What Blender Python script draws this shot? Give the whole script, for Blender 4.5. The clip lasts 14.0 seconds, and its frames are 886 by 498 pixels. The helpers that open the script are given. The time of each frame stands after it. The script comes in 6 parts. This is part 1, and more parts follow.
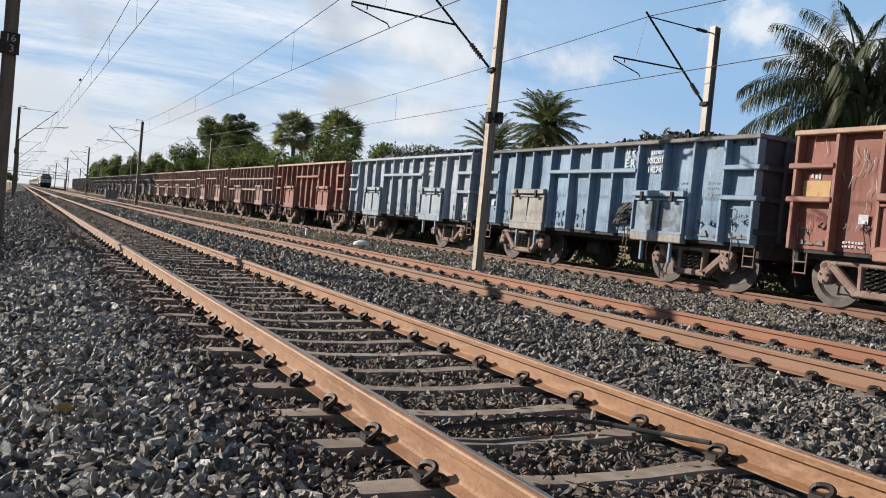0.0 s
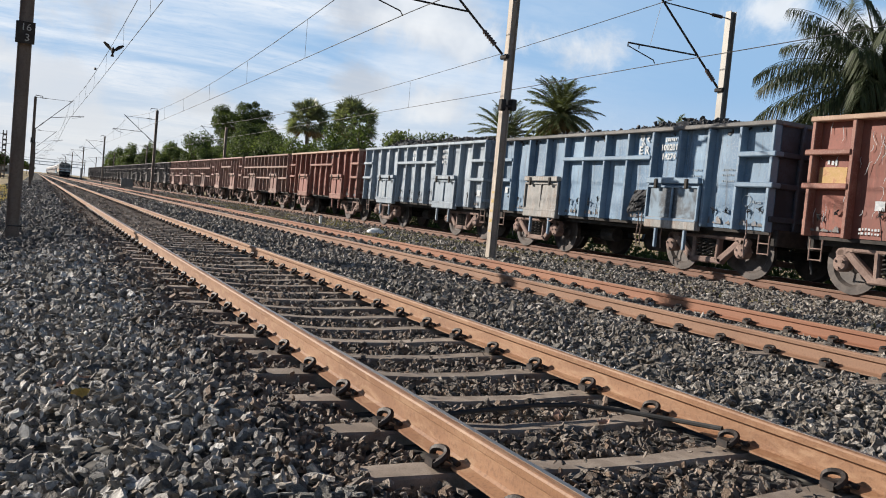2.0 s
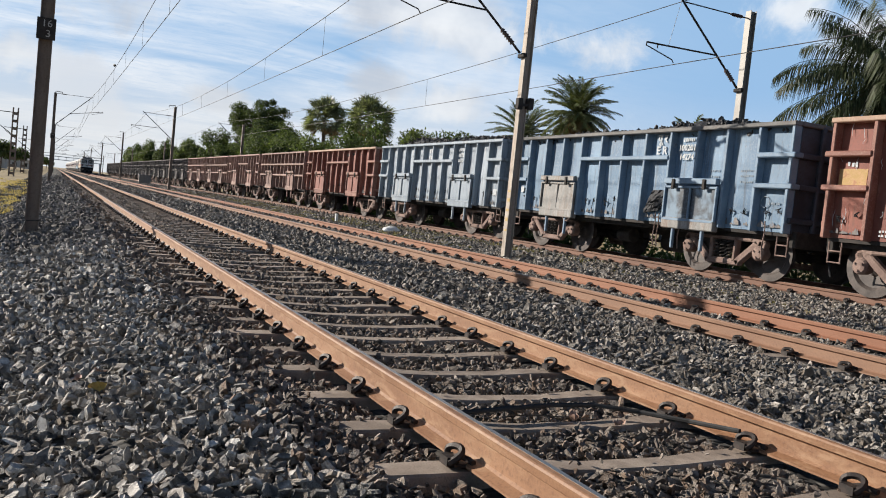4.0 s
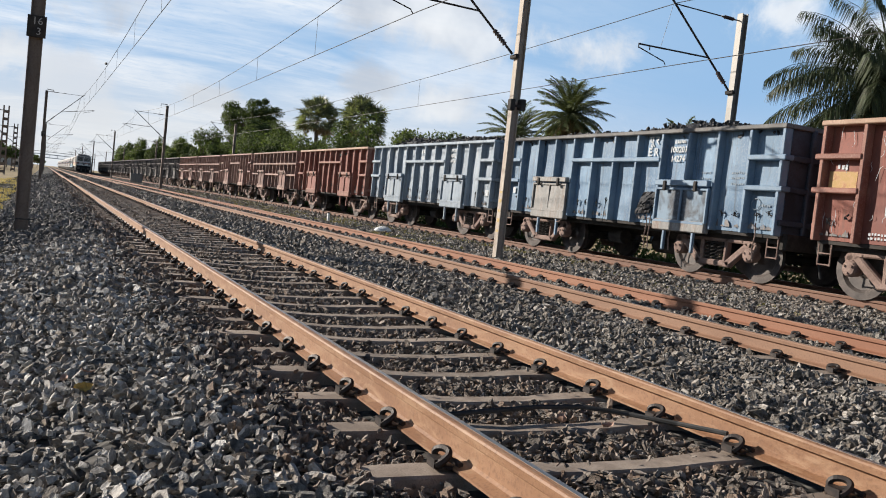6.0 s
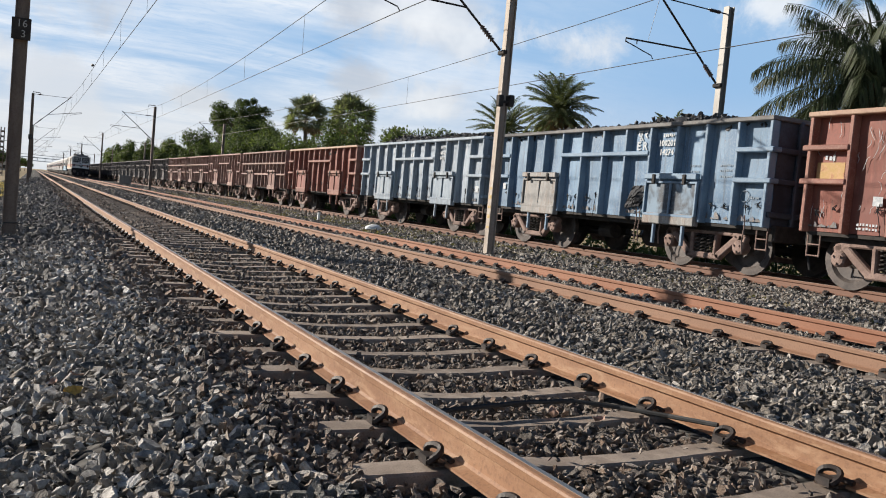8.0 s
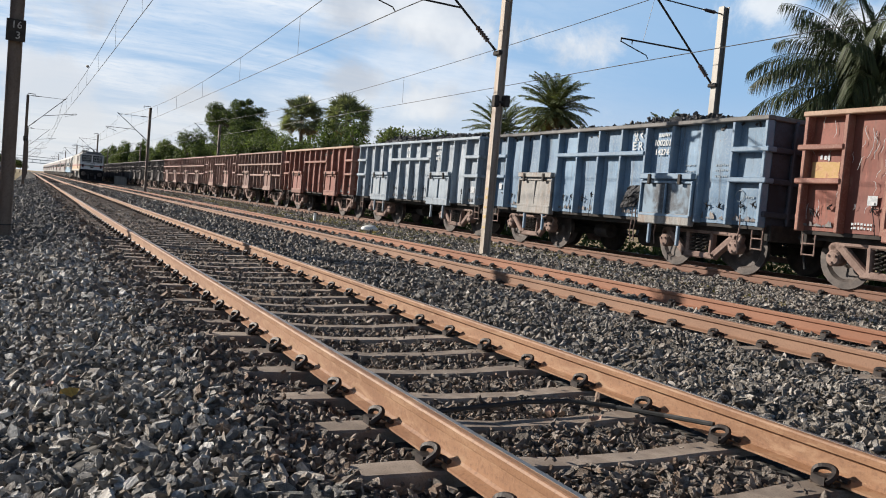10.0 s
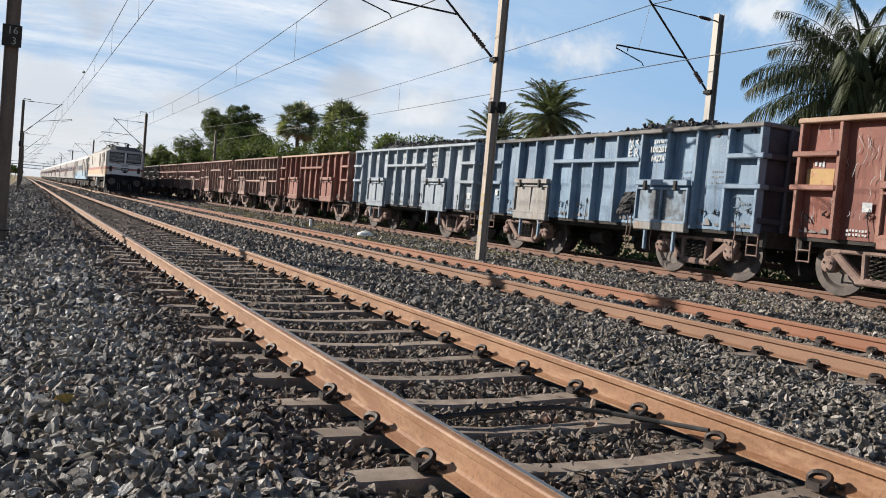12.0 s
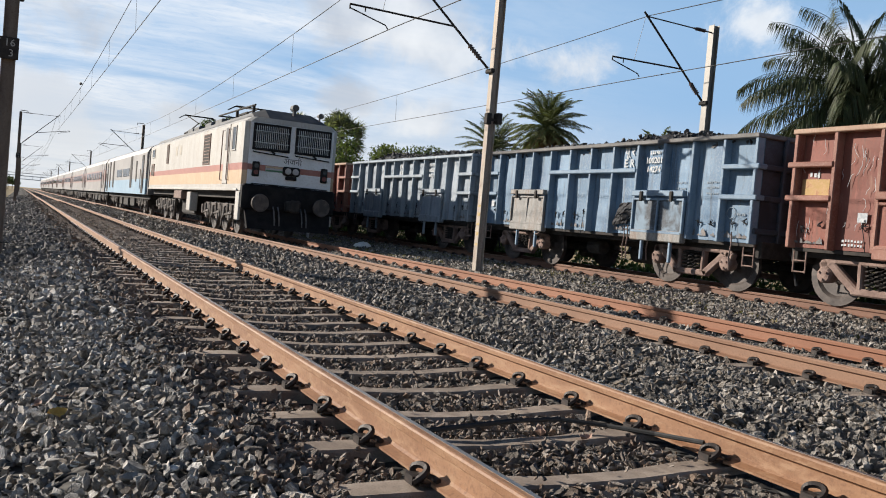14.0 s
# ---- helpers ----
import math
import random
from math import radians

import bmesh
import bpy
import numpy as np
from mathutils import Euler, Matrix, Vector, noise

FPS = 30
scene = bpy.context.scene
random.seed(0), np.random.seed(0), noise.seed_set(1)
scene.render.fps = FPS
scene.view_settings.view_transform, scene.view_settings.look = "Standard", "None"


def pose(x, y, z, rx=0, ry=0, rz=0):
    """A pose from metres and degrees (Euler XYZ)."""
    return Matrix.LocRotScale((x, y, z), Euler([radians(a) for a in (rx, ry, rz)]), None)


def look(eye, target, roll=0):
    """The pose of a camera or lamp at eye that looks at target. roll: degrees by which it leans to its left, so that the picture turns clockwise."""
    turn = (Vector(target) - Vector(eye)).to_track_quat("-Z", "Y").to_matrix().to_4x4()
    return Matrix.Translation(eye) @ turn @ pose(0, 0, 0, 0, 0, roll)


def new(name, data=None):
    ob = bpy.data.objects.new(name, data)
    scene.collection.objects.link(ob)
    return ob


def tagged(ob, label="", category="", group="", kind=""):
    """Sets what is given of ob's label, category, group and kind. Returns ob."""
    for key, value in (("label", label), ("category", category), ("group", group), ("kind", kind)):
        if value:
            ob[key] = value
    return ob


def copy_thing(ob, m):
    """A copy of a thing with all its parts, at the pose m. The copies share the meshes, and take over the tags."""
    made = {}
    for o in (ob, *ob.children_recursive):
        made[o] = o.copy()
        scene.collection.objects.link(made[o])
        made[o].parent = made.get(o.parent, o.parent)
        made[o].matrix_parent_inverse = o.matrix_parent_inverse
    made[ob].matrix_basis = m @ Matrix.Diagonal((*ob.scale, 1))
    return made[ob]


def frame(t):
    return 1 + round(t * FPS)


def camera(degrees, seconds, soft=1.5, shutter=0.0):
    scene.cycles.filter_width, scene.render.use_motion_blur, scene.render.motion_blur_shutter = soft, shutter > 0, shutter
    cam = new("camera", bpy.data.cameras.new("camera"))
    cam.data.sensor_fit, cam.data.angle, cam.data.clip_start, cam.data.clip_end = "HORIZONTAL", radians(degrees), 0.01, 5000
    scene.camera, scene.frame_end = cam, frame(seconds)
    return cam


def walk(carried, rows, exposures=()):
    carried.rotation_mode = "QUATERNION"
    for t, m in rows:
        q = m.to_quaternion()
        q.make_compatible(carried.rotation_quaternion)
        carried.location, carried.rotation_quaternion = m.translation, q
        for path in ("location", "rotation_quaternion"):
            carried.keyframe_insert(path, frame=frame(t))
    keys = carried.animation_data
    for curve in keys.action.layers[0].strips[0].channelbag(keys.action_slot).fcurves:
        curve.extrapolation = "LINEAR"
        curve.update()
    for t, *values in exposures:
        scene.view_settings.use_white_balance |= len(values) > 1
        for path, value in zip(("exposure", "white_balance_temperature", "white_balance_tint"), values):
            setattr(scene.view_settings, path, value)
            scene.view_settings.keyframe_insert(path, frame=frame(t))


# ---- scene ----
# ---- camera ----
cam = camera(56.5, 14.0, soft=1.0)
PATH = [
    (0, (-1.775, 0.149, 0.958), (-0.852, 1.922, 0.894), 5.4),
    (0.5, (-1.787, 0.125, 0.966), (-0.856, 1.894, 0.896), 5.4),
    (1, (-1.784, 0.118, 0.96), (-0.862, 1.891, 0.885), 5.3),
    (1.5, (-1.775, 0.122, 0.956), (-0.866, 1.902, 0.873), 5.3),
    (2, (-1.771, 0.129, 0.951), (-0.876, 1.915, 0.855), 5.3),
    (2.5, (-1.775, 0.134, 0.947), (-0.892, 1.926, 0.844), 5.3),
    (3, (-1.781, 0.138, 0.942), (-0.913, 1.937, 0.838), 5.5),
    (5.5, (-1.757, 0.147, 0.954), (-0.887, 1.945, 0.853), 6.2),
    (6, (-1.753, 0.143, 0.953), (-0.874, 1.937, 0.853), 6.1),
    (6.5, (-1.74, 0.146, 0.952), (-0.855, 1.937, 0.853), 5.7),
    (7, (-1.744, 0.147, 0.952), (-0.855, 1.936, 0.851), 5.5),
    (7.5, (-1.742, 0.143, 0.949), (-0.848, 1.929, 0.845), 5.3),
    (8, (-1.741, 0.137, 0.953), (-0.843, 1.921, 0.848), 5.2),
    (10.5, (-1.744, 0.128, 0.955), (-0.834, 1.907, 0.854), 5.0),
    (11, (-1.744, 0.125, 0.954), (-0.83, 1.901, 0.859), 5.0),
    (11.5, (-1.742, 0.123, 0.955), (-0.828, 1.9, 0.864), 5.1),
    (12, (-1.745, 0.125, 0.956), (-0.831, 1.902, 0.868), 5.1),
    (12.5, (-1.743, 0.121, 0.956), (-0.831, 1.899, 0.872), 5.0),
    (13, (-1.741, 0.121, 0.957), (-0.83, 1.9, 0.876), 5.0),
    (13.5, (-1.741, 0.117, 0.959), (-0.827, 1.895, 0.886), 5.0),
    (14, (-1.733, 0.114, 0.968), (-0.815, 1.89, 0.906), 5.0),
]
walk(cam, [(t, look(eye, target, roll)) for t, eye, target, roll in PATH])
import itertools

# ---- world and sun ----
SUN_AZ = math.atan2(-1.0, 1.075)          # from +y towards +x
SUN_EL = radians(21.5)
SUN_DIR = Vector((math.sin(SUN_AZ) * math.cos(SUN_EL), math.cos(SUN_AZ) * math.cos(SUN_EL), math.sin(SUN_EL)))
sun = new("sun", bpy.data.lights.new("sun", "SUN"))
sun.data.energy, sun.data.angle, sun.data.color = 5.0, radians(0.6), (1.0, 0.91, 0.80)
sun.matrix_world = look((0, 0, 60), Vector((0, 0, 60)) - SUN_DIR)
scene.view_settings.exposure = 0.66


class Net:
    """A small helper to write node trees."""

    def __init__(self, tree):
        self.t = tree

    def add(self, kind, **kw):
        n = self.t.nodes.new(kind)
        for k, v in kw.items():
            if k == "op":
                n.operation = v
            elif k == "blend":
                n.blend_type = v
            elif k == "data_type":
                n.data_type = v
        return n

    def link(self, a, b):
        self.t.links.new(a, b)

    def val(self, sock, v):
        if isinstance(v, bpy.types.NodeSocket):
            self.link(v, sock)
        else:
            sock.default_value = v

    def math(self, op, a, b=0.0, c=0.0, clamp=False):
        n = self.t.nodes.new("ShaderNodeMath")
        n.operation, n.use_clamp = op, clamp
        for s, v in zip(n.inputs, (a, b, c)):
            self.val(s, v)
        return n.outputs[0]

    def vmath(self, op, a, b=(0, 0, 0)):
        n = self.t.nodes.new("ShaderNodeVectorMath")
        n.operation = op
        self.val(n.inputs[0], a)
        self.val(n.inputs[1], b)
        return n

    def mix(self, f, a, b, blend="MIX"):
        n = self.t.nodes.new("ShaderNodeMix")
        n.data_type, n.blend_type = "RGBA", blend
        self.val(n.inputs[0], f)
        for s, v in ((n.inputs[6], a), (n.inputs[7], b)):
            self.val(s, (*v, 1) if isinstance(v, tuple) and len(v) == 3 else v)
        return n.outputs[2]

    def noise(self, vec, scale, detail=3.0, rough=0.55, dist=0.0):
        n = self.t.nodes.new("ShaderNodeTexNoise")
        if vec is not None:
            self.link(vec, n.inputs["Vector"])
        n.inputs["Scale"].default_value = scale
        n.inputs["Detail"].default_value = detail
        n.inputs["Roughness"].default_value = rough
        n.inputs["Distortion"].default_value = dist
        return n.outputs["Fac"]

    def ramp(self, f, lo, hi):
        n = self.t.nodes.new("ShaderNodeMapRange")
        n.interpolation_type = "SMOOTHSTEP"
        self.val(n.inputs[0], f)
        n.inputs[1].default_value, n.inputs[2].default_value = lo, hi
        return n.outputs[0]

    def scaled(self, vec, s):
        return self.vmath("MULTIPLY", vec, s).outputs[0]


def make_world():
    w = bpy.data.worlds.new("sky")
    scene.world = w
    w.use_nodes = True
    w.node_tree.nodes.clear()
    n = Net(w.node_tree)
    sky = n.add("ShaderNodeTexSky")
    sky.sky_type, sky.sun_disc = "NISHITA", False
    sky.sun_elevation, sky.sun_rotation = SUN_EL, SUN_AZ % (2 * math.pi)
    sky.air_density, sky.dust_density, sky.ozone_density = 1.0, 0.3, 4.0
    d = n.add("ShaderNodeTexCoord").outputs["Generated"]
    sep = n.add("ShaderNodeSeparateXYZ")
    n.link(d, sep.inputs[0])
    zc = n.math("MAXIMUM", n.math("ADD", sep.outputs[2], 0.06), 0.03)
    px, py = n.math("DIVIDE", sep.outputs[0], zc), n.math("DIVIDE", sep.outputs[1], zc)
    comb = n.add("ShaderNodeCombineXYZ")
    n.link(px, comb.inputs[0]), n.link(py, comb.inputs[1])
    flat = comb.outputs[0]
    # high thin cloud, in streaks and ripples
    veil = n.ramp(n.noise(n.scaled(flat, (0.55, 0.9, 1)), 0.9, 5, 0.6, 0.6), 0.32, 0.68)
    rip = n.noise(n.scaled(flat, (3.8, 5.6, 1)), 2.0, 6, 0.68, 0.8)
    veil = n.math("MULTIPLY", n.math("MULTIPLY", veil, n.ramp(rip, -0.1, 0.66)), n.ramp(n.noise(d, 1.6, 2), 0.32, 0.54))
    veil = n.math("MULTIPLY", veil, n.ramp(sep.outputs[0], 0.70, 0.25))
    # heaps of low cloud: soft masses about some directions, broken up by noise
    puff = n.noise(d, 14.0, 9, 0.66, 0.35)
    lump = None
    for (cx, cy, cz), size, amount in CLOUDS:
        c = Vector((cx, cy, cz)).normalized()
        rel = n.vmath("SUBTRACT", d, tuple(c)).outputs[0]
        rel = n.scaled(rel, (1.0, 1.0, 1.9))
        r = n.vmath("LENGTH", rel).outputs["Value"]
        m = n.math("MULTIPLY", n.math("SUBTRACT", 1.0, n.math("DIVIDE", r, size), clamp=True), amount)
        lump = m if lump is None else n.math("MAXIMUM", lump, m)
    heap = n.ramp(n.math("ADD", lump, n.math("MULTIPLY", n.math("SUBTRACT", puff, 0.5), 1.5)), 0.16, 0.66)
    wide = n.ramp(n.noise(d, 3.2, 6, 0.6, 0.4), 0.52, 0.75)
    low = n.ramp(sep.outputs[2], 0.17, 0.02)
    base = n.mix(1.0, sky.outputs[0], (0.52, 0.59, 0.66), "MULTIPLY")
    bright = (11.8, 12.0, 12.2)
    grey = (6.6, 7.2, 8.2)
    tone = n.mix(n.ramp(n.noise(d, 6.0, 5, 0.55), 0.35, 0.65), grey, bright)
    # clouds thin out overhead, and are brightest on the sun's side
    ahead = n.vmath("DOT_PRODUCT", d, tuple(SUN_DIR)).outputs["Value"]
    cover = n.math("MULTIPLY", n.ramp(sep.outputs[2], 0.6, 0.35), n.math("MULTIPLY_ADD", n.ramp(ahead, -0.55, -0.1), 0.7, 0.3))
    veil, wide = n.math("MULTIPLY", veil, cover), n.math("MULTIPLY", wide, cover)
    # pale haze, thickest low down on the sun's side
    haze = n.math("MULTIPLY", n.math("MULTIPLY_ADD", n.ramp(ahead, -0.6, 0.0), 0.6, 0.4), n.ramp(sep.outputs[2], 0.62, 0.22))
    base = n.mix(n.math("MULTIPLY", haze, 0.9), base, (4.3, 7.0, 10.6))
    low = n.math("MULTIPLY", low, n.math("MULTIPLY_ADD", n.ramp(ahead, -0.5, 0.2), 0.7, 0.3))
    col = n.mix(n.math("MULTIPLY", veil, 0.9), base, (11.8, 12.1, 12.5))
    col = n.mix(n.math("MULTIPLY", wide, 0.4), col, bright)
    col = n.mix(n.math("MULTIPLY", heap, 0.8), col, tone)
    dull = None
    for (cx, cy, cz), size, amount in GREY_CLOUDS:
        rel = n.scaled(n.vmath("SUBTRACT", d, tuple(Vector((cx, cy, cz)).normalized())).outputs[0], (1.0, 1.0, 1.7))
        m = n.math("MULTIPLY", n.math("SUBTRACT", 1.0, n.math("DIVIDE", n.vmath("LENGTH", rel).outputs["Value"], size), clamp=True), amount)
        dull = m if dull is None else n.math("MAXIMUM", dull, m)
    dull = n.ramp(n.math("ADD", dull, n.math("MULTIPLY", n.math("SUBTRACT", puff, 0.5), 1.2)), 0.2, 0.6)
    col = n.mix(n.math("MULTIPLY", dull, 0.8), col, (8.2, 8.9, 10.0))
    col = n.mix(n.math("MULTIPLY", low, 0.85), col, (9.5, 9.75, 10.0))
    bg = n.add("ShaderNodeBackground")
    n.link(col, bg.inputs[0])
    bg.inputs[1].default_value = 0.0515
    n.link(bg.outputs[0], n.add("ShaderNodeOutputWorld").inputs[0])


# directions of the larger cloud masses
CLOUDS = [((0.353, 0.904, 0.24), 0.15, 1.0), ((0.40, 0.885, 0.22), 0.11, 1.0), ((0.44, 0.87, 0.20), 0.08, 0.7), ((0.555, 0.805, 0.20), 0.10, 0.6), ((0.77, 0.60, 0.22), 0.11, 0.9),
          ((0.162, 0.982, 0.097), 0.055, 1.15), ((0.34, 0.93, 0.138), 0.065, 0.9), ((0.522, 0.827, 0.205), 0.08, 0.6), ((0.71, 0.66, 0.245), 0.09, 0.7), ((-0.03, 0.99, 0.115), 0.09, 0.7), ((0.02, 0.98, 0.2), 0.14, 0.5), ((0.42, 0.9, 0.12), 0.07, 0.7)]
# greyer masses low over the yard
GREY_CLOUDS = [((0.013, 0.995, 0.098), 0.075, 1.0), ((0.046, 0.997, 0.064), 0.05, 0.9)]
make_world()


# ---- materials ----
def material(name, cols, scale=6.0, fine=60.0, rough=0.7, metal=0.0, bump=0.3, bump_dist=0.004, per_island=0.0, per_object=0.0,
             stretch=(1, 1, 1), lo=0.35, hi=0.65, spots=None, spot_scale=3.0, spot_at=(0.6, 0.7), spec=0.5, rough_var=0.15, glow_through=0.0, tint=None, streaks=None):
    """A surface of two or three colours, broken up at two scales, with fine relief."""
    m = bpy.data.materials.new(name)
    m.use_nodes = True
    n = Net(m.node_tree)
    bsdf = m.node_tree.nodes["Principled BSDF"]
    v = n.add("ShaderNodeTexCoord").outputs["Object"]
    if per_object:
        r = n.add("ShaderNodeObjectInfo").outputs["Random"]
        c = n.add("ShaderNodeCombineXYZ")
        for s in c.inputs:
            n.link(n.math("MULTIPLY", r, 37.0), s)
        v = n.vmath("ADD", v, c.outputs[0]).outputs[0]
    vs = n.scaled(v, stretch)
    big, small = n.noise(vs, scale, 4, 0.6, 0.3), n.noise(v, fine, 3, 0.6)
    col = n.mix(n.ramp(big, lo, hi), cols[0], cols[1])
    if len(cols) > 2:
        col = n.mix(n.math("MULTIPLY", n.ramp(small, 0.45, 0.75), 0.6), col, cols[2])
    else:
        col = n.mix(n.math("MULTIPLY", n.ramp(small, 0.4, 0.7), 0.25), col, tuple(0.55 * x for x in cols[0]))
    if spots:
        sp = n.ramp(n.noise(vs, spot_scale, 6, 0.68, 0.5), *spot_at)
        col = n.mix(n.math("MULTIPLY", sp, 0.85), col, spots)
    if streaks:
        st = n.ramp(n.noise(n.scaled(v, (7, 7, 0.45)), 1.3, 5, 0.65, 0.3), 0.5, 0.72)
        col = n.mix(n.math("MULTIPLY", st, 0.75), col, streaks)
        # rubbed, chalky places between the runs of dirt
        sc = n.ramp(n.noise(n.scaled(v, (9, 9, 1.6)), 1.1, 7, 0.72, 0.6), 0.54, 0.70)
        col = n.mix(n.math("MULTIPLY", sc, 0.42), col, tuple(min(0.75, 1.6 * x + 0.035) for x in cols[1]))
        ch = n.ramp(n.noise(n.scaled(v, (16, 16, 10)), 1.5, 4, 0.7), 0.66, 0.72)
        col = n.mix(n.math("MULTIPLY", ch, 0.7), col, (0.10, 0.065, 0.05))
    if per_island or per_object:
        r = n.add("ShaderNodeNewGeometry").outputs["Random Per Island"] if per_island else n.add("ShaderNodeObjectInfo").outputs["Random"]
        k = n.math("MULTIPLY_ADD", r, 2 * (per_island or per_object), 1.0 - (per_island or per_object))
        g = n.add("ShaderNodeCombineColor")
        for s in g.inputs:
            n.link(k, s)
        col = n.mix(1.0, col, g.outputs[0], "MULTIPLY")
    if tint:
        q = n.math("FRACT", n.math("MULTIPLY", n.add("ShaderNodeNewGeometry").outputs["Random Per Island"], 7.13))
        col = n.mix(n.math("MULTIPLY", n.ramp(q, 0.55, 0.95), 0.7), col, tint)
    n.link(col, bsdf.inputs["Base Color"])
    n.link(n.math("MULTIPLY_ADD", big, rough_var, rough - rough_var / 2), bsdf.inputs["Roughness"])
    bsdf.inputs["Metallic"].default_value = metal
    bsdf.inputs["Specular IOR Level"].default_value = spec
    if bump:
        b = n.add("ShaderNodeBump")
        b.inputs["Strength"].default_value, b.inputs["Distance"].default_value = bump, bump_dist
        n.link(n.math("ADD", small, n.math("MULTIPLY", big, 1.5)), b.inputs["Height"])
        n.link(b.outputs[0], bsdf.inputs["Normal"])
    if glow_through:
        t = n.add("ShaderNodeBsdfTranslucent")
        n.link(n.mix(1.0, col, (1.6, 1.7, 0.8), "MULTIPLY"), t.inputs["Color"])
        mx = n.add("ShaderNodeMixShader")
        mx.inputs[0].default_value = glow_through
        n.link(bsdf.outputs[0], mx.inputs[1])
        n.link(t.outputs[0], mx.inputs[2])
        n.link(mx.outputs[0], m.node_tree.nodes["Material Output"].inputs[0])
    return m


BALLAST = material("ballast stone", [(0.10, 0.097, 0.092), (0.52, 0.498, 0.465), (0.28, 0.253, 0.222)], 14, 90, 0.8, spec=0.3, bump=1.0, bump_dist=0.012, per_island=0.7, tint=(0.235, 0.185, 0.135), lo=0.3, hi=0.7)
BALLAST_RUSTY = material("ballast stone with rust dust", [(0.06, 0.05, 0.043), (0.29, 0.252, 0.215), (0.16, 0.117, 0.086)], 14, 90, 0.85, bump=1.0, bump_dist=0.012, per_island=0.5, tint=(0.20, 0.13, 0.085), lo=0.3, hi=0.7)
# darker copy for the far shoulder, standing for the stones' shaded near faces
BALLAST_FAR_SHADE = material("ballast stone darkened as far shade", [(0.055, 0.051, 0.047), (0.27, 0.25, 0.23), (0.13, 0.112, 0.094)], 14, 90, 0.85, bump=1.0, bump_dist=0.012, per_island=0.6, lo=0.3, hi=0.7)
BALLAST_OLD = material("older dusty ballast stone", [(0.06, 0.055, 0.049), (0.35, 0.322, 0.288), (0.16, 0.137, 0.113)], 14, 90, 0.8, bump=1.0, bump_dist=0.012, per_island=0.7, tint=(0.16, 0.125, 0.09), lo=0.3, hi=0.7)
BALLAST_ONE = material("single ballast stone", [(0.10, 0.097, 0.092), (0.52, 0.498, 0.465), (0.28, 0.253, 0.222)], 14, 90, 0.8, spec=0.3, bump=1.0, bump_dist=0.012, per_object=0.5, lo=0.3, hi=0.7)


def bed_material():
    """Crushed stone seen from further off: cells of grey with joints darkened like shaded gaps."""
    m = bpy.data.materials.new("ballast bed")
    m.use_nodes = True
    n = Net(m.node_tree)
    bsdf = m.node_tree.nodes["Principled BSDF"]
    v = n.add("ShaderNodeTexCoord").outputs["Object"]
    vo = n.add("ShaderNodeTexVoronoi")
    n.link(v, vo.inputs["Vector"])
    vo.inputs["Scale"].default_value = 13.0
    sp = n.add("ShaderNodeSeparateColor")
    n.link(vo.outputs["Color"], sp.inputs[0])
    # tones kept near black to paint in shade between the stones
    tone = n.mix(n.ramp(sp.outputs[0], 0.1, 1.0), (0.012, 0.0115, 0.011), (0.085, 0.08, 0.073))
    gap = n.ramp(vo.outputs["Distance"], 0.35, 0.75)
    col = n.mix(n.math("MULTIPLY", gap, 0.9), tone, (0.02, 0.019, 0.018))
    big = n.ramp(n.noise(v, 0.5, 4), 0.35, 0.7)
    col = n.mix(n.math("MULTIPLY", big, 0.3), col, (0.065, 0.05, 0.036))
    # paler blotches drawn as heaps and hollows that still read far down the line
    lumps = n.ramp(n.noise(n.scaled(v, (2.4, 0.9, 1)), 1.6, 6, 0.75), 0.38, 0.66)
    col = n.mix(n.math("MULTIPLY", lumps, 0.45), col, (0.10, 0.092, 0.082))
    n.link(col, bsdf.inputs["Base Color"])
    bsdf.inputs["Roughness"].default_value = 0.95
    b = n.add("ShaderNodeBump")
    b.inputs["Strength"].default_value, b.inputs["Distance"].default_value = 1.0, 0.05
    n.link(n.math("ADD", n.math("SUBTRACT", 1.0, vo.outputs["Distance"]), n.math("MULTIPLY", sp.outputs[1], 0.8)), b.inputs["Height"])
    n.link(b.outputs[0], bsdf.inputs["Normal"])
    return m


BED = bed_material()
EARTH = material("dry ground", [(0.23, 0.17, 0.085), (0.33, 0.25, 0.11), (0.12, 0.10, 0.055)], 0.25, 6, 0.95, bump=0.8, bump_dist=0.05)
RUST_RAIL = material("rusty rail", [(0.205, 0.10, 0.048), (0.27, 0.142, 0.073), (0.12, 0.053, 0.026)], 4, 55, 0.65, bump=0.5, bump_dist=0.003, stretch=(1, 0.3, 1), spots=(0.31, 0.185, 0.105), spot_scale=14, spot_at=(0.48, 0.66))
RUST_RED = material("red rusty rail", [(0.215, 0.092, 0.05), (0.26, 0.122, 0.071), (0.15, 0.062, 0.033)], 3, 90, 0.75, bump=0.25, bump_dist=0.002, stretch=(1, 0.12, 1))
RUST_TAN = material("tan rusty rail", [(0.18, 0.092, 0.052), (0.23, 0.128, 0.077), (0.12, 0.058, 0.034)], 3, 70, 0.7, bump=0.3, bump_dist=0.002, stretch=(1, 0.2, 1))
RUST_DARK = material("brown rail", [(0.13, 0.064, 0.042), (0.175, 0.09, 0.058), (0.09, 0.045, 0.028)], 3, 90, 0.75, bump=0.25, bump_dist=0.002, stretch=(1, 0.12, 1))
STEEL = material("worn steel", [(0.27, 0.22, 0.185), (0.38, 0.33, 0.29)], 6, 80, 0.35, metal=0.9, bump=0.1, stretch=(1, 0.05, 1))
CONCRETE = material("dusty concrete", [(0.205, 0.162, 0.128), (0.32, 0.262, 0.212), (0.12, 0.085, 0.063)], 5, 110, 0.9, bump=0.5, bump_dist=0.004, per_object=0.15)
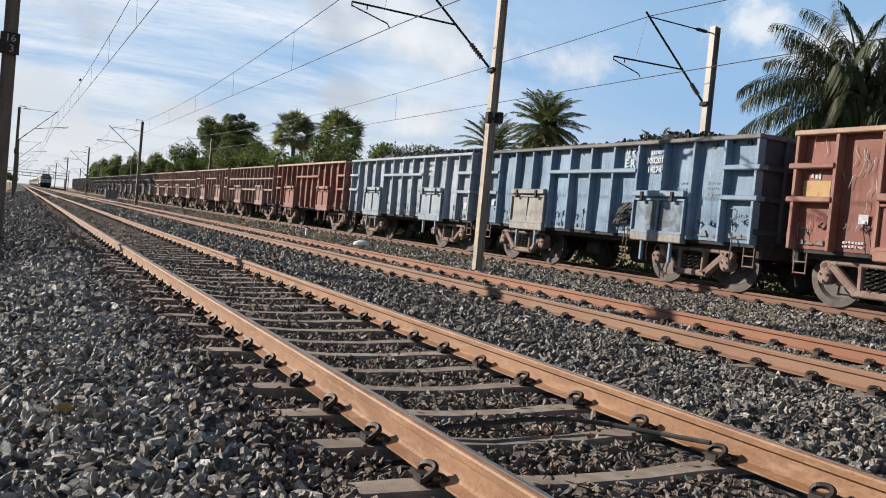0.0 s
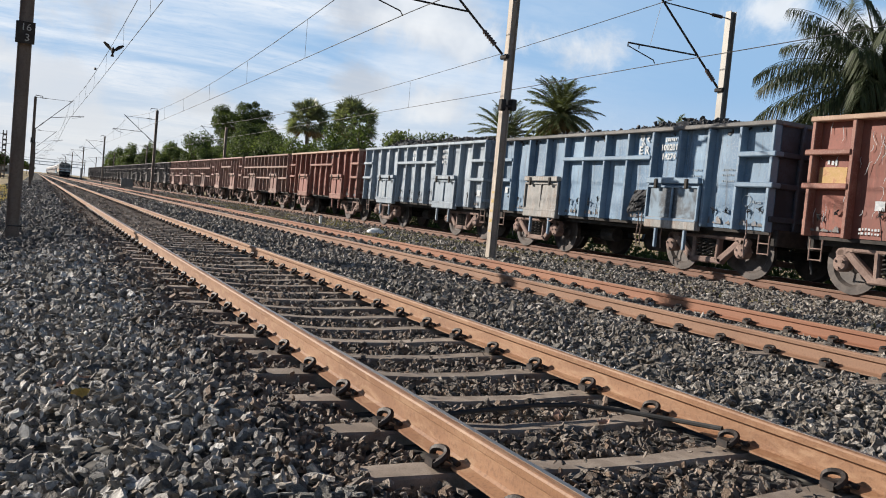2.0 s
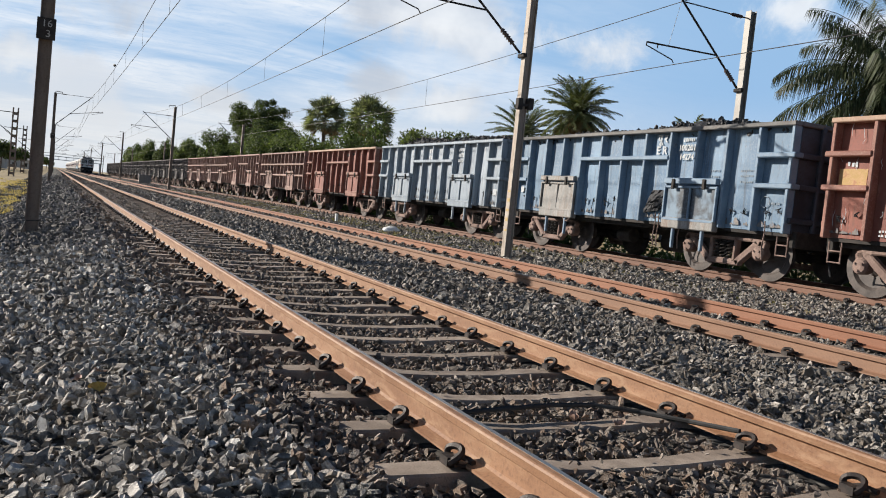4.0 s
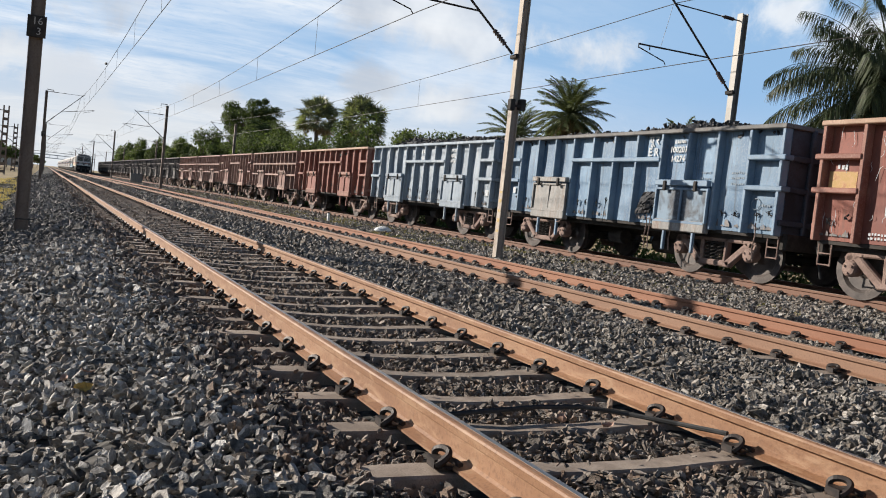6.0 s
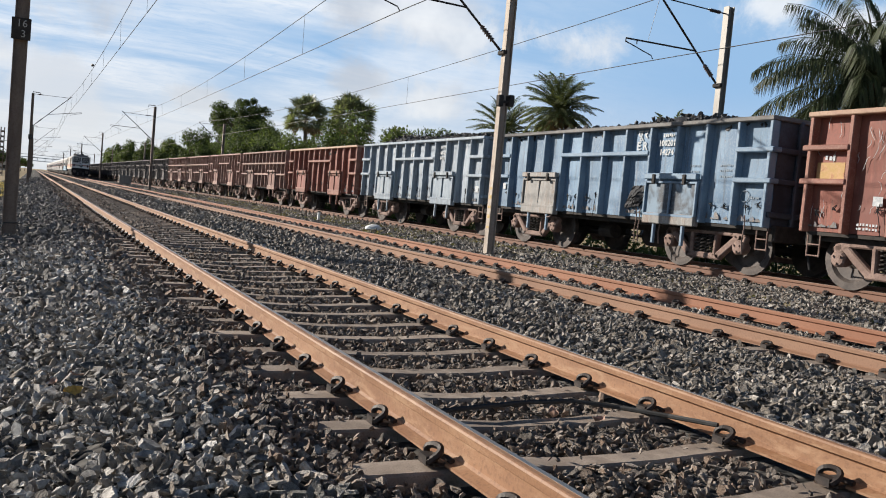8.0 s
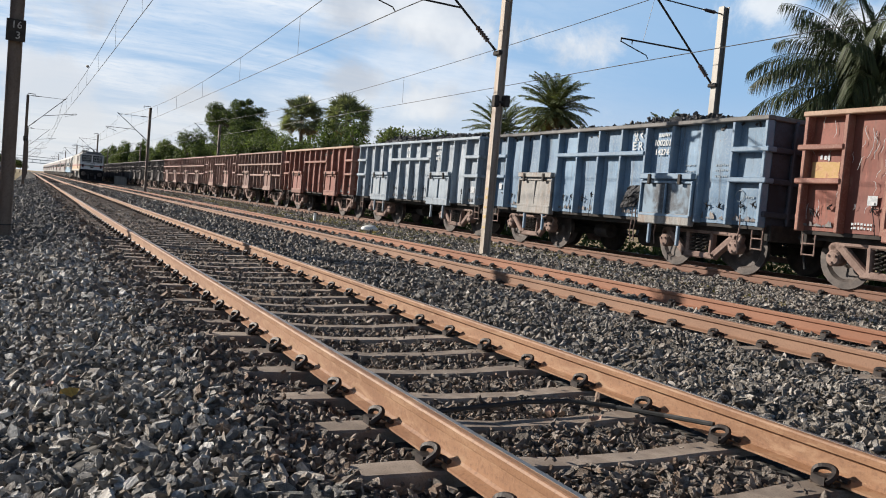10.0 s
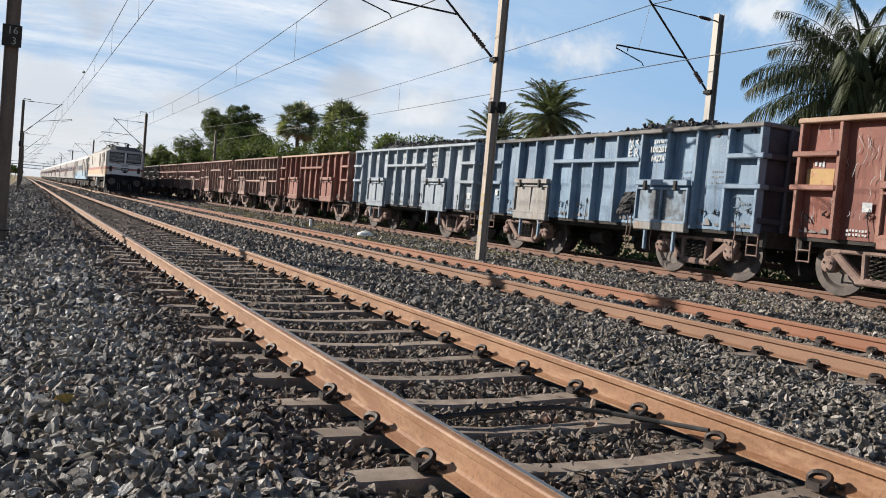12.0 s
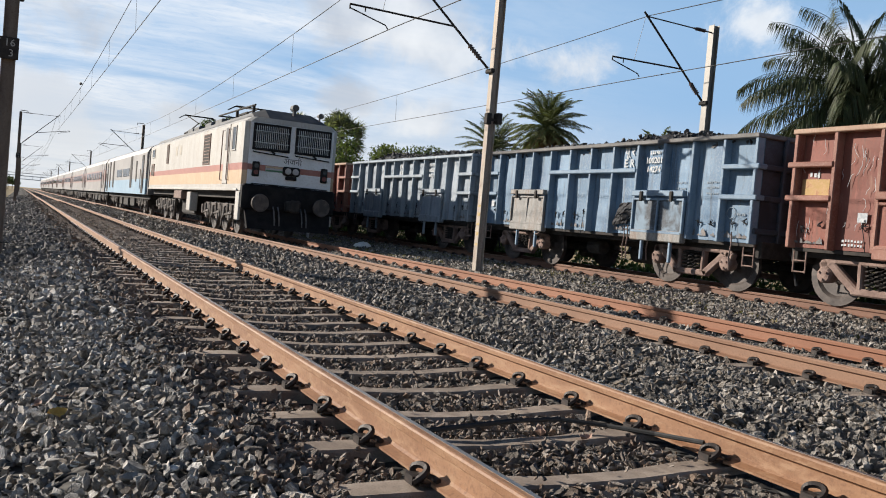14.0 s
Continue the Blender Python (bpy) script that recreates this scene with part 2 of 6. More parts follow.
CLIP = material("black clip steel", [(0.022, 0.018, 0.017), (0.05, 0.036, 0.03)], 25, 120, 0.6, metal=0.3, bump=0.3)
MAST = material("mast steel", [(0.17, 0.13, 0.105), (0.24, 0.19, 0.155), (0.10, 0.075, 0.06)], 4, 40, 0.7, metal=0.2, bump=0.2, stretch=(1, 1, 0.25))
MAST_PALE = material("sun-bleached mast steel", [(0.30, 0.255, 0.21), (0.40, 0.35, 0.295), (0.20, 0.155, 0.125)], 4, 40, 0.7, metal=0.1, bump=0.2, stretch=(1, 1, 0.25), streaks=(0.19, 0.145, 0.115))
MAST_GREY = material("galvanised steel", [(0.21, 0.20, 0.185), (0.28, 0.27, 0.25), (0.16, 0.145, 0.13)], 4, 40, 0.6, metal=0.3, bump=0.2, stretch=(1, 1, 0.25))
WIRE = material("wire", [(0.045, 0.045, 0.045), (0.07, 0.065, 0.06)], 3, 30, 0.5, metal=0.5, bump=0)
INSUL = material("insulator glaze", [(0.045, 0.03, 0.026), (0.08, 0.05, 0.04)], 8, 60, 0.3, bump=0)
BLUE = material("worn blue paint", [(0.062, 0.128, 0.215), (0.125, 0.21, 0.305), (0.19, 0.245, 0.30)], 1.6, 22, 0.62, bump=0.25, bump_dist=0.004, stretch=(1, 1, 0.35), spots=(0.25, 0.31, 0.37), spot_scale=2.2, spot_at=(0.55, 0.75), per_object=0.16, streaks=(0.05, 0.062, 0.075))
BLUE_PALE = material("bleached blue paint", [(0.16, 0.205, 0.255), (0.25, 0.30, 0.35), (0.29, 0.315, 0.335)], 1.6, 22, 0.65, bump=0.25, bump_dist=0.004, stretch=(1, 1, 0.35), spots=(0.36, 0.385, 0.40), spot_scale=2.4, spot_at=(0.52, 0.7), per_object=0.10, streaks=(0.11, 0.12, 0.13))
BLUE_TRIM = material("faded blue trim", [(0.11, 0.175, 0.255), (0.17, 0.245, 0.325), (0.23, 0.265, 0.30)], 2.5, 30, 0.65, bump=0.25, spots=(0.15, 0.12, 0.10), spot_at=(0.64, 0.76), per_object=0.1)
RED = material("worn red oxide paint", [(0.16, 0.042, 0.028), (0.215, 0.064, 0.042), (0.12, 0.04, 0.027)], 1.5, 22, 0.68, bump=0.25, bump_dist=0.004, stretch=(1, 1, 0.35), spots=(0.25, 0.13, 0.09), spot_scale=2.5, spot_at=(0.55, 0.72), per_object=0.12, streaks=(0.10, 0.05, 0.035))
RED_TRIM = material("faded red trim", [(0.185, 0.07, 0.05), (0.25, 0.12, 0.088), (0.30, 0.19, 0.15)], 2.5, 30, 0.7, bump=0.25, per_object=0.1)
BROWN = material("dirty brown paint", [(0.105, 0.05, 0.04), (0.20, 0.105, 0.082), (0.15, 0.11, 0.098)], 1.5, 22, 0.75, bump=0.25, stretch=(1, 1, 0.35), spots=(0.30, 0.20, 0.165), spot_scale=2.5, spot_at=(0.52, 0.7), per_object=0.42, streaks=(0.06, 0.04, 0.032))
BROWN_TRIM = material("brown trim", [(0.20, 0.115, 0.09), (0.31, 0.20, 0.165), (0.26, 0.20, 0.17)], 2.5, 30, 0.75, bump=0.25, per_object=0.2)
TAN_TRIM = material("pale coping", [(0.30, 0.19, 0.13), (0.40, 0.28, 0.20), (0.2, 0.12, 0.09)], 2.5, 30, 0.7, bump=0.25)
BOGIE = material("dusty cast steel", [(0.16, 0.105, 0.086), (0.255, 0.178, 0.148), (0.08, 0.05, 0.042)], 5, 50, 0.85, bump=0.4, spots=(0.06, 0.045, 0.04), spot_at=(0.6, 0.75))
WHEEL = material("wheel steel", [(0.045, 0.037, 0.034), (0.095, 0.078, 0.07), (0.03, 0.024, 0.021)], 4, 50, 0.6, metal=0.2, bump=0.2)
UNDER = material("grimy underframe", [(0.018, 0.016, 0.015), (0.045, 0.038, 0.033)], 5, 40, 0.9, bump=0.4)
GREY_DOOR = material("bare grey door", [(0.17, 0.17, 0.165), (0.29, 0.28, 0.265), (0.14, 0.115, 0.095)], 3, 30, 0.65, bump=0.3, stretch=(1, 1, 0.4), spots=(0.16, 0.105, 0.075), spot_at=(0.5, 0.66), streaks=(0.13, 0.10, 0.08))
COPING = material("grimy grey coping", [(0.09, 0.088, 0.086), (0.16, 0.155, 0.15), (0.065, 0.055, 0.05)], 2.5, 30, 0.7, bump=0.25, spots=(0.10, 0.065, 0.045), spot_at=(0.55, 0.72))
GRIME = material("dried mud and rust", [(0.11, 0.105, 0.105), (0.20, 0.185, 0.175), (0.14, 0.10, 0.075)], 4, 40, 0.95, bump=0.5, per_object=0.35, spots=(0.13, 0.17, 0.22), spot_scale=6, spot_at=(0.5, 0.66))
COAL = material("coal", [(0.012, 0.012, 0.013), (0.04, 0.038, 0.037)], 8, 60, 0.55, bump=0.6, bump_dist=0.02)
WHITE = material("white marking paint", [(0.62, 0.63, 0.62), (0.75, 0.75, 0.73)], 9, 60, 0.7, bump=0)
DARKBLOT = material("dark rags and soot", [(0.012, 0.013, 0.016), (0.03, 0.03, 0.034)], 6, 50, 0.8, bump=0.4)
YELLOW = material("yellow paint patch", [(0.36, 0.23, 0.075), (0.42, 0.26, 0.12)], 9, 60, 0.7, bump=0, spots=(0.25, 0.09, 0.055), spot_scale=5, spot_at=(0.52, 0.68))
CABLE = material("black cable", [(0.015, 0.015, 0.015), (0.03, 0.03, 0.03)], 9, 60, 0.6, bump=0.1)


# ---- geometry ----
class Geo:
    def __init__(self):
        self.v, self.f = [], []

    def add(self, vs, fs):
        o = len(self.v)
        self.v += [tuple(p) for p in vs]
        self.f += [tuple(o + i for i in q) for q in fs]
        return self

    def box(self, c, s, m=None):
        hx, hy, hz = s[0] / 2, s[1] / 2, s[2] / 2
        vs = [Vector((x, y, z)) for x in (-hx, hx) for y in (-hy, hy) for z in (-hz, hz)]
        if m is not None:
            vs = [m @ p for p in vs]
        vs = [p + Vector(c) for p in vs]
        return self.add(vs, [(0, 1, 3, 2), (4, 6, 7, 5), (0, 4, 5, 1), (2, 3, 7, 6), (0, 2, 6, 4), (1, 5, 7, 3)])

    def cbox(self, c, s, b, m=None):
        """A box with chamfered edges."""
        h = [x / 2 for x in s]
        b = min(b, 0.45 * min(s))
        vs, idx = [], {}
        for sx, sy, sz in itertools.product((-1, 1), repeat=3):
            for ax in range(3):
                p = [sg * (h[i] if i == ax else h[i] - b) for i, sg in enumerate((sx, sy, sz))]
                idx[(sx, sy, sz, ax)] = len(vs)
                vs.append(Vector(p))
        fs = []
        for ax in range(3):
            o = [i for i in range(3) if i != ax]
            for sg in (-1, 1):
                loop = []
                for a, e in ((-1, -1), (1, -1), (1, 1), (-1, 1)):
                    k = [0, 0, 0]
                    k[ax], k[o[0]], k[o[1]] = sg, a, e
                    loop.append(idx[(*k, ax)])
                fs.append(loop if (sg > 0) != (ax == 1) else loop[::-1])
        for ax in range(3):
            o = [i for i in range(3) if i != ax]
            for a, e in itertools.product((-1, 1), repeat=2):
                k0, k1 = [0, 0, 0], [0, 0, 0]
                k0[ax], k1[ax] = -1, 1
                k0[o[0]] = k1[o[0]] = a
                k0[o[1]] = k1[o[1]] = e
                fs.append((idx[(*k0, o[0])], idx[(*k1, o[0])], idx[(*k1, o[1])], idx[(*k0, o[1])]))
        for k in itertools.product((-1, 1), repeat=3):
            fs.append(tuple(idx[(*k, a)] for a in range(3)))
        if m is not None:
            vs = [m @ p for p in vs]
        return self.add([p + Vector(c) for p in vs], fs)

    def ring(self, p, u, w, r, n):
        return [Vector(p) + u * (r * math.cos(2 * math.pi * i / n)) + w * (r * math.sin(2 * math.pi * i / n)) for i in range(n)]

    def cyl(self, a, b, r, n=8, r2=None, caps=True):
        a, b = Vector(a), Vector(b)
        d = (b - a).normalized()
        u = d.orthogonal().normalized()
        w = d.cross(u)
        vs = self.ring(a, u, w, r, n) + self.ring(b, u, w, r if r2 is None else r2, n)
        fs = [(i, (i + 1) % n, n + (i + 1) % n, n + i) for i in range(n)]
        if caps:
            fs += [tuple(range(n))[::-1], tuple(range(n, 2 * n))]
        return self.add(vs, fs)

    def tube(self, pts, r, n=6):
        pts = [Vector(p) for p in pts]
        vs, fs = [], []
        u = None
        for i, p in enumerate(pts):
            d = (pts[min(i + 1, len(pts) - 1)] - pts[max(i - 1, 0)]).normalized()
            u = d.orthogonal().normalized() if u is None else (u - d * u.dot(d)).normalized()
            rr = r[i] if isinstance(r, (list, tuple)) else r
            vs += self.ring(p, u, d.cross(u), rr, n)
        for i in range(len(pts) - 1):
            fs += [(i * n + j, i * n + (j + 1) % n, (i + 1) * n + (j + 1) % n, (i + 1) * n + j) for j in range(n)]
        fs += [tuple(range(n))[::-1], tuple(range((len(pts) - 1) * n, len(pts) * n))]
        return self.add(vs, fs)

    def prism(self, profile, y0, y1, steps=1):
        """A profile in x and z (anticlockwise seen from -y), drawn along y."""
        n = len(profile)
        vs = [(x, y0 + (y1 - y0) * k / steps, z) for k in range(steps + 1) for x, z in profile]
        fs = [(k * n + i, k * n + (i + 1) % n, (k + 1) * n + (i + 1) % n, (k + 1) * n + i) for k in range(steps) for i in range(n)]
        fs += [tuple(range(n))[::-1], tuple(range(steps * n, (steps + 1) * n))]
        return self.add(vs, fs)

    def lathe(self, rows, at, axis="x", n=20):
        """Rows of (offset along the axis, radius)."""
        vs, fs = [], []
        for o, r in rows:
            for i in range(n):
                a = 2 * math.pi * i / n
                p = {"x": (o, r * math.cos(a), r * math.sin(a)), "y": (r * math.cos(a), o, r * math.sin(a)), "z": (r * math.cos(a), r * math.sin(a), o)}[axis]
                vs.append(Vector(p) + Vector(at))
        for k in range(len(rows) - 1):
            fs += [(k * n + i, k * n + (i + 1) % n, (k + 1) * n + (i + 1) % n, (k + 1) * n + i) for i in range(n)]
        fs += [tuple(range(n)), tuple(range((len(rows) - 1) * n, len(rows) * n))[::-1]]
        return self.add(vs, fs)

    def mesh(self, name, mat, smooth=False):
        me = bpy.data.meshes.new(name)
        me.from_pydata(self.v, [], self.f)
        b = bmesh.new()
        b.from_mesh(me)
        bmesh.ops.recalc_face_normals(b, faces=b.faces)
        b.to_mesh(me)
        b.free()
        if smooth:
            me.shade_smooth()
        me.materials.append(mat)
        return me


def raw_mesh(name, verts, faces, mat):
    me = bpy.data.meshes.new(name)
    me.from_pydata(verts, [], faces)
    me.materials.append(mat)
    me.update()
    me.shade_flat()
    return me


def part(name, geo, mat, parent=None, label="", smooth=False, at=None):
    """One mesh object, under its thing or part. geo: a Geo or a finished mesh."""
    me = geo if isinstance(geo, bpy.types.Mesh) else geo.mesh(name, mat, smooth)
    ob = new(name, me)
    if parent is not None:
        ob.parent = parent
    if at is not None:
        ob.matrix_basis = at if isinstance(at, Matrix) else Matrix.Translation(at)
    if label:
        tagged(ob, label)
    return ob


def thing(name, label, category, group="", kind="", at=(0, 0, 0)):
    ob = new(name)
    ob.empty_display_size = 0.2
    ob.matrix_basis = at if isinstance(at, Matrix) else Matrix.Translation(at)
    return tagged(ob, label, category, group, kind)


# ---- plan ----
GAUGE = 1.743
RAILS = {"near": (0.0, 0.0), "middle": (4.885, 0.02), "far": (11.33, 0.145)}
T1, T2, T3 = 0.8715, 5.757, 12.2
SLEEPER_STEP, SLEEPER_FROM = 0.639, 3.31
PROFILE = [(-40, -0.80), (-6, -0.79), (-3.5, -0.76), (-2.7, -0.52), (-2.0, -0.40), (-1.3, -0.19), (-0.75, -0.145), (-0.48, -0.185), (-0.3, -0.215), (-0.12, -0.22),
           (0.87, -0.222), (2.2, -0.185), (2.5, -0.15), (3.3, -0.13), (4.1, -0.14), (4.5, -0.19), (5.75, -0.20), (7.0, -0.17), (7.6, -0.10),
           (8.6, -0.08), (9.6, -0.10), (10.4, -0.08), (11.0, -0.06), (13.3, -0.06), (14.2, -0.2), (16, -0.7), (40, -0.95)]


def height(x):
    return float(np.interp(x, [p[0] for p in PROFILE], [p[1] for p in PROFILE]))


# ---- ground and ballast bed ----
def make_ground():
    g = Geo()
    xs = [-3000, -400, -80, -40, -12, -3.4, -2.5, 0, 16, 40, 80, 400, 3000]
    ys = [-300, -40, 0, 60, 200, 600, 1500, 4000]
    vs = [(x, y, -0.79 + 0.02 * math.sin(x * 0.7 + y * 0.3) if x < -3 else -0.97) for y in ys for x in xs]
    n = len(xs)
    g.add(vs, [(j * n + i, j * n + i + 1, (j + 1) * n + i + 1, (j + 1) * n + i) for j in range(len(ys) - 1) for i in range(n - 1)])
    tagged(part("ground", g, EARTH), "dry sandy ground with yellowed grass beside the railway", "ground", kind="structure")
    rng = np.random.default_rng(3)
    xs = np.unique(np.concatenate([[p[0] for p in PROFILE if -3.6 < p[0] < 17], np.arange(-3.4, 14.2, 0.2)]))
    ys = np.concatenate([np.arange(-6, 30, 0.25), np.arange(30, 90, 1.0), np.arange(90, 701, 10.0)])
    X, Y = np.meshgrid(xs, ys)
    Z = np.interp(X, [p[0] for p in PROFILE], [p[1] for p in PROFILE]) - 0.035 + rng.normal(0, 0.012, X.shape)
    n = len(xs)
    vs = np.stack([X, Y, Z], -1).reshape(-1, 3).tolist()
    fs = [(j * n + i, j * n + i + 1, (j + 1) * n + i + 1, (j + 1) * n + i) for j in range(len(ys) - 1) for i in range(n - 1)]
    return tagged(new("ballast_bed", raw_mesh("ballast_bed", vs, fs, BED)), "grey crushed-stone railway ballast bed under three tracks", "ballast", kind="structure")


BALLAST_BED = make_ground()


# ---- rails, sleepers, clips ----
def rail_profile(dx, top, lift=0.0):
    half = [(0.075, -0.172), (0.075, -0.161), (0.022, -0.146), (0.0095, -0.135), (0.0085, -0.060), (0.014, -0.050), (0.034, -0.043), (0.036, -0.012), (0.030, -0.003), (0.022, 0.0)]
    right = [(dx + x, top + z) for x, z in half]
    left = [(dx - x, top + z) for x, z in half[::-1]]
    return right + left


def make_track(name, x0, top, mat, label, clip_range, mats, squat=0.035):
    tr = thing(name, label, "railway track", kind="structure")
    for k in (0, 1):
        x = x0 + k * GAUGE
        rail = part("rail", Geo().prism(rail_profile(x, top), -8, 640, 24), mats[k] if mats else mat, tr)
        part("running_band", Geo().box((x + (0.014 if k == 0 else 0.010), 316, top + 0.0005), (0.024, 648, 0.003)), STEEL, rail, "polished steel running band on the rail head")
    # sleeper: two raised seats and a lower, narrower middle
    sl = Geo()
    L = 1.375
    top_s = top - 0.178
    sec = [(-L, 0.0, 0.085), (-0.5 - GAUGE / 2 + 0.3, 0.0, 0.095), (-0.55, -0.012, 0.085), (-0.25, -0.03, 0.075), (0.25, -0.03, 0.075), (0.55, -0.012, 0.085), (0.5 + GAUGE / 2 - 0.3, 0.0, 0.095), (L, 0.0, 0.085)]
    vs, fs = [], []
    for x, dz, w in sec:
        vs += [(x, -w - 0.035, dz - 0.2), (x, -w, dz - 0.012), (x, -w + 0.012, dz), (x, w - 0.012, dz), (x, w, dz - 0.012), (x, w + 0.035, dz - 0.2)]
    for i in range(len(sec) - 1):
        fs += [(i * 6 + j, i * 6 + (j + 1) % 6, (i + 1) * 6 + (j + 1) % 6, (i + 1) * 6 + j) for j in range(6)]
    fs += [tuple(range(6)), tuple(range((len(sec) - 1) * 6, len(sec) * 6))[::-1]]
    sl.add(vs, fs)
    sleeper = sl.mesh("sleeper", CONCRETE)
    cl = Geo()
    # spring clip: an upright loop beside the foot, with a toe on the rail foot and a cast shoulder below
    loop = [(0.022 * math.sin(a) - 0.012 * math.sin(a * 2), 0.050 * math.cos(a), 0.034 + squat * math.sin(a)) for a in [math.pi * (1.25 - 1.5 * k / 17) for k in range(18)]]
    cl.tube(loop, 0.0165, 6)
    cl.tube([(0.0, 0.03, 0.012), (0.03, -0.02, 0.03), (0.055, -0.05, 0.024), (0.06, -0.09, 0.02)], 0.0145, 6)
    cl.box((-0.012, 0.0, 0.012), (0.06, 0.075, 0.04))
    cl.box((0.045, 0.0, 0.0), (0.11, 0.13, 0.012))
    clip = cl.mesh("clip", CLIP)
    rng = random.Random(5)
    n_all = 330
    rest = Geo()
    for i in range(-9, n_all):
        y = SLEEPER_FROM + i * SLEEPER_STEP
        if i < 150:
            part("sleeper", sleeper, None, tr, at=pose(x0 + GAUGE / 2 + rng.uniform(-0.02, 0.02), y, top_s + rng.uniform(-0.006, 0.004), 0, 0, rng.uniform(-0.5, 0.5)))
        else:
            rest.box((x0 + GAUGE / 2, y, top_s - 0.06), (2.75, 0.18, 0.12))
        if clip_range[0] <= i < clip_range[1]:
            for k in (0, 1):
                for sgn in (-1, 1):
                    part("clip", clip, None, tr, at=pose(x0 + k * GAUGE + sgn * 0.112, y + rng.uniform(-0.01, 0.01), top - 0.165, 0, 0, 0 if sgn < 0 else 180))
        elif i >= clip_range[1] and i < 130:
            for k in (0, 1):
                for sgn in (-1, 1):
                    rest.box((x0 + k * GAUGE + sgn * 0.11, y, top - 0.125), (0.06, 0.09, 0.085))
    far = part("fastening", rest, CLIP, tr, "dark rail fastenings and sleepers running into the distance")
    tagged(far, kind="stuff")
    return tr


make_track("track_near", 0.0, 0.0, RUST_RAIL, "near railway track with rust-orange rails on concrete sleepers", (-5, 45), None)
make_track("track_middle", 4.885, 0.02, RUST_RED, "middle railway track with red-rusted rails half buried in ballast", (-4, 55), (RUST_TAN, RUST_RED), 0.02)
make_track("track_far", 11.33, 0.145, RUST_DARK, "far railway track with brown rails under the goods train", (-3, 40), None, 0.02)


# ---- ballast stones ----
def shard_shapes(n, seed, sides):
    """Broken slabs: an uneven polygon with a smaller, tilted upper face and sharp rims."""
    rng = np.random.default_rng(seed)
    k = sides
    faces = []
    for i in range(k):
        j = (i + 1) % k
        faces += [(i, j, k + j), (i, k + j, k + i)]
    faces += [(k, k + i, k + i + 1) for i in range(1, k - 1)] + [(0, i + 1, i) for i in range(1, k - 1)]
    out = []
    for _ in range(n):
        a = 2 * math.pi * (np.arange(k) + rng.uniform(-0.36, 0.36, k)) / k
        ring = np.stack([np.cos(a) * 1.35, np.sin(a) * rng.uniform(0.65, 1.1)], -1) * rng.uniform(0.72, 1.12, (k, 1))
        h = rng.uniform(0.09, 0.36)
        slope = rng.uniform(-0.22, 0.22, 2)
        low = np.concatenate([ring * rng.uniform(0.6, 1.0, (k, 1)), -h + rng.uniform(-0.12, 0.12, (k, 1))], 1)
        up = ring * rng.uniform(0.6, 1.0) * rng.uniform(0.75, 1.15, (k, 1)) + rng.uniform(-0.2, 0.2, 2)
        top = np.concatenate([up, h + (up @ slope)[:, None]], 1)
        out.append(np.concatenate([low, top]))
    return out, np.array(faces)


BLOCKS = shard_shapes(50, 11, 5)
CHIPS = shard_shapes(90, 12, 6)


def turns(rng, n):
    q = rng.normal(size=(n, 4))
    q[:, 1:3] *= 0.5
    q /= np.linalg.norm(q, axis=1)[:, None]
    w, x, y, z = q.T
    return np.stack([1 - 2 * (y * y + z * z), 2 * (x * y - z * w), 2 * (x * z + y * w), 2 * (x * y + z * w), 1 - 2 * (x * x + z * z), 2 * (y * z - x * w),
                     2 * (x * z - y * w), 2 * (y * z + x * w), 1 - 2 * (x * x + y * y)], -1).reshape(n, 3, 3)


def stones(name, centres, sizes, rng, mat, label, shapes):
    n = len(centres)
    kind = rng.integers(0, len(shapes[0]), n)
    P = np.stack(shapes[0])[kind] * sizes[:, None, None]
    P = np.einsum("nij,nkj->nki", turns(rng, n), P) + centres[:, None, :]
    nv = P.shape[1]
    F = (shapes[1][None] + (np.arange(n) * nv)[:, None, None]).reshape(-1, 3)
    me = bpy.data.meshes.new(name)
    me.vertices.add(n * nv)
    me.vertices.foreach_set("co", P.reshape(-1).astype(np.float32))
    me.loops.add(len(F) * 3)
    me.loops.foreach_set("vertex_index", F.reshape(-1).astype(np.int32))
    me.polygons.add(len(F))
    me.polygons.foreach_set("loop_start", np.arange(0, len(F) * 3, 3, dtype=np.int32))
    me.polygons.foreach_set("loop_total", np.full(len(F), 3, dtype=np.int32))
    me.update(calc_edges=True)
    me.validate()
    me.shade_flat()
    me.materials.append(mat)
    return tagged(new(name, me), label, "ballast", kind="stuff")


def sleeper_mask(x, y, x0):
    """True where a bare sleeper or a rail foot shows."""
    ph = np.abs((y - SLEEPER_FROM + SLEEPER_STEP / 2) % SLEEPER_STEP - SLEEPER_STEP / 2)
    num = np.round((y - SLEEPER_FROM) / SLEEPER_STEP)
    end = x0 - 0.43 + 0.07 * np.sin(num * 12.9) + 0.03 * np.sin(y * 60)
    on_sleeper = (ph < 0.10 + 0.012 * np.sin(x * 23 + num * 5)) & (x > end) & (x < x0 + GAUGE + 0.35)
    on_rail = (np.abs(x - x0) < 0.11) | (np.abs(x - x0 - GAUGE) < 0.11)
    return on_sleeper | on_rail


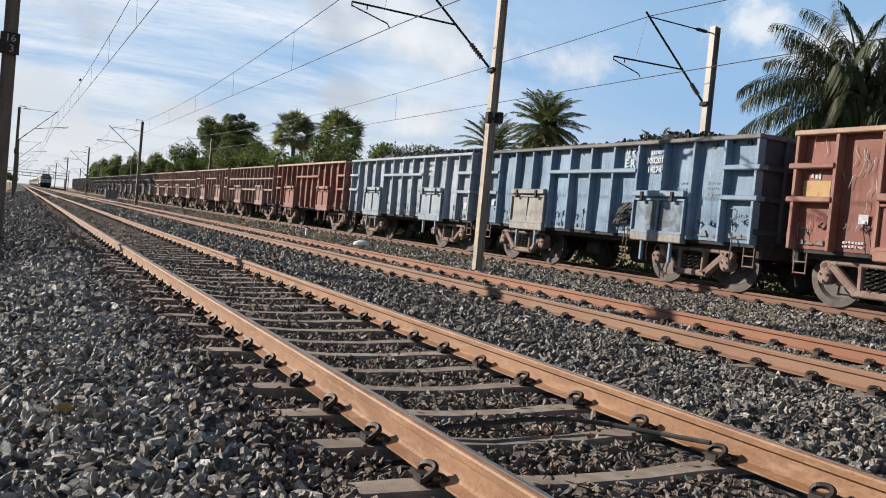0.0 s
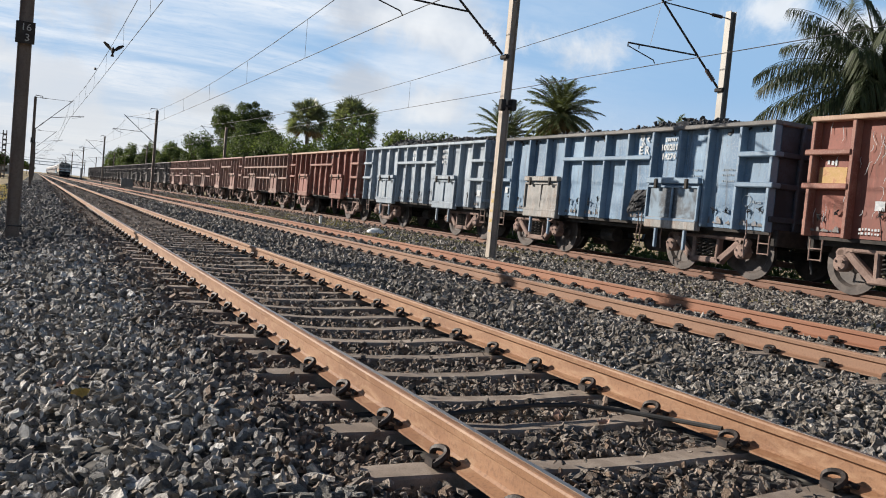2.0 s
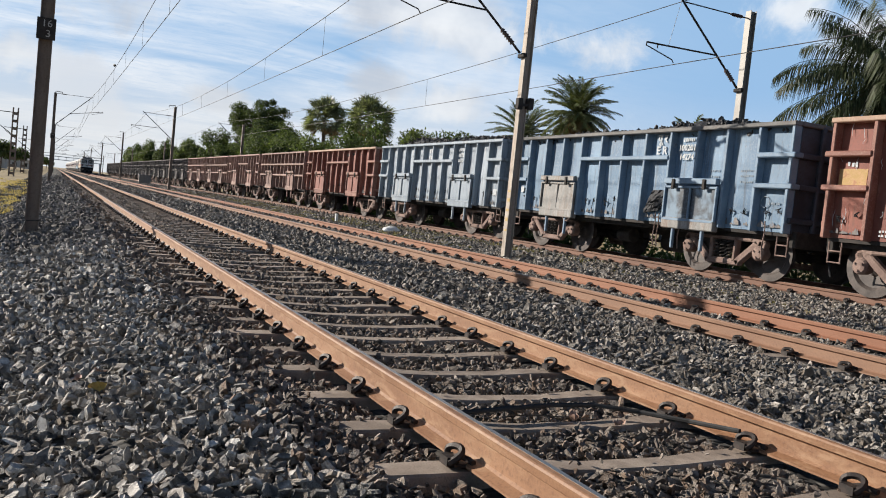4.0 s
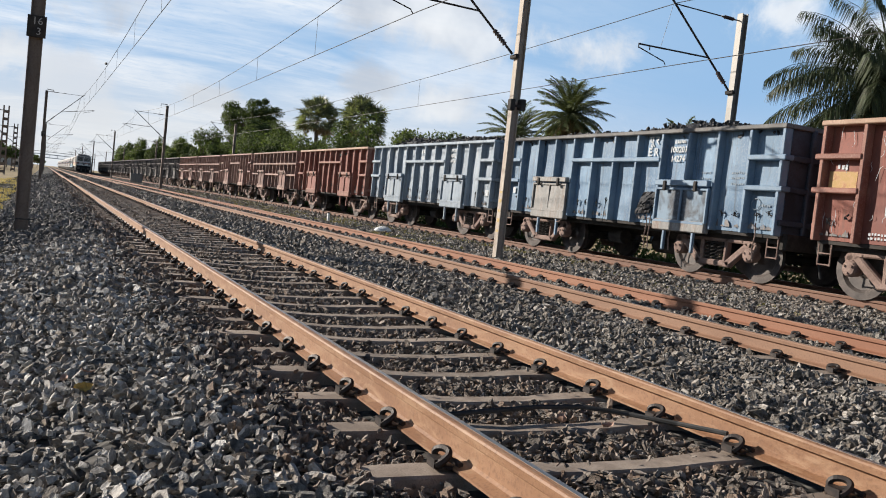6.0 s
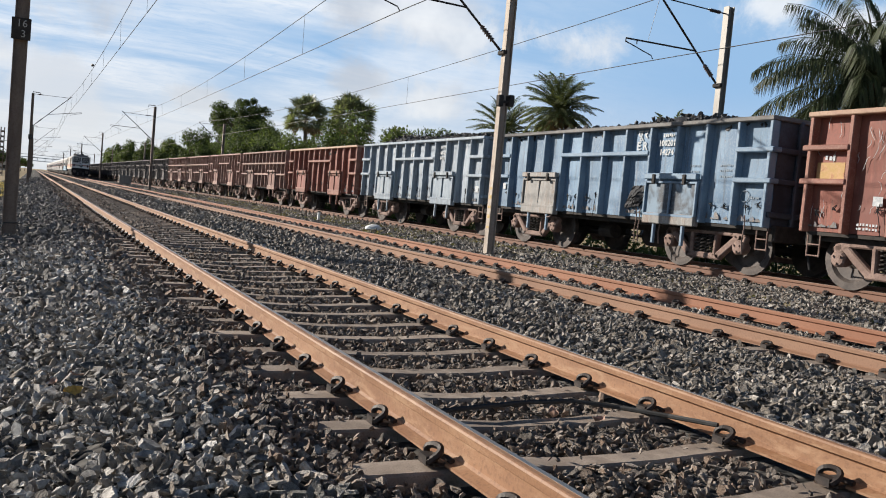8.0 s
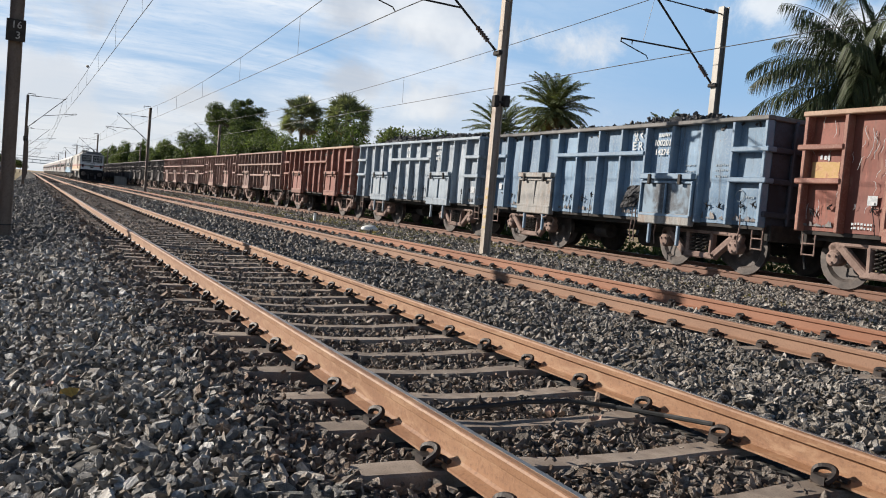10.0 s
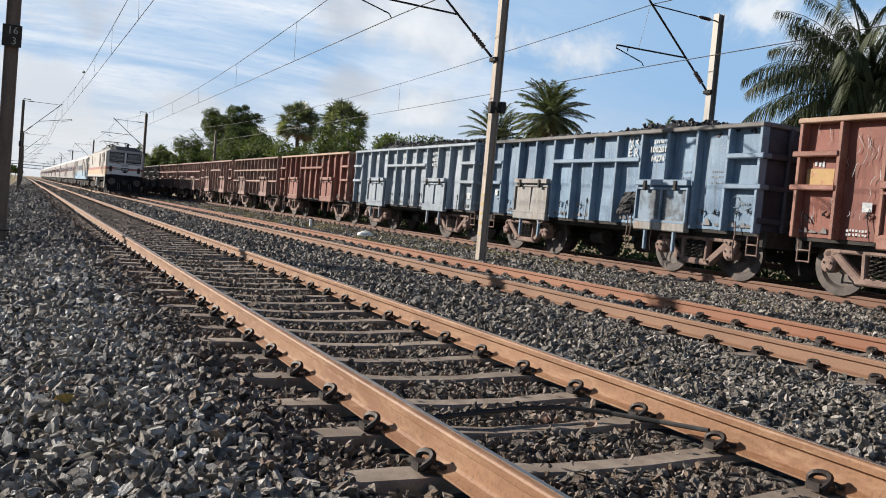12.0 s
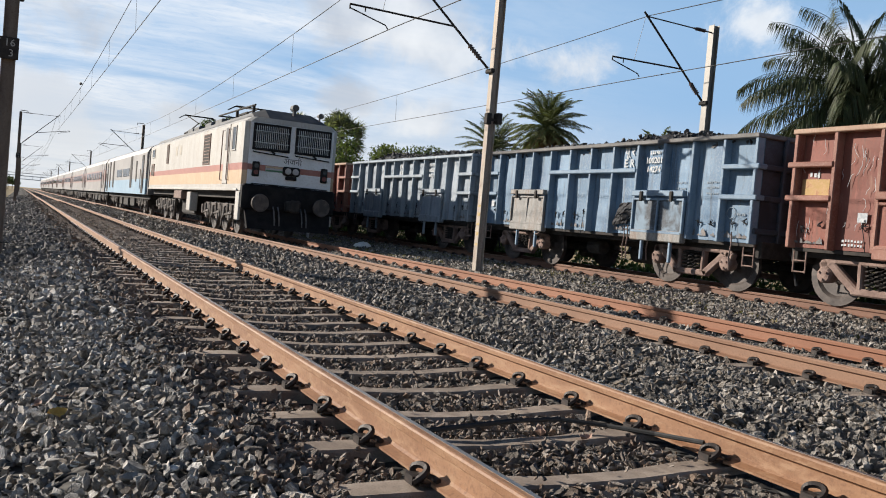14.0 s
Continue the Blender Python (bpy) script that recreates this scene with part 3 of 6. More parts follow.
def scatter():
    rng = np.random.default_rng(7)
    xs = [p[0] for p in PROFILE]
    zs = [p[1] for p in PROFILE]
    bands = [(-2.0, 1.2, 330, 0.028, 0.05), (1.2, 5.0, 1150, 0.016, 0.039), (5.0, 8.0, 850, 0.017, 0.040), (8.0, 15.0, 370, 0.029, 0.053), (15.0, 30.0, 170, 0.042, 0.068), (30.0, 60.0, 52, 0.055, 0.085), (60.0, 125.0, 20, 0.07, 0.11)]
    for y0, y1, dens, s0, s1 in bands:
        x0, x1 = -4.6, 11.2
        n = int((y1 - y0) * (x1 - x0) * dens)
        x, y = rng.uniform(x0, x1, n), rng.uniform(y0, y1, n)
        keep = (x < np.maximum(-1.3 + 1.75 * y, 3.2 if y0 < 0 else -9)) & ((x > -2.9 - 0.02 * y) | (y > 12))
        bare = sleeper_mask(x, y, 0.0)
        strewn = bare & (np.abs(x) > 0.13) & (np.abs(x - GAUGE) > 0.13) & (rng.uniform(0, 1, n) < 0.035)
        keep &= ~bare | strewn
        mid = (np.abs(x - 4.885) < 0.1) | (np.abs(x - 4.885 - GAUGE) < 0.1) | (np.abs(x - 11.33) < 0.1)
        keep &= ~mid
        x, y, strewn = x[keep], y[keep], strewn[keep]
        s = rng.uniform(s0, s1, len(x)) * rng.choice([1, 1, 1, 1.25], len(x))
        z = np.interp(x, xs, zs) + rng.uniform(-0.06, 0.03, len(x)) + 0.024 * np.sin(x * 3 + y * 1.7) * np.sin(y * 2.3 - x)
        inner = (x > -0.5) & (x < 2.3)
        s = np.where(inner, 0.8 * s, s)
        z = np.where((x > -0.13) & (x < 1.9), (-0.222 if y0 < 15 else -0.238) + rng.uniform(-0.05, 0.022, len(x)), z)
        z = np.where(strewn, -0.172, z)
        s = np.where(strewn, 0.6 * s, s)
        if 1 < y0 < 2:
            # the stones beside the near rail's end, one by one
            d = np.where((x > -1.7) & (x < -0.55) & (y > 2.8), y, 99.0)
            pick = np.argsort(d)[:300]
            loose = []
            for i in pick:
                q = Vector(rng.normal(size=3) * np.array([0.8, 0.8, 1.0])).normalized()
                m = Matrix.LocRotScale((x[i], y[i], z[i]), Matrix.Rotation(rng.uniform(0, 6.28), 3, q).to_quaternion(), (s[i],) * 3)
                loose.append((int(rng.integers(0, len(CHIPS[0]))), m))
            LOOSE.extend(loose)
            rest = np.ones(len(x), bool)
            rest[pick] = False
            x, y, z, s = x[rest], y[rest], z[rest], s[rest]
        # rust dust darkens the stones between the rails and along the sleepers' ends
        dusty = x + rng.normal(0, 0.12, len(x)) > -0.8
        inner = dusty & (x < GAUGE + 0.4)
        # past 15 m the shoulder takes the tone with shade put in
        for sel, mat, label in ((~dusty, BALLAST if y0 < 15 else BALLAST_FAR_SHADE, "angular grey crushed-stone ballast on the shoulder beside the near rail"), (x >= GAUGE + 0.4, BALLAST_OLD, "older dusty crushed-stone ballast between the tracks"), (inner, BALLAST_RUSTY, "crushed stone dusted with rust between the rails")):
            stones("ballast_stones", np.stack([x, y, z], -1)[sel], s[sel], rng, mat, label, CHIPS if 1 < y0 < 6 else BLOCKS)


LOOSE = []
scatter()


# ---- goods wagons ----
WAGON_LEN, WAGON_SIDE, WAGON_PITCH = 10.3, 1.6, 11.1
Z_RAIL, Z_SOLE, Z_TOP = 0.145, 1.08, 3.2
PANELS = [-5.15 + 10.3 * k / 12 for k in range(13)]


def wagon_wheel(parent, x, y):
    g = Geo()
    sx = -1 if x < 0 else 1
    g.lathe([(-0.07 * sx, 0.10), (-0.07 * sx, 0.40), (-0.065 * sx, 0.485), (0.055 * sx, 0.505), (0.058 * sx, 0.54), (0.08 * sx, 0.54), (0.085 * sx, 0.41), (0.03 * sx, 0.36), (0.02 * sx, 0.16), (0.06 * sx, 0.1)][::-1], (0, 0, 0), "x", 28)
    return part("wheel", g, WHEEL, parent, at=(x, y, 0.505))


AXLE = 1.0


def wagon_bogie(parent, y):
    """A cast-frame bogie about y, the wheels standing on z 0."""
    b = part("bogie", Geo().box((0, y, 0.62), (2.0, 0.42, 0.28)), UNDER, parent, "dark transverse bolster")
    for sx in (-1, 1):
        X = sx * 1.2
        f = Geo()
        # side frame: top member, two sloping legs, a bottom member, axle boxes at the ends
        for pts, w in (([(-1.08, 0.68), (-0.80, 0.80), (0.80, 0.80), (1.08, 0.68)], 0.17), ([(-0.92, 0.70), (-0.40, 0.27)], 0.15), ([(0.92, 0.70), (0.40, 0.27)], 0.15), ([(-0.46, 0.27), (0.46, 0.27)], 0.13), ([(-0.35, 0.8), (-0.33, 0.3)], 0.10), ([(0.35, 0.8), (0.33, 0.3)], 0.10), ([(-1.06, 0.72), (-1.0, 0.5)], 0.2), ([(1.06, 0.72), (1.0, 0.5)], 0.2)):
            for (y0, z0), (y1, z1) in zip(pts, pts[1:]):
                ln = math.hypot(y1 - y0, z1 - z0)
                f.cbox((X, y + (y0 + y1) / 2, (z0 + z1) / 2), (0.15, ln + 0.06, w), 0.025, Matrix.Rotation(math.atan2(z1 - z0, y1 - y0), 3, "X"))
        part("side_frame", f, BOGIE, b, "dusty cast-steel side frame")
        for dy in (-0.17, 0.0, 0.17):
            s = Geo()
            hel = [(X + sx * 0.03 + 0.065 * math.cos(a), y + dy + 0.065 * math.sin(a), 0.34 + 0.38 * a / 31.4) for a in [k * 31.4 / 36 for k in range(37)]]
            s.tube(hel, 0.016, 4)
            part("spring", s, UNDER, b)
        for dy in (-AXLE, AXLE):
            a = Geo()
            a.lathe([(-0.1 * sx, 0.14), (0.09 * sx, 0.15), (0.13 * sx, 0.12), (0.14 * sx, 0.06)], (X, y + dy, 0.505), "x", 14)
            for k in range(3):
                t = 2.1 * k + 0.5
                a.cyl((X + 0.12 * sx, y + dy + 0.08 * math.cos(t), 0.505 + 0.08 * math.sin(t)), (X + 0.165 * sx, y + dy + 0.08 * math.cos(t), 0.505 + 0.08 * math.sin(t)), 0.022, 6)
            part("axle_box", a, BOGIE, b)
            w = wagon_wheel(b, sx * 0.86, y + dy)
    for dy in (-AXLE, AXLE):
        part("axle", Geo().cyl((-0.86, y + dy, 0.505), (0.86, y + dy, 0.505), 0.09, 10), UNDER, b)
    return b


def flap_door(parent, yc, w, z0, z1, mat, trim, sx, bulge=0.0):
    X = sx * (WAGON_SIDE + 0.05)
    d = Geo()
    n = 8
    vs, fs = [], []
    for i in range(n + 1):
        for j in range(5):
            y, z = yc - w / 2 + w * i / n, z0 + (z1 - z0) * j / 4
            dx = bulge * math.sin(math.pi * i / n) * (1 - j / 4) + 0.02 * abs(math.sin(2 * math.pi * i / n))
            vs += [(X + sx * dx, y, z), (X + sx * (dx - 0.02), y, z)]
    for i in range(n):
        for j in range(4):
            a, b2 = (i * 5 + j) * 2, ((i + 1) * 5 + j) * 2
            fs += [(a, b2, b2 + 2, a + 2), (a + 1, a + 3, b2 + 3, b2 + 1)]
    d.add(vs, fs)
    door = part("door", d, mat, parent)
    fr = Geo()
    for y in (yc - w / 2, yc + w / 2):
        fr.cbox((X + sx * 0.02, y, (z0 + z1) / 2), (0.07, 0.06, z1 - z0), 0.012)
    fr.cbox((X + sx * 0.02, yc, z0), (0.07, w, 0.06), 0.012)
    fr.cbox((X + sx * 0.02, yc, z1 - 0.03), (0.06, w, 0.05), 0.012)
    fr.cbox((X + sx * 0.02, yc, (z0 + z1) / 2), (0.05, 0.05, z1 - z0), 0.012)
    part("door_frame", fr, trim, door)
    hb = Geo().cbox((X + sx * 0.03, yc, z1 + 0.10), (0.13, w + 0.05, 0.13), 0.015)
    part("hinge_beam", hb, trim, door)
    for dy in (-0.3, 0.3):
        part("hinge", Geo().cbox((X + sx * 0.1, yc + dy * w, z1 + 0.03), (0.05, 0.10, 0.22), 0.015), UNDER, door)
    return door


RAILS_SHORT = ((0, 1, 0.42), (0, 1, 0.70), (4, 8, 0.69), (11, 12, 0.42), (11, 12, 0.70))
RAILS_LONG = ((0, 2, 0.36), (4, 8, 0.36), (10, 12, 0.36), (0, 12, 0.66))


def wagon(name, mat, trim, coping, label, doors, seed, rails=RAILS_SHORT, ends=None, bogie_at=3.28):
    """An open bogie wagon, its middle at the origin and the rail head at z 0."""
    wg = thing(name, label, "railway wagon", "goods train")
    rng = random.Random(seed)
    zs, zt = Z_SOLE - Z_RAIL, Z_TOP - Z_RAIL
    L = WAGON_LEN / 2
    for sx in (-1, 1):
        # a sheet for each bay, a little dented
        for k in range(12):
            y0, y1 = PANELS[k], PANELS[k + 1]
            g = Geo()
            vs, fs = [], []
            N, M = 4, 6
            ph = rng.uniform(0, 6)
            for i in range(N + 1):
                for j in range(M + 1):
                    u, v = i / N, j / M
                    dent = 0.026 * math.sin(math.pi * u) * math.sin(math.pi * v) * math.sin(ph + 5 * v)
                    vs.append((sx * (WAGON_SIDE - 0.14 + dent), y0 + (y1 - y0) * u, zs + 0.02 + (zt - zs - 0.05) * v))
            for i in range(N):
                for j in range(M):
                    a = i * (M + 1) + j
                    fs.append((a, a + M + 1, a + M + 2, a + 1))
            o = len(vs)
            vs += [(x - sx * 0.008, y, z) for x, y, z in vs]
            fs += [tuple(o + q for q in f[::-1]) for f in fs]
            g.add(vs, fs)
            part("side_sheet", g, mat, wg)
        for k, y in enumerate(PANELS):
            z0 = zs
            if k in (3, 9):
                z0 = zs + 1.02
            yy = min(max(y, -L + 0.05), L - 0.05)
            part("stanchion", Geo().cbox((sx * (WAGON_SIDE - 0.07), yy, (z0 + zt - 0.08) / 2), (0.20, 0.085, zt - 0.08 - z0), 0.015), trim, wg)
        part("coping", Geo().cbox((sx * (WAGON_SIDE - 0.07), 0, zt - 0.045), (0.26, 2 * L + 0.04, 0.09), 0.015), coping, wg)
        part("sole_bar", Geo().cbox((sx * (WAGON_SIDE - 0.36), 0, zs - 0.06), (0.1, 2 * L - 0.3, 0.18), 0.015), UNDER, wg)
        for k0, k1, fr in rails:
            y0, y1 = PANELS[k0] - (0.08 if k0 == 0 else 0), PANELS[k1] + (0.08 if k1 == 12 else 0)
            part("side_rail", Geo().cbox((sx * (WAGON_SIDE - 0.06), (y0 + y1) / 2, zs + fr * (zt - zs)), (0.24, y1 - y0, 0.10), 0.018), trim, wg)
        for i, (k0, k1) in enumerate(((2, 4), (8, 10))):
            dm, dt, z_off, bulge = doors[i]
            flap_door(wg, (PANELS[k0] + PANELS[k1]) / 2, PANELS[k1] - PANELS[k0] - 0.14, zs + z_off, zs + 0.84, dm, dt, sx, bulge)
            part("door_sill", Geo().cbox((sx * (WAGON_SIDE + 0.02), (PANELS[k0] + PANELS[k1]) / 2, zs + 0.02), (0.16, PANELS[k1] - PANELS[k0] - 0.1, 0.24), 0.02), GREY_DOOR if mat is BLUE else trim, wg)
            for dy in (-0.45, 0.45):
                part("door_stop", Geo().cbox((sx * (WAGON_SIDE + 0.03), (PANELS[k0] + PANELS[k1]) / 2 + dy, zs - 0.28), (0.07, 0.08, 0.5), 0.015), trim, wg)
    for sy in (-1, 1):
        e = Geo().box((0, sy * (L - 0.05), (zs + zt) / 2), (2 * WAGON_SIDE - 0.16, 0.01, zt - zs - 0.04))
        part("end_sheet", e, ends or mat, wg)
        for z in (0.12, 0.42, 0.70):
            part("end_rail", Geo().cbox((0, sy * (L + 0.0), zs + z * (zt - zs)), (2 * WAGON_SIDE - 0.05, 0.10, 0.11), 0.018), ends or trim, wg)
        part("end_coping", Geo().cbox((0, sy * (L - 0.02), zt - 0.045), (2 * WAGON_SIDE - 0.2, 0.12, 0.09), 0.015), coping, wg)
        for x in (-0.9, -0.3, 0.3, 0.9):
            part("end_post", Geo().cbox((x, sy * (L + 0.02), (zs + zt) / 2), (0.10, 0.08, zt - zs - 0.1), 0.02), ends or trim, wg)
        hb = part("headstock", Geo().cbox((0, sy * (L - 0.02), zs - 0.10), (2.7, 0.16, 0.32), 0.02), UNDER, wg)
        cp = Geo().cbox((0, sy * (L + 0.2), zs + 0.02), (0.22, 0.42, 0.24), 0.05)
        cp.cbox((0.06, sy * (L + 0.36), zs + 0.02), (0.3, 0.12, 0.3), 0.05)
        part("coupler", cp, BOGIE, hb)
        part("air_hose", Geo().tube([(-0.55, sy * L, zs - 0.05), (-0.57, sy * (L + 0.14), zs - 0.2), (-0.55, sy * (L + 0.2), zs - 0.5), (-0.5, sy * (L + 0.22), zs - 0.72)], 0.025, 6), DARKBLOT, hb)
        for sx in (-1, 1):
            st = Geo()
            for z in (0.0, -0.22, -0.42):
                st.cyl((sx * 1.42, sy * (L - 0.06), zs + z), (sx * 1.42, sy * (L - 0.32), zs + z), 0.014, 6)
            st.cyl((sx * 1.42, sy * (L - 0.06), zs + 0.02), (sx * 1.42, sy * (L - 0.06), zs - 0.44), 0.016, 6)
            st.cyl((sx * 1.42, sy * (L - 0.32), zs + 0.02), (sx * 1.42, sy * (L - 0.32), zs - 0.44), 0.016, 6)
            part("step_iron", st, BOGIE, wg)
    part("floor", Geo().box((0, 0, zs - 0.02), (2 * WAGON_SIDE - 0.3, 2 * L - 0.1, 0.06)), UNDER, wg)
    part("centre_sill", Geo().box((0, 0, zs - 0.16), (0.5, 2 * L - 0.2, 0.26)), UNDER, wg)
    br = Geo().cyl((0.2, -0.9, zs - 0.42), (0.2, 0.1, zs - 0.42), 0.26, 14)
    br.cyl((-0.5, 0.6, zs - 0.38), (-0.5, 1.1, zs - 0.38), 0.18, 12)
    br.cyl((0.0, -3.4, zs - 0.45), (0.0, 3.4, zs - 0.45), 0.03, 6)
    part("brake_gear", br, UNDER, wg)
    bw = Geo()
    bw.tube([(-WAGON_SIDE - 0.05, 2.05 + 0.2 * math.cos(a), zs + 0.02 + 0.2 * math.sin(a)) for a in [k * math.pi / 8 for k in range(17)]], 0.016, 5)
    for k in range(3):
        a = k * math.pi / 3
        bw.cyl((-WAGON_SIDE - 0.05, 2.05 - 0.2 * math.cos(a), zs + 0.02 - 0.2 * math.sin(a)), (-WAGON_SIDE - 0.05, 2.05 + 0.2 * math.cos(a), zs + 0.02 + 0.2 * math.sin(a)), 0.012, 5)
    part("brake_wheel", bw, BOGIE, wg)
    for y in (-bogie_at, bogie_at):
        wagon_bogie(wg, y)
    return wg


def coal_heap(name, seed):
    """A lumpy load of coal that shows over the sides."""
    rng = np.random.default_rng(seed)
    g = Geo()
    nx, ny = 20, 72
    W, L = 2.8, WAGON_LEN - 0.5
    zt = Z_TOP - Z_RAIL
    vs = []
    for j in range(ny + 1):
        for i in range(nx + 1):
            u, v = i / nx * 2 - 1, j / ny * 2 - 1
            h = 0.40 * (1 - u ** 4) * (1 - v ** 6) * (0.75 + 0.3 * math.sin(j * 0.16 + seed) * math.cos(seed * 2 + j * 0.05)) - 0.16 + rng.normal(0, 0.018)
            vs.append((u * W / 2, v * L / 2, zt + h - 0.02))
    fs = [(j * (nx + 1) + i, j * (nx + 1) + i + 1, (j + 1) * (nx + 1) + i + 1, (j + 1) * (nx + 1) + i) for j in range(ny) for i in range(nx)]
    g.add(vs, fs)
    # lumps lying on the heap
    for k in range(1500):
        p = np.array(vs[int(rng.integers(0, len(vs)))]) + rng.uniform(-0.06, 0.06, 3)
        m = turns(rng, 1)[0]
        g.add((CHIPS[0][k % 90] * np.array([1, 1, 1.8]) * rng.uniform(0.03, 0.085)) @ m.T + p, CHIPS[1].tolist())
    ob = part(name, g, COAL)
    return tagged(ob, "black coal piled in an open wagon", "coal", "coal loads")


def make_goods_train():
    near = wagon("open_wagon", BLUE, BLUE_TRIM, COPING, "worn blue open bogie wagon heaped with coal", [(DOOR_REFLECTION, BLUE_TRIM, 0.1, 0.0), (GREY_DOOR, GREY_DOOR, 0.1, 0.04)], 1, ends=END_SHADE)
    second = wagon("open_wagon", BLUE_PALE, BLUE_PALE, BLUE_PALE, "bleached blue open bogie wagon with closed side doors", [(BLUE_PALE, BLUE_PALE, 0.1, 0.0), (BLUE_PALE, BLUE_PALE, 0.1, 0.0)], 2)
    red = wagon("open_wagon", RED, RED_TRIM, TAN_TRIM, "rust-red open bogie wagon with a pale coping rail", [(RED, RED_TRIM, 0.1, 0.0), (RED, RED_TRIM, 0.1, 0.03)], 3, bogie_at=3.52)
    brown = wagon("open_wagon", BROWN, BROWN_TRIM, BROWN_TRIM, "dirty brown open bogie wagon in the standing goods train", [(BROWN, BROWN_TRIM, 0.1, 0.0), (BROWN, BROWN_TRIM, 0.1, 0.02)], 4, RAILS_LONG)
    dark = wagon("open_wagon", SOOTY, SOOTY, SOOTY, "soot-darkened grey-brown open wagon far along the goods train", [(SOOTY, SOOTY, 0.1, 0.0), (SOOTY, SOOTY, 0.1, 0.02)], 6)
    red_dull = wagon("open_wagon", RED_DULL, BROWN_TRIM, BROWN_TRIM, "faded red-brown open bogie wagon in the standing goods train", [(RED_DULL, BROWN_TRIM, 0.1, 0.0), (RED_DULL, BROWN_TRIM, 0.1, 0.02)], 8)
    mid = 16.5
    red_dull.matrix_basis = pose(T3, mid + 4 * WAGON_PITCH, Z_RAIL)
    dark.matrix_basis = pose(T3, mid + 19 * WAGON_PITCH, Z_RAIL)
    near.matrix_basis = pose(T3, mid, Z_RAIL)
    second.matrix_basis = pose(T3, mid + WAGON_PITCH, Z_RAIL)
    red.matrix_basis = pose(T3, mid + 2 * WAGON_PITCH, Z_RAIL)
    brown.matrix_basis = pose(T3, mid + 3 * WAGON_PITCH, Z_RAIL)
    last = copy_thing(red, pose(T3, mid - WAGON_PITCH, Z_RAIL, 0, 0, 180))
    order = [red_dull, brown, brown, dark, dark] + [dark] * 10
    for i, w in enumerate(order[1:], 1):
        copy_thing(w, pose(T3, mid + (4 + i) * WAGON_PITCH, Z_RAIL, 0, 0, 180 * (i % 2)))
    dress_wagons(near, second, red, last)
    heap = coal_heap("coal_load", 1)
    heap.matrix_basis = pose(T3, mid, Z_RAIL + 0.05)
    other = coal_heap("coal_load", 5)
    other.matrix_basis = pose(T3, mid + WAGON_PITCH, Z_RAIL + 0.13)
    for i in range(2, 10):
        copy_thing(heap if i % 2 else other, pose(T3, mid + i * WAGON_PITCH, Z_RAIL - 0.1, 0, 0, 180 * (i % 3 == 0)))


RED_DULL = material("faded red-brown paint", [(0.15, 0.07, 0.055), (0.24, 0.125, 0.10), (0.19, 0.13, 0.11)], 1.5, 22, 0.75, bump=0.25, stretch=(1, 1, 0.35), spots=(0.30, 0.20, 0.165), spot_scale=2.5, spot_at=(0.55, 0.72), per_object=0.3, streaks=(0.06, 0.04, 0.032))
# for the near wagon's ends: blue darkened to paint in the gap's shade
END_SHADE = material("blue paint darkened as shade", [(0.022, 0.03, 0.045), (0.05, 0.064, 0.088), (0.03, 0.03, 0.033)], 1.6, 22, 0.7, bump=0.25)
SOOTY = material("sooty brown paint", [(0.06, 0.053, 0.052), (0.12, 0.105, 0.10), (0.10, 0.096, 0.096)], 1.5, 22, 0.75, bump=0.25, stretch=(1, 1, 0.35), per_object=0.4, streaks=(0.04, 0.034, 0.03))
# blue blotches over the near-black door colour imitate a reflection
DOOR_REFLECTION = material("dark door sheet with painted reflection", [(0.02, 0.03, 0.045), (0.13, 0.20, 0.27), (0.10, 0.15, 0.20)], 1.1, 12, 0.5, bump=0.2, lo=0.42, hi=0.54)
MARK_FAINT = material("rubbed white marking", [(0.17, 0.22, 0.27), (0.30, 0.34, 0.38), (0.14, 0.19, 0.25)], 14, 60, 0.8, bump=0)
MARK = material("chalky white marking", [(0.36, 0.39, 0.41), (0.56, 0.57, 0.57), (0.22, 0.27, 0.33)], 14, 60, 0.8, bump=0)


def facing(sx, y, z, out=0.0):
    """A pose on a wagon's side, x along the reader's right and y up."""
    x = sx * (WAGON_SIDE - 0.108 + out)
    return Matrix(((0, 0, sx, x), (sx, 0, 0, y), (0, 1, 0, z), (0, 0, 0, 1)))


def wagon_lettering(wg, text, y, z, size, sx=-1):
    cu = bpy.data.curves.new("lettering", "FONT")
    cu.body, cu.size, cu.align_x, cu.align_y, cu.extrude, cu.resolution_u, cu.offset = text, size, "CENTER", "CENTER", 0.0015, 2, 0.006
    tmp = bpy.data.objects.new("lettering", cu)
    scene.collection.objects.link(tmp)
    me = bpy.data.meshes.new_from_object(tmp)
    bpy.data.objects.remove(tmp)
    me.materials.clear()
    me.materials.append(MARK)
    part("lettering", me, None, wg, "white painted lettering", at=facing(sx, y, z))


def bars(wg, rows, sx, seed, paint=None):
    """Plain bars in place of figures and small print: (y, z, width, height, pieces)."""
    rng = random.Random(seed)
    for y, z, w, h, n in rows:
        for k in range(n):
            g = Geo().box((0, 0, 0), (w / n * rng.uniform(0.45, 0.78), h * rng.uniform(0.7, 1.1), 0.003))
            m = facing(sx, y, z) @ Matrix.Translation((-w / 2 + (k + 0.5) * w / n + rng.uniform(-0.01, 0.01), rng.uniform(-0.008, 0.008), 0))
            part("painted_marking", g, paint or MARK, wg, "white painted marking", at=m)


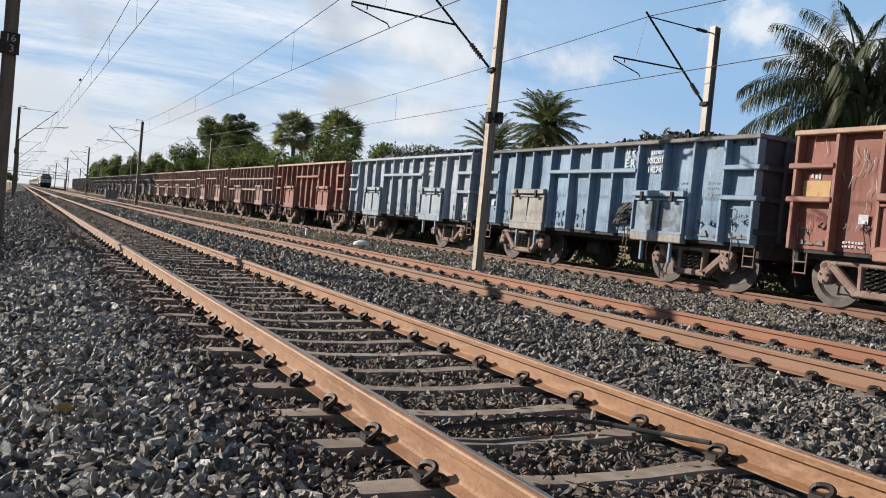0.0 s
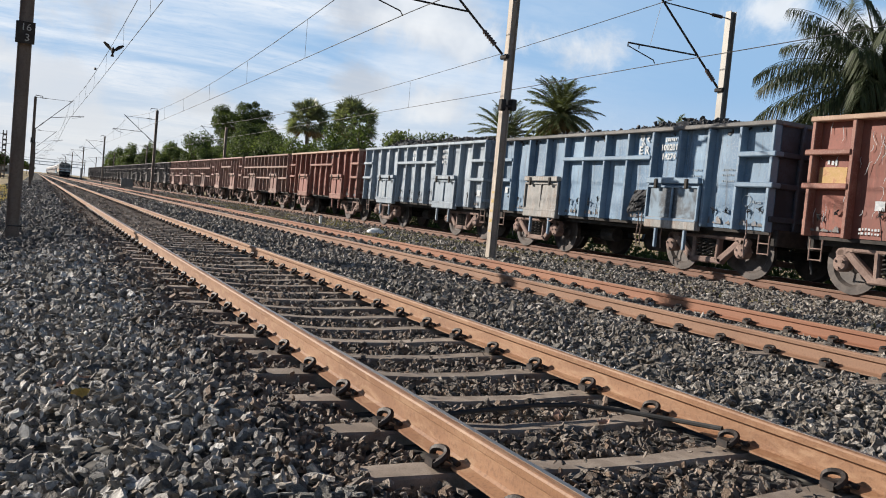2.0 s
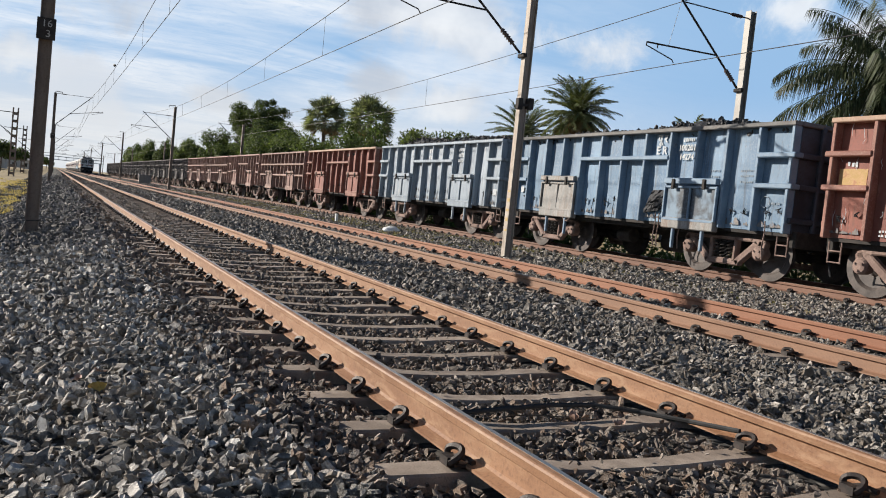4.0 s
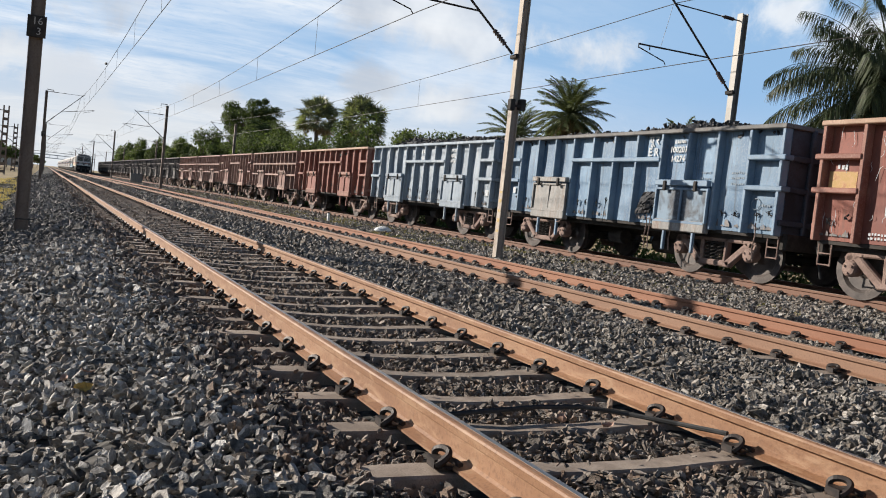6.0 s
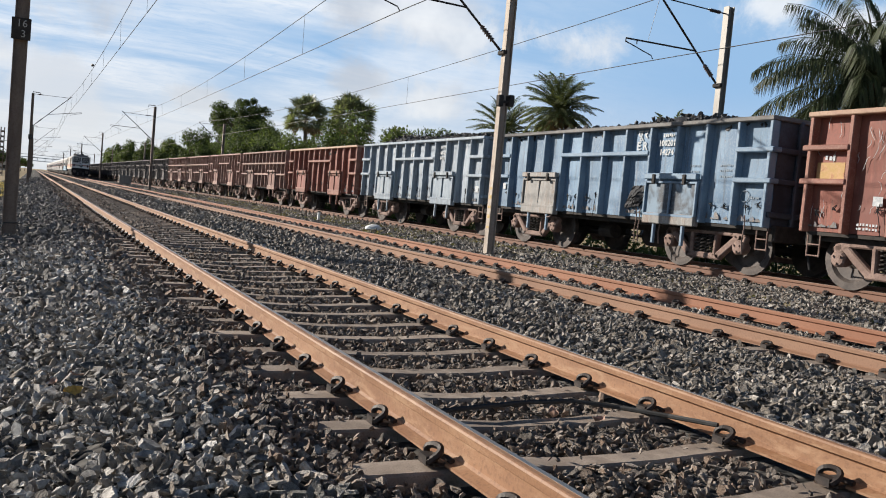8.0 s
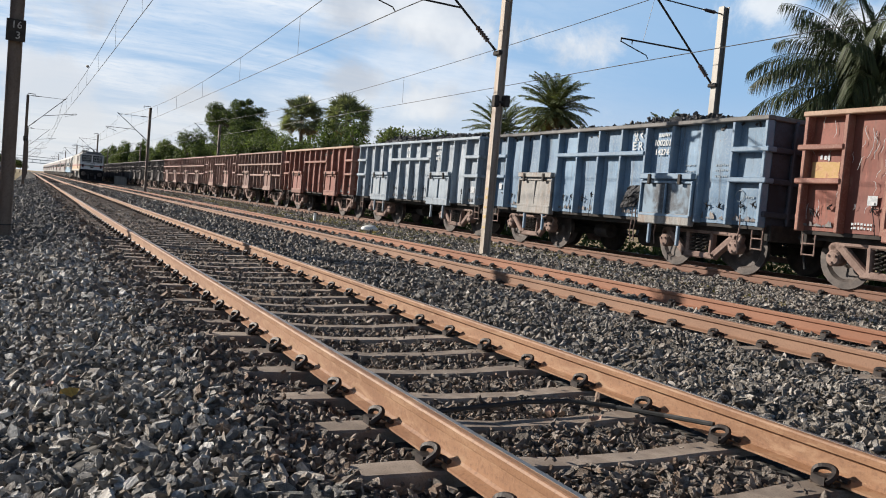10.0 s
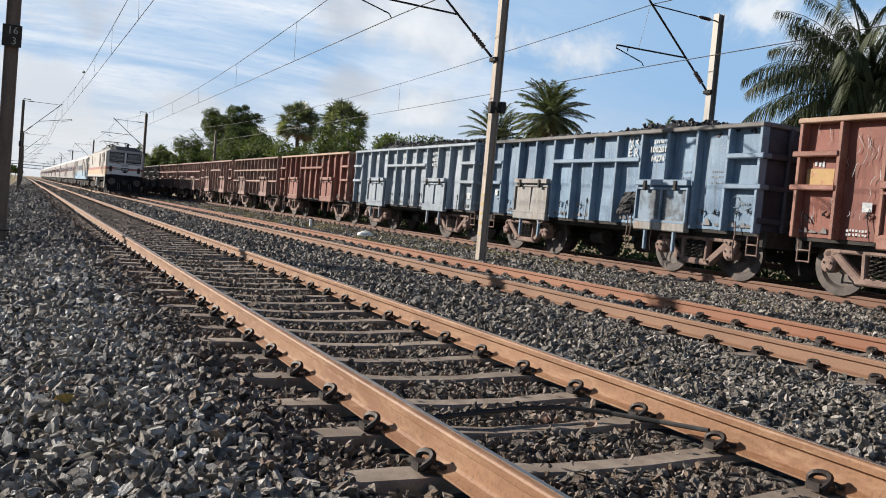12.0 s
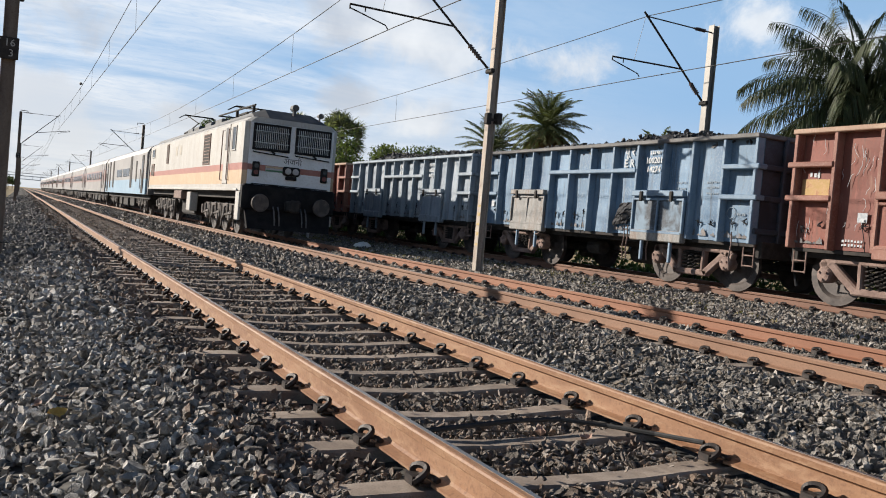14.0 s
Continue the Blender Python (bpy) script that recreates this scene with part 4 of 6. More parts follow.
def mud_patches(wg, sx, seed):
    """Thin crusts of mud along the foot of the side panels, ragged above and running down in places."""
    rng = random.Random(seed)
    for k in range(12):
        if k in (2, 3, 8, 9) or rng.random() < 0.25:
            continue
        x0 = -0.36
        while x0 < 0.3:
            w = rng.uniform(0.06, 0.2)
            n, h = 12, rng.uniform(0.03, 0.16)
            top = []
            for i in range(n + 1):
                u = i / n
                top.append((x0 + w * (1 - u), h * (math.sin(math.pi * u) ** 0.6) * rng.uniform(0.55, 1.1) + 0.004, 0.0))
            vs = [(x0, 0, 0), (x0 + w, 0, 0)] + top
            m = len(vs)
            g = Geo().add(vs + [(a, b, 0.002) for a, b, _ in vs], [tuple(range(m, 2 * m)), tuple(range(m))[::-1]] + [(i, (i + 1) % m, m + (i + 1) % m, m + i) for i in range(m)])
            part("mud_crust", g, GRIME, wg, "brown dried mud crust", at=facing(sx, PANELS[k] + 0.429, Z_SOLE - Z_RAIL + 0.1))
            x0 += w * rng.uniform(0.9, 2.0)


def lashings(wg, sx, seed, dens=1.0):
    """Knotted wire and rag left on the hooks along the foot of the side."""
    rng = random.Random(seed)
    for k in range(12):
        for f in (0.3, 0.7):
            if k in (2, 3, 8, 9) or rng.random() > dens:
                continue
            y, z = PANELS[k] + f * 0.858 + rng.uniform(-0.05, 0.05), Z_SOLE - Z_RAIL + rng.uniform(0.34, 0.44)
            g = Geo()
            pts = []
            for i in range(9):
                a, r = rng.uniform(0, 6.28), rng.uniform(0.03, 0.10)
                pts += [(r * math.cos(a), 1.3 * r * math.sin(a), 0.012), (rng.uniform(-0.02, 0.02), rng.uniform(-0.02, 0.04), 0.03)]
            if rng.random() < 0.4:
                pts += [(rng.uniform(-0.05, 0.05), -0.2, 0.03), (rng.uniform(-0.08, 0.08), -rng.uniform(0.3, 0.5), 0.02)]
            g.tube(pts, 0.0085, 4)
            part("lashing", g, DARKBLOT, wg, "dark knotted lashing wire", at=facing(sx, y, z))


def scratches(wg, rows, sx, seed):
    rng = random.Random(seed)
    for y, z, n in rows:
        for _ in range(n):
            g = Geo()
            x, q = rng.uniform(-0.3, 0.3), rng.uniform(-0.4, 0.4)
            pts = [(x, q, 0.002)]
            for _ in range(3):
                pts.append((pts[-1][0] + rng.uniform(-0.05, 0.05), pts[-1][1] - rng.uniform(0.02, 0.12), 0.002))
            g.tube(pts, [0.002, 0.005, 0.004, 0.002], 4)
            part("scratch", g, MARK, wg, at=facing(sx, y, z))


def rag(wg, y, z, sx, w, h, seed):
    """A crumpled black scrap of tarpaulin caught on the side."""
    rng = np.random.default_rng(seed)
    g = Geo()
    n = 9
    vs = []
    for j in range(n + 1):
        for i in range(n + 1):
            u, v = i / n * 2 - 1, j / n * 2 - 1
            rr = 0.55 + 0.45 * math.sin(2.2 * math.atan2(v, u) + 0.6) * 0.5
            vs.append((u * w / 2 * (0.6 + 0.4 * rr) + rng.normal(0, 0.012) + 0.18 * v * w, v * h / 2 * (0.7 + 0.3 * rr) + rng.normal(0, 0.012), 0.06 + 0.10 * math.exp(-2 * (u * u + v * v)) + rng.normal(0, 0.016)))
    g.add(vs, [(j * (n + 1) + i, j * (n + 1) + i + 1, (j + 1) * (n + 1) + i + 1, (j + 1) * (n + 1) + i) for j in range(n) for i in range(n)])
    g.add([(x, yy, zz - 0.02) for x, yy, zz in vs], [(j * (n + 1) + i, (j + 1) * (n + 1) + i, (j + 1) * (n + 1) + i + 1, j * (n + 1) + i + 1) for j in range(n) for i in range(n)])
    part("torn_tarpaulin", g, DARKBLOT, wg, "crumpled black torn tarpaulin", at=facing(sx, y, z))


def dress_wagons(near, second, red, last_red):
    wagon_lettering(near, "\u092a\u0942 \u0930", -1.29, 2.84, 0.26)
    wagon_lettering(near, "E R", -1.29, 2.57, 0.26)
    bars(near, [(-2.17, 2.80, 0.36, 0.07, 6)], -1, 2)
    wagon_lettering(near, "100201", -2.13, 2.62, 0.185)
    wagon_lettering(near, "14274", -2.13, 2.42, 0.18)
    bars(near, [(-3.95, 2.13, 0.34, 0.04, 6), (-3.95, 2.02, 0.36, 0.04, 7), (-3.95, 1.90, 0.34, 0.04, 6), (-3.05, 2.12, 0.3, 0.04, 6), (-3.05, 2.0, 0.3, 0.04, 6), (-4.72, 1.5, 0.3, 0.05, 5)], -1, 2, MARK_FAINT)
    g = Geo().tube([(0.11 * math.cos(a), 0.11 * math.sin(a), 0.002) for a in [k * math.pi / 8 for k in range(17)]], 0.008, 4)
    part("painted_ring", g, MARK_FAINT, near, "white painted ring", at=facing(-1, -4.5, 1.52))
    bars(second, [(0.45, 2.78, 0.3, 0.16, 2), (0.45, 2.55, 0.3, 0.16, 2), (-2.1, 2.78, 0.42, 0.1, 5), (-2.1, 2.6, 0.5, 0.13, 6), (-2.1, 2.42, 0.44, 0.13, 5), (-4.7, 1.4, 0.3, 0.18, 1)], -1, 3)
    bars(near, [(4.72, 1.55, 0.3, 0.22, 1)], -1, 4)
    for w, s in ((near, 5), (second, 6), (red, 7)):
        lashings(w, -1, s, 0.9)
        mud_patches(w, -1, s)
    lashings(last_red, 1, 9, 0.7)
    mud_patches(last_red, 1, 9)
    rag(near, -1.35, 1.42, -1, 0.62, 0.58, 3)
    for y in (-1.5, -1.38, -2.2, -4.6):
        part("hanging_rope", Geo().tube([(0, 0, 0.05), (0.03, -0.25, 0.06), (-0.02, -0.5, 0.05), (0.02, -0.75, 0.05)], 0.014, 5), BOGIE, near, "frayed hanging rope", at=facing(-1, y, 1.15))
    part("yellow_patch", Geo().box((0, 0, 0), (0.56, 0.30, 0.003)), YELLOW, last_red, "yellow painted patch", at=facing(1, -4.72, 2.02))
    scratches(last_red, [(-4.7, 2.7, 5), (-3.9, 2.2, 9), (-3.8, 2.5, 5), (-4.7, 1.4, 4), (-3.9, 1.3, 3)], 1, 5)
    bars(last_red, [(-3.9, 1.12, 0.4, 0.04, 7), (-3.9, 1.05, 0.42, 0.04, 7), (-4.75, 2.25, 0.22, 0.1, 3)], 1, 6)
    part("paper_label", Geo().box((0, 0, 0), (0.18, 0.16, 0.003)), MARK, last_red, "pale paper label", at=facing(1, -3.75, 1.52))
    scratches(red, [(-2.5, 2.4, 4), (0.2, 1.8, 4), (3.0, 2.2, 4)], -1, 8)


make_goods_train()


# ---- overhead line ----
def lettering(name, text, size, mat, parent, m, label=""):
    """Raised lettering in the built-in font, in the local x-y plane of m."""
    cu = bpy.data.curves.new(name, "FONT")
    cu.body, cu.size, cu.align_x, cu.align_y, cu.extrude, cu.resolution_u = text, size, "CENTER", "CENTER", 0.0015, 2
    tmp = bpy.data.objects.new(name, cu)
    scene.collection.objects.link(tmp)
    me = bpy.data.meshes.new_from_object(tmp)
    bpy.data.objects.remove(tmp)
    me.materials.clear()
    me.materials.append(mat)
    return part(name, me, None, parent, label, at=m)


def i_beam(g, x, y, z0, z1, w, d, t=0.018):
    """An I-section post with its flanges facing -x and +x."""
    for s in (-1, 1):
        g.cbox((x + s * (w / 2 - t / 2), y, (z0 + z1) / 2), (t, d, z1 - z0), 0.004)
    g.box((x, y, (z0 + z1) / 2), (w - 2 * t, 0.03, z1 - z0))
    return g


def insulator(parent, a, b, r=0.065):
    a, b = Vector(a), Vector(b)
    g = Geo()
    n = 6
    for k in range(n):
        p, q = a.lerp(b, 0.12 + 0.76 * k / n), a.lerp(b, 0.12 + 0.76 * (k + 0.75) / n)
        g.cyl(p, q, r, 10, r * 0.55)
    g.cyl(a, b, 0.025, 6)
    part("insulator", g, INSUL, parent, "dark brown ribbed insulator")


def mast(x, y, z0, z1, side, reach, strut_z, top_z, reg_z, label, mat, group="overhead line masts", w=0.22, d=0.25, plate="", hook=True, arm=True):
    """A steel mast with its cantilever towards side (-1 or 1) over the track."""
    th = thing("overhead_mast", label, "mast", group, at=(x, y, 0))
    part("post", i_beam(Geo(), 0, 0, z0, z1, w, d), mat, th)
    part("footing", Geo().cbox((0, 0, z0 - 0.05), (0.5, 0.5, 0.18), 0.03), CONCRETE, th)
    s = side
    if arm:
        px = s * w / 2
        part("bracket", Geo().cbox((px + s * 0.03, 0, strut_z - 0.05), (0.10, 0.30, 0.10), 0.02), UNDER, th)
        base, top = Vector((px + s * 0.1, 0, strut_z)), Vector((s * reach, 0, top_z))
        i0, i1 = base.lerp(top, 0.07), base.lerp(top, 0.24)
        part("strut", Geo().cyl(base, i0, 0.03, 8).cyl(i1, top + (top - base) * 0.03, 0.028, 8), UNDER, th)
        insulator(th, i0, i1)
        a0, a1 = Vector((px, 0, top_z - 0.05)), Vector((s * reach, 0, top_z - 0.04))
        j0, j1 = a0.lerp(a1, 0.08), a0.lerp(a1, 0.28)
        part("top_tie", Geo().cyl(a0, j0, 0.018, 6).cyl(j1, a1, 0.016, 6), UNDER, th)
        insulator(th, j0, j1, 0.05)
        r0 = base.lerp(top, 0.38)
        r1 = Vector((s * (reach + 0.95), 0, reg_z + 0.12))
        reg = Geo().cyl(r0, r1, 0.022, 8)
        reg.cyl(r1 + Vector((-s * 0.35, 0, 0)), r1 + Vector((-s * 0.35, 0, -0.1)), 0.015, 6)
        reg.cyl(r1, r1 + Vector((0, 0, -0.10)), 0.015, 6)
        part("registration_tube", reg, UNDER, th)
        e = Vector((s * (reach + 0.05), 0, reg_z - 0.26))
        part("steady_arm", Geo().tube([r1 + Vector((0, 0, -0.08)), e + Vector((s * 0.06, 0, 0.08)), e], 0.014, 6), UNDER, th)
        part("drop_wire", Geo().cyl(r1.lerp(r0, 0.3), top, 0.005, 4), WIRE, th)
    if hook:
        part("top_bracket", Geo().tube([(0, 0, z1 - 0.1), (0, 0, z1 + 0.12), (s * 0.55, 0, z1 + 0.1), (s * 0.56, 0, z1 - 0.08)], 0.03, 6), UNDER, th)
    if plate:
        z = 3.62
        pl = part("number_plate", Geo().cbox((0.0, -d / 2 - 0.05, z), (0.34, 0.02, 0.42), 0.006), UNDER, th, "dark enamel distance plate")
        part("plate_strap", Geo().cbox((0, 0, z + 0.02), (w + 0.03, d + 0.10, 0.07), 0.006), UNDER, th)
        for i, t in enumerate(plate.split("/")):
            lettering("numeral", t, 0.2, WHITE_FADED, pl, pose(0.01 + 0.03 * i, -d / 2 - 0.062, z + 0.10 - 0.2 * i, 90, 0, 0))
    return th


WHITE_FADED = material("faded white", [(0.34, 0.33, 0.31), (0.45, 0.44, 0.42)], 9, 60, 0.8, bump=0)


def overhead():
    lab = "brown steel overhead-line mast with cantilever arm and insulators"
    near = mast(7.85, 16.83, -0.15, 7.6, -1, 2.7, 4.62, 6.7, 5.3, lab, MAST_PALE, w=0.19, d=0.18)
    clamp = part("clamp_box", Geo().cbox((0.14, -0.1, 3.49), (0.13, 0.2, 0.26), 0.015).cbox((-0.14, -0.12, 3.46), (0.12, 0.16, 0.26), 0.015).cbox((0, -0.13, 3.45), (0.3, 0.03, 0.06), 0.006), UNDER, near, "dark clamp with a small plate on the post")
    for k, z in enumerate((0.55, 0.8, 1.02, 1.25, 1.45)):
        part("painted_mark", Geo().box((-0.097, -0.01, z), (0.003, 0.12, 0.05 + 0.03 * (k % 2))), YELLOW_DULL, near, "faded yellow painted figures")
    left = mast(-2.1, 18.55, -0.5, 7.7, 1, 2.95, 4.7, 7.4, 6.1, "dark brown steel mast carrying a small distance plate", MAST, plate="16/3", w=0.25, d=0.22)
    part("earth_wire", Geo().tube([(-0.18, -0.16, -0.42), (-0.1, -0.15, -0.16), (0.18, -0.15, -0.15), (0.22, -0.05, -0.16)], 0.013, 5), CABLE, left)
    mast(14.55, 16.9, -0.7, 6.9, -1, 2.35, 4.85, 6.75, 5.4, "pale grey steel mast beyond the goods wagons", MAST_GREY, hook=False, w=0.2, d=0.2)
    for k in range(1, 6):
        y = 16.83 + 62.9 * k
        mast(7.85, y, -0.15, 7.5, -1, 2.7, 4.62, 6.7, 5.3, "brown steel overhead-line mast between the tracks", MAST, arm=True)
        mast(-2.1, y + 0.8, -0.6, 7.4, 1, 2.95, 4.7, 7.4, 6.1, "dark steel mast beside the near track", MAST, plate="16/2" if k == 1 else "")
        mast(14.55, y + 2, -0.7, 6.9, -1, 2.35, 4.85, 6.75, 5.4, "steel mast beyond the goods wagons", MAST, hook=False)
    spans = [(16.83 + 62.9 * k, 16.83 + 62.9 * (k + 1)) for k in range(-1, 6)]
    for nm, xc, zc, zcat, sag, off, stag in (("near", 0.85, 5.85, 7.4, 0.75, 1.7, 0.2), ("middle", 5.25, 5.12, 6.68, 0.95, 0.0, 0.3), ("far", 12.15, 5.15, 6.72, 0.65, 0.0, 0.15)):
        ln = thing("overhead_line", "thin dark catenary and contact wires on droppers", "overhead wire", "overhead lines")
        for k, (y0, y1) in enumerate(spans):
            y0, y1 = y0 + off, y1 + off
            s0, s1 = (stag, -stag) if k % 2 else (-stag, stag)
            if nm == "middle":
                s0, s1 = (0.0, 0.35) if k % 2 else (0.35, 0.0)
            N = 16
            cat = [(xc + (s0 + (s1 - s0) * i / N) * 0.7, y0 + (y1 - y0) * i / N, zcat - sag * (1 - (2 * i / N - 1) ** 2)) for i in range(N + 1)]
            con = [(xc + s0 + (s1 - s0) * i / N, y0 + (y1 - y0) * i / N, zc - 0.05 * (1 - (2 * i / N - 1) ** 2)) for i in range(N + 1)]
            part("catenary_wire", Geo().tube(cat, 0.011, 5), WIRE, ln)
            part("contact_wire", Geo().tube(con, 0.011, 5), WIRE, ln)
            for j in range(1, 8):
                i = 2 * j
                part("dropper", Geo().cyl(cat[i], con[i], 0.006, 4), WIRE, ln)
    bird = thing("perched_bird", "small dark bird perched on the overhead wire", "bird", at=(0.72, 47.5, 6.5))
    part("body", Geo().lathe([(-0.2, 0.01), (-0.12, 0.045), (0.0, 0.075), (0.1, 0.06), (0.15, 0.03)], (0, 0, 0.08), "y", 8), FEATHER, bird)
    part("tail", Geo().box((0, -0.24, 0.03), (0.05, 0.16, 0.012)), FEATHER, bird)
    part("head", Geo().lathe([(-0.05, 0.01), (-0.02, 0.042), (0.02, 0.042), (0.06, 0.008)], (0, 0.16, 0.13), "y", 8), FEATHER, bird)


YELLOW_DULL = material("dull yellow paint", [(0.40, 0.27, 0.08), (0.46, 0.36, 0.2)], 9, 60, 0.8, bump=0)
FEATHER = material("black feathers", [(0.015, 0.015, 0.018), (0.035, 0.034, 0.035)], 20, 90, 0.7, bump=0.1)
overhead()


# ---- express train ----
CREAM = material("cream white paint", [(0.39, 0.375, 0.345), (0.46, 0.445, 0.415), (0.30, 0.265, 0.225)], 1.2, 18, 0.5, bump=0.08, stretch=(1, 1, 0.3), spots=(0.36, 0.32, 0.27), spot_scale=2.2, spot_at=(0.52, 0.75), streaks=(0.34, 0.29, 0.235))
# brighter than the sides' cream, to make up for shade on the front
FACE_LIFTED = material("white cab-front paint lifted in shade", [(0.70, 0.70, 0.69), (0.78, 0.78, 0.77), (0.60, 0.57, 0.53)], 1.2, 18, 0.5, bump=0.05, spots=(0.52, 0.47, 0.42), spot_scale=2.0, spot_at=(0.56, 0.8))
GREEN_BAND = material("green paint", [(0.05, 0.16, 0.08), (0.08, 0.2, 0.1)], 4, 40, 0.5, bump=0)
PEACH = material("pale orange paint", [(0.47, 0.33, 0.20), (0.53, 0.38, 0.24), (0.40, 0.28, 0.175)], 1.2, 18, 0.5, bump=0.08, streaks=(0.36, 0.25, 0.16))
STRIPE = material("red-brown stripe", [(0.34, 0.13, 0.10), (0.40, 0.17, 0.13)], 2, 30, 0.45, bump=0)
ROOF_GREY = material("sooty grey roof", [(0.075, 0.078, 0.08), (0.12, 0.122, 0.125), (0.06, 0.06, 0.06)], 2, 25, 0.7, bump=0.15)
BUFFER_BLACK = material("black buffer beam paint", [(0.009, 0.009, 0.010), (0.022, 0.020, 0.020)], 3, 40, 0.7, bump=0.2, spec=0.15)
GLASS = material("dark cab glass", [(0.012, 0.014, 0.016), (0.02, 0.022, 0.024)], 2, 10, 0.08, bump=0)
COACH_WHITE = material("grey-white coach paint", [(0.25, 0.24, 0.235), (0.33, 0.318, 0.31), (0.22, 0.20, 0.19)], 1.0, 25, 0.5, bump=0.05, stretch=(1, 0.4, 1), streaks=(0.24, 0.20, 0.18))
COACH_BLUE = material("sky-blue coach paint", [(0.20, 0.33, 0.45), (0.27, 0.40, 0.51), (0.22, 0.30, 0.37)], 1.0, 25, 0.5, bump=0.05, streaks=(0.17, 0.22, 0.26))
RUBBER = material("grey vestibule rubber", [(0.10, 0.10, 0.105), (0.15, 0.15, 0.155)], 4, 40, 0.8, bump=0.2)
GRILLE = material("pale grille bars", [(0.42, 0.42, 0.42), (0.52, 0.52, 0.5)], 5, 40, 0.6, bump=0)
LENS_RED = material("dark red lens", [(0.10, 0.02, 0.018), (0.14, 0.03, 0.025)], 5, 40, 0.15, bump=0)
LAMP_GLASS = material("lamp lens", [(0.35, 0.36, 0.36), (0.45, 0.46, 0.46)], 5, 40, 0.15, bump=0)


def train_bogie(parent, y, axles, mat_frame, wheel_r=0.53):
    b = part("bogie", Geo().box((0, y, 0.72), (2.1, 2 * abs(axles[0]) + 1.0, 0.22)), UNDER, parent)
    for sx in (-1, 1):
        f = Geo()
        f.cbox((sx * 1.12, y, 0.86), (0.14, 2 * abs(axles[0]) + 1.1, 0.26), 0.03)
        for a in axles:
            # brake rigging, cylinder and sand pipe about each axle
            f.cbox((sx * 1.22, y + a + 0.62, 0.72), (0.16, 0.22, 0.36), 0.03)
            f.cyl((sx * 1.18, y + a - 0.62, 0.98), (sx * 1.18, y + a - 0.5, 0.2), 0.028, 6)
            f.cyl((sx * 1.26, y + a - 0.5, 0.66), (sx * 1.26, y + a + 0.5, 0.60), 0.03, 6)
        for a in axles:
            f.cbox((sx * 1.16, y + a, 0.55), (0.2, 0.34, 0.34), 0.05)
            for d in (-0.32, 0.32):
                f.cyl((sx * 1.17, y + a + d, 0.5), (sx * 1.17, y + a + d, 0.95), 0.10, 8)
        for a, c in zip(axles, axles[1:]):
            f.tube([(sx * 1.2, y + a + 0.3, 0.95), (sx * 1.24, y + (a + c) / 2, 0.45), (sx * 1.2, y + c - 0.3, 0.95)], 0.05, 6)
        part("bogie_frame", f, mat_frame, b, "dusty bogie frame with springs and dampers")
    sets = []
    for a in axles:
        w = Geo()
        for sx in (-1, 1):
            w.lathe([(sx * 0.79, 0.10), (sx * 0.79, wheel_r - 0.04), (sx * 0.82, wheel_r + 0.03), (sx * 0.85, wheel_r), (sx * 0.93, wheel_r - 0.01), (sx * 0.93, wheel_r - 0.08), (sx * 0.88, wheel_r - 0.12), (sx * 0.88, 0.16), (sx * 0.96, 0.12)], (0, 0, 0), "x", 24)
        w.cyl((-0.9, 0, 0), (0.9, 0, 0), 0.09, 8)
        w.box((0.9, 0.25, 0), (0.03, 0.1, 0.06))
        w.box((-0.9, 0.25, 0), (0.03, 0.1, 0.06))
        sets.append(part("wheelset", w, WHEEL, parent, at=(0, y + a, wheel_r)))
    return sets


def pantograph(parent, y, up):
    g = Geo()
    z = 4.12
    for x in (-0.55, 0.55):
        g.box((x, y, z + 0.12), (0.06, 1.5, 0.06))
        for dy in (-0.7, 0.7):
            g.cyl((x, y + dy, z - 0.1), (x, y + dy, z + 0.1), 0.06, 8)
    h = 0.72 if up else 0.22
    for x in (-0.5, 0.5):
        g.cyl((x * 0.9, y + 0.6, z + 0.15), (x * 0.5, y - 0.9, z + 0.15 + h * 0.5), 0.03, 6)
        g.cyl((x * 0.5, y - 0.9, z + 0.15 + h * 0.5), (x, y + (0.55 if up else 0.8), z + 0.2 + h), 0.025, 6)
    for dy in (-0.12, 0.12):
        yy = y + (0.55 if up else 0.8) + dy
        g.tube([(-0.9, yy, z + 0.08 + h), (-0.65, yy, z + 0.24 + h), (0.65, yy, z + 0.24 + h), (0.9, yy, z + 0.08 + h)], 0.022, 6)
    part("pantograph", g, UNDER, parent, "dark folded pantograph on roof insulators")


